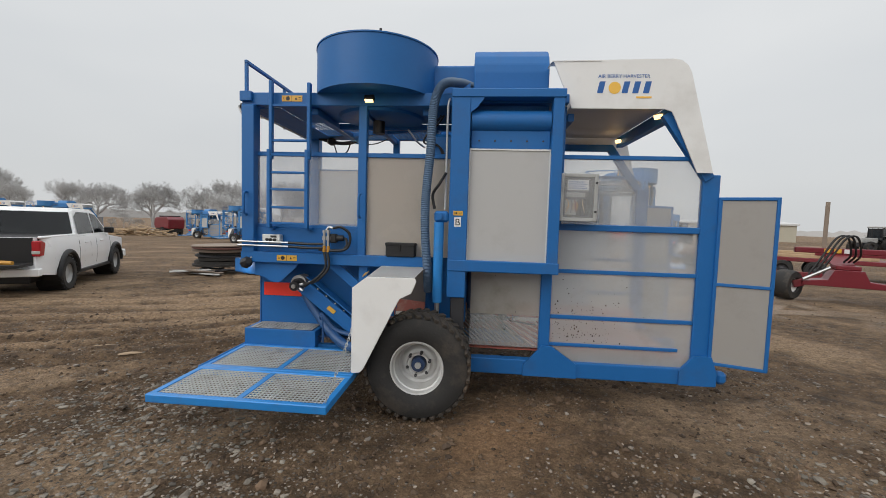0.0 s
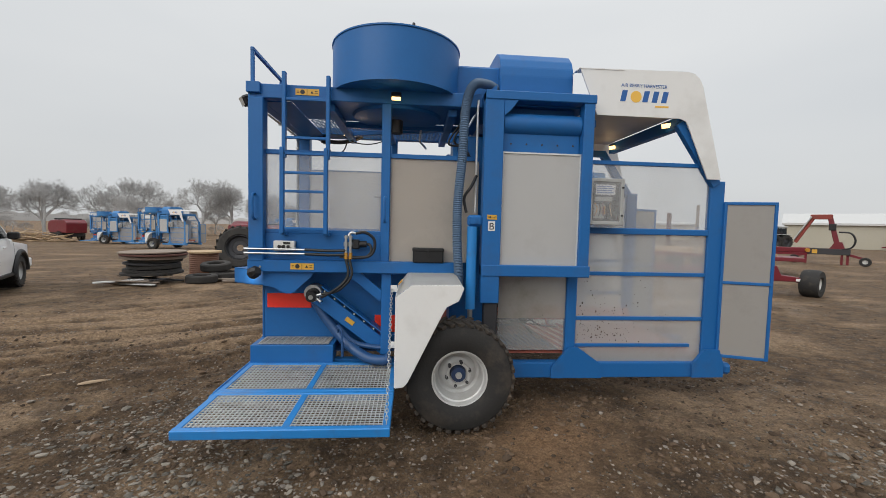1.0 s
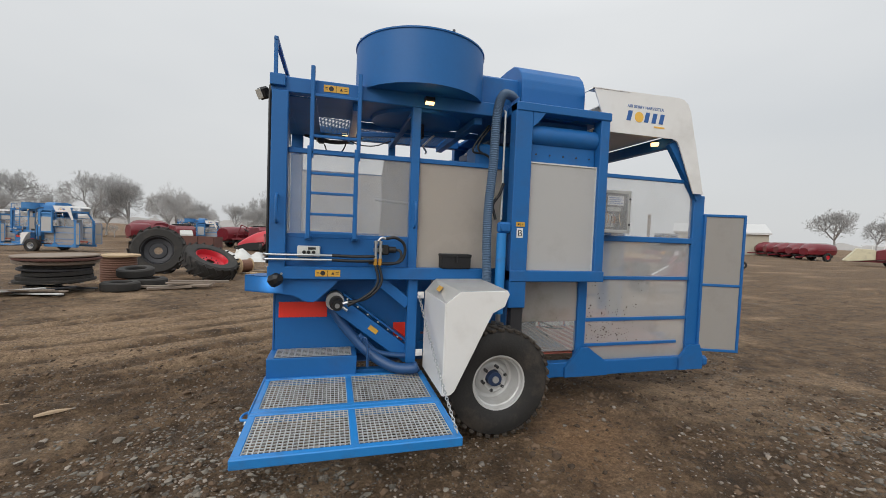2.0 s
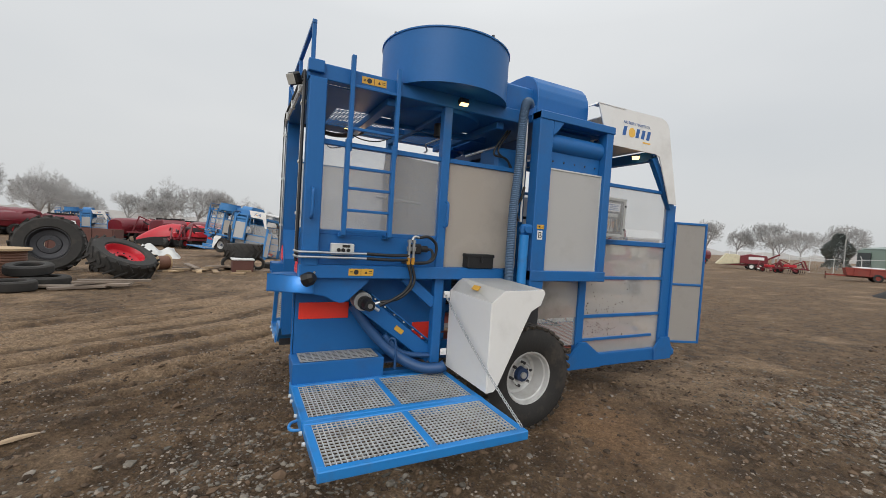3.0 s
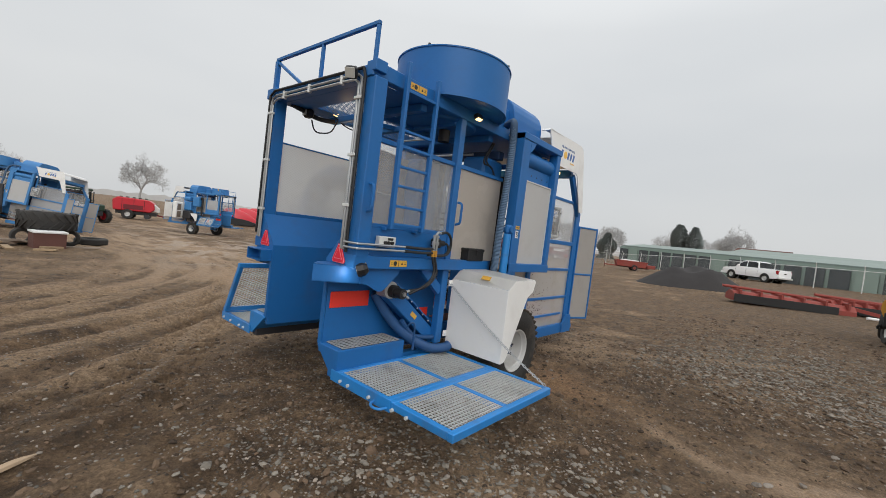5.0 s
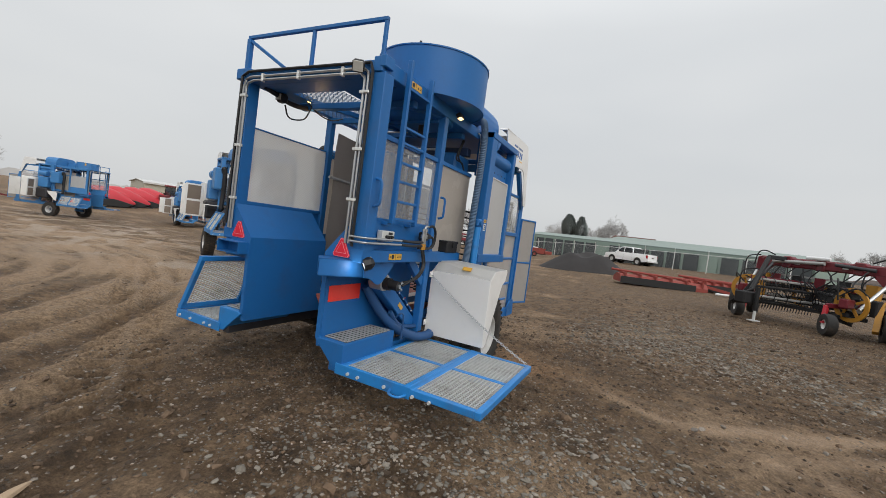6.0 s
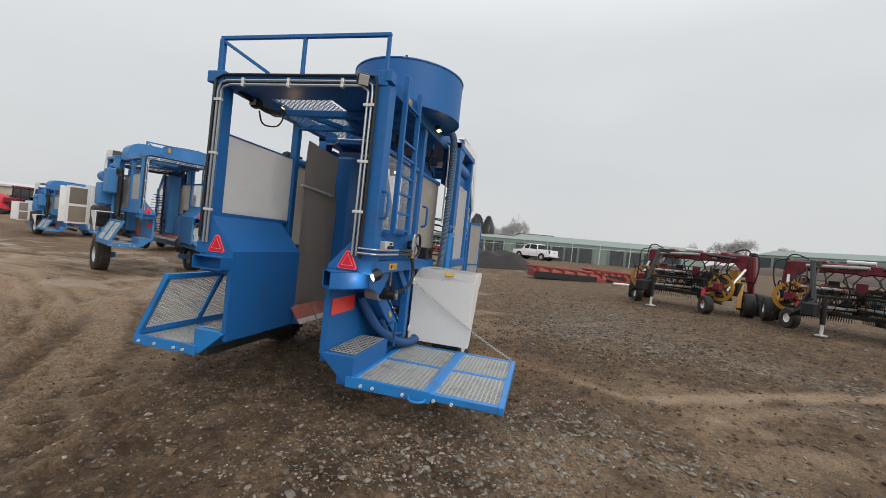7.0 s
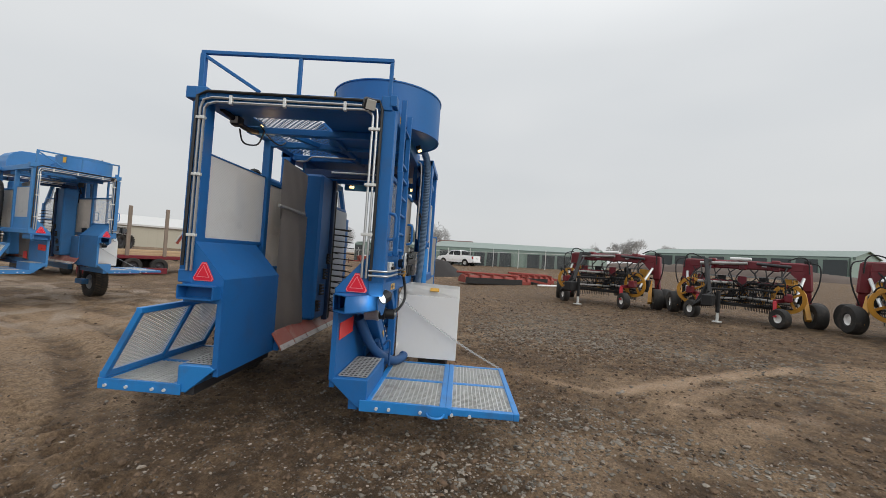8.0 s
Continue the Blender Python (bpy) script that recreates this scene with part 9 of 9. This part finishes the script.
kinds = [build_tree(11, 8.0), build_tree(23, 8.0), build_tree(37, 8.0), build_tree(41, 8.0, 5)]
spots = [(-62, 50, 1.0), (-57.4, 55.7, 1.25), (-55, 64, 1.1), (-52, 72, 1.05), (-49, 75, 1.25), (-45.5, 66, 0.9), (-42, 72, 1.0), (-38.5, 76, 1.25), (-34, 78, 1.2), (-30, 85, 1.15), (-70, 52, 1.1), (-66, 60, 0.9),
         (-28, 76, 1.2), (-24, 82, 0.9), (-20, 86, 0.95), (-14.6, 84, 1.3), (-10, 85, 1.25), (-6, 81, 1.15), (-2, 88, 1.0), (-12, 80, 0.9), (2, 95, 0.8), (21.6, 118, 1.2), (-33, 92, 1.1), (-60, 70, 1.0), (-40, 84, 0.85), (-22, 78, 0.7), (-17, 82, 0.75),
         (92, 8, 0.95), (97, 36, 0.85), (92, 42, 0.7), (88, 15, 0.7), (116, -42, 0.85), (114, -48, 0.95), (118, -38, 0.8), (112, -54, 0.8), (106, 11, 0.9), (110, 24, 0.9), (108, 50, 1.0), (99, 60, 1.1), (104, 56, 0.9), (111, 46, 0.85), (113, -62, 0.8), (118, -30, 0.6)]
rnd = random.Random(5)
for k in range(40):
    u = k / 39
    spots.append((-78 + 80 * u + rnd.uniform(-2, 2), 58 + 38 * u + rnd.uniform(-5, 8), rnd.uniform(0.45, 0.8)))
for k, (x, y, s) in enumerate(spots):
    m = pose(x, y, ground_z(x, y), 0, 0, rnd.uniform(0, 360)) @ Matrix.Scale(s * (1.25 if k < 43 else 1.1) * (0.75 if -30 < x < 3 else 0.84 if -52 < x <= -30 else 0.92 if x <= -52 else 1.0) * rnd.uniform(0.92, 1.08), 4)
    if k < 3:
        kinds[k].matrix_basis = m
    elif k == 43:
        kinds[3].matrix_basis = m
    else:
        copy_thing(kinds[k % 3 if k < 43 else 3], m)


def conifer(x, y, h, w, seed):
    rnd = random.Random(seed)
    t = thing("conifer", "bushy green conifer beyond the storage units, paled for mist", "tree", (x, y, ground_z(x, y)), rnd.uniform(0, 90), "conifers")
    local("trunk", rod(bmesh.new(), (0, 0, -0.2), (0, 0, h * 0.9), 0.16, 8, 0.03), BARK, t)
    bm = bmesh.new()
    for k in range(6000):
        u = rnd.random() ** 0.8
        r = w * (1 - u) ** 0.38 * (0.55 + 0.45 * rnd.random()) * (0.8 + 0.25 * math.sin(9 * u + seed))
        a = rnd.uniform(0, 2 * math.pi)
        c = Vector((r * math.cos(a), r * math.sin(a), 0.06 * h + u * h * 0.94))
        o = Vector((math.cos(a), math.sin(a), rnd.uniform(-0.3, 0.7))).normalized() * rnd.uniform(0.2, 0.48)
        sd = o.cross(Vector((rnd.random(), rnd.random(), 1))).normalized() * 0.14
        bm.faces.new([bm.verts.new(c - sd), bm.verts.new(c + sd), bm.verts.new(c + o)])
    tagged(local("crown", bm, CONIFER, t, "dense needles, greyed for mist"), kind="stuff")


conifer(84.5, 17.4, 8.6, 2.2, 1)
conifer(84.8, 14.9, 8.2, 2.1, 2)
conifer(89.5, 32.4, 6.2, 2.7, 3)

# utility pole
pole = thing("utility_pole", "grey utility pole with a short crossarm", "utility pole", (88.0, 31.0, ground_z(88, 31)))
local("pole", rod(bmesh.new(), (0, 0, -0.3), (0, 0, 7.6), 0.10, 8, 0.07), GALV_DULL, pole)
local("crossarm", B(-0.05, 0.05, -0.45, 0.45, 7.1, 7.2, 0), GALV_DULL, pole)

# low far woods all round, the mist put into their pale colour
FAR_WOODS = material("haze_grey_woods", (0.55, 0.55, 0.55), 1.0, vary=0.15, scale=0.05, grain=0.4, bump=0.0)
bm = bmesh.new()
for k in range(720):
    a = 2 * math.pi * k / 720
    r = 330 + 20 * math.sin(7 * a)
    h = 2.8 + 2.6 * max(0, noise.noise((12 * math.cos(a), 12 * math.sin(a), 0))) + 2.2 * noise.noise((90 * math.cos(a), 90 * math.sin(a), 4))
    bm.verts.new((r * math.cos(a), r * math.sin(a), -4))
    bm.verts.new((r * math.cos(a), r * math.sin(a), max(1.5, h)))
    bm.verts.new(((r + 25) * math.cos(a), (r + 25) * math.sin(a), -4))
bm.verts.ensure_lookup_table()
for k in range(720):
    j = (k + 1) % 720
    bm.faces.new([bm.verts[3 * k], bm.verts[3 * j], bm.verts[3 * j + 1], bm.verts[3 * k + 1]])
    bm.faces.new([bm.verts[3 * k + 1], bm.verts[3 * j + 1], bm.verts[3 * j + 2], bm.verts[3 * k + 2]])
tagged(part("backdrop", bm, FAR_WOODS), "line of far woods, haze put into its pale grey", "backdrop", kind="structure")
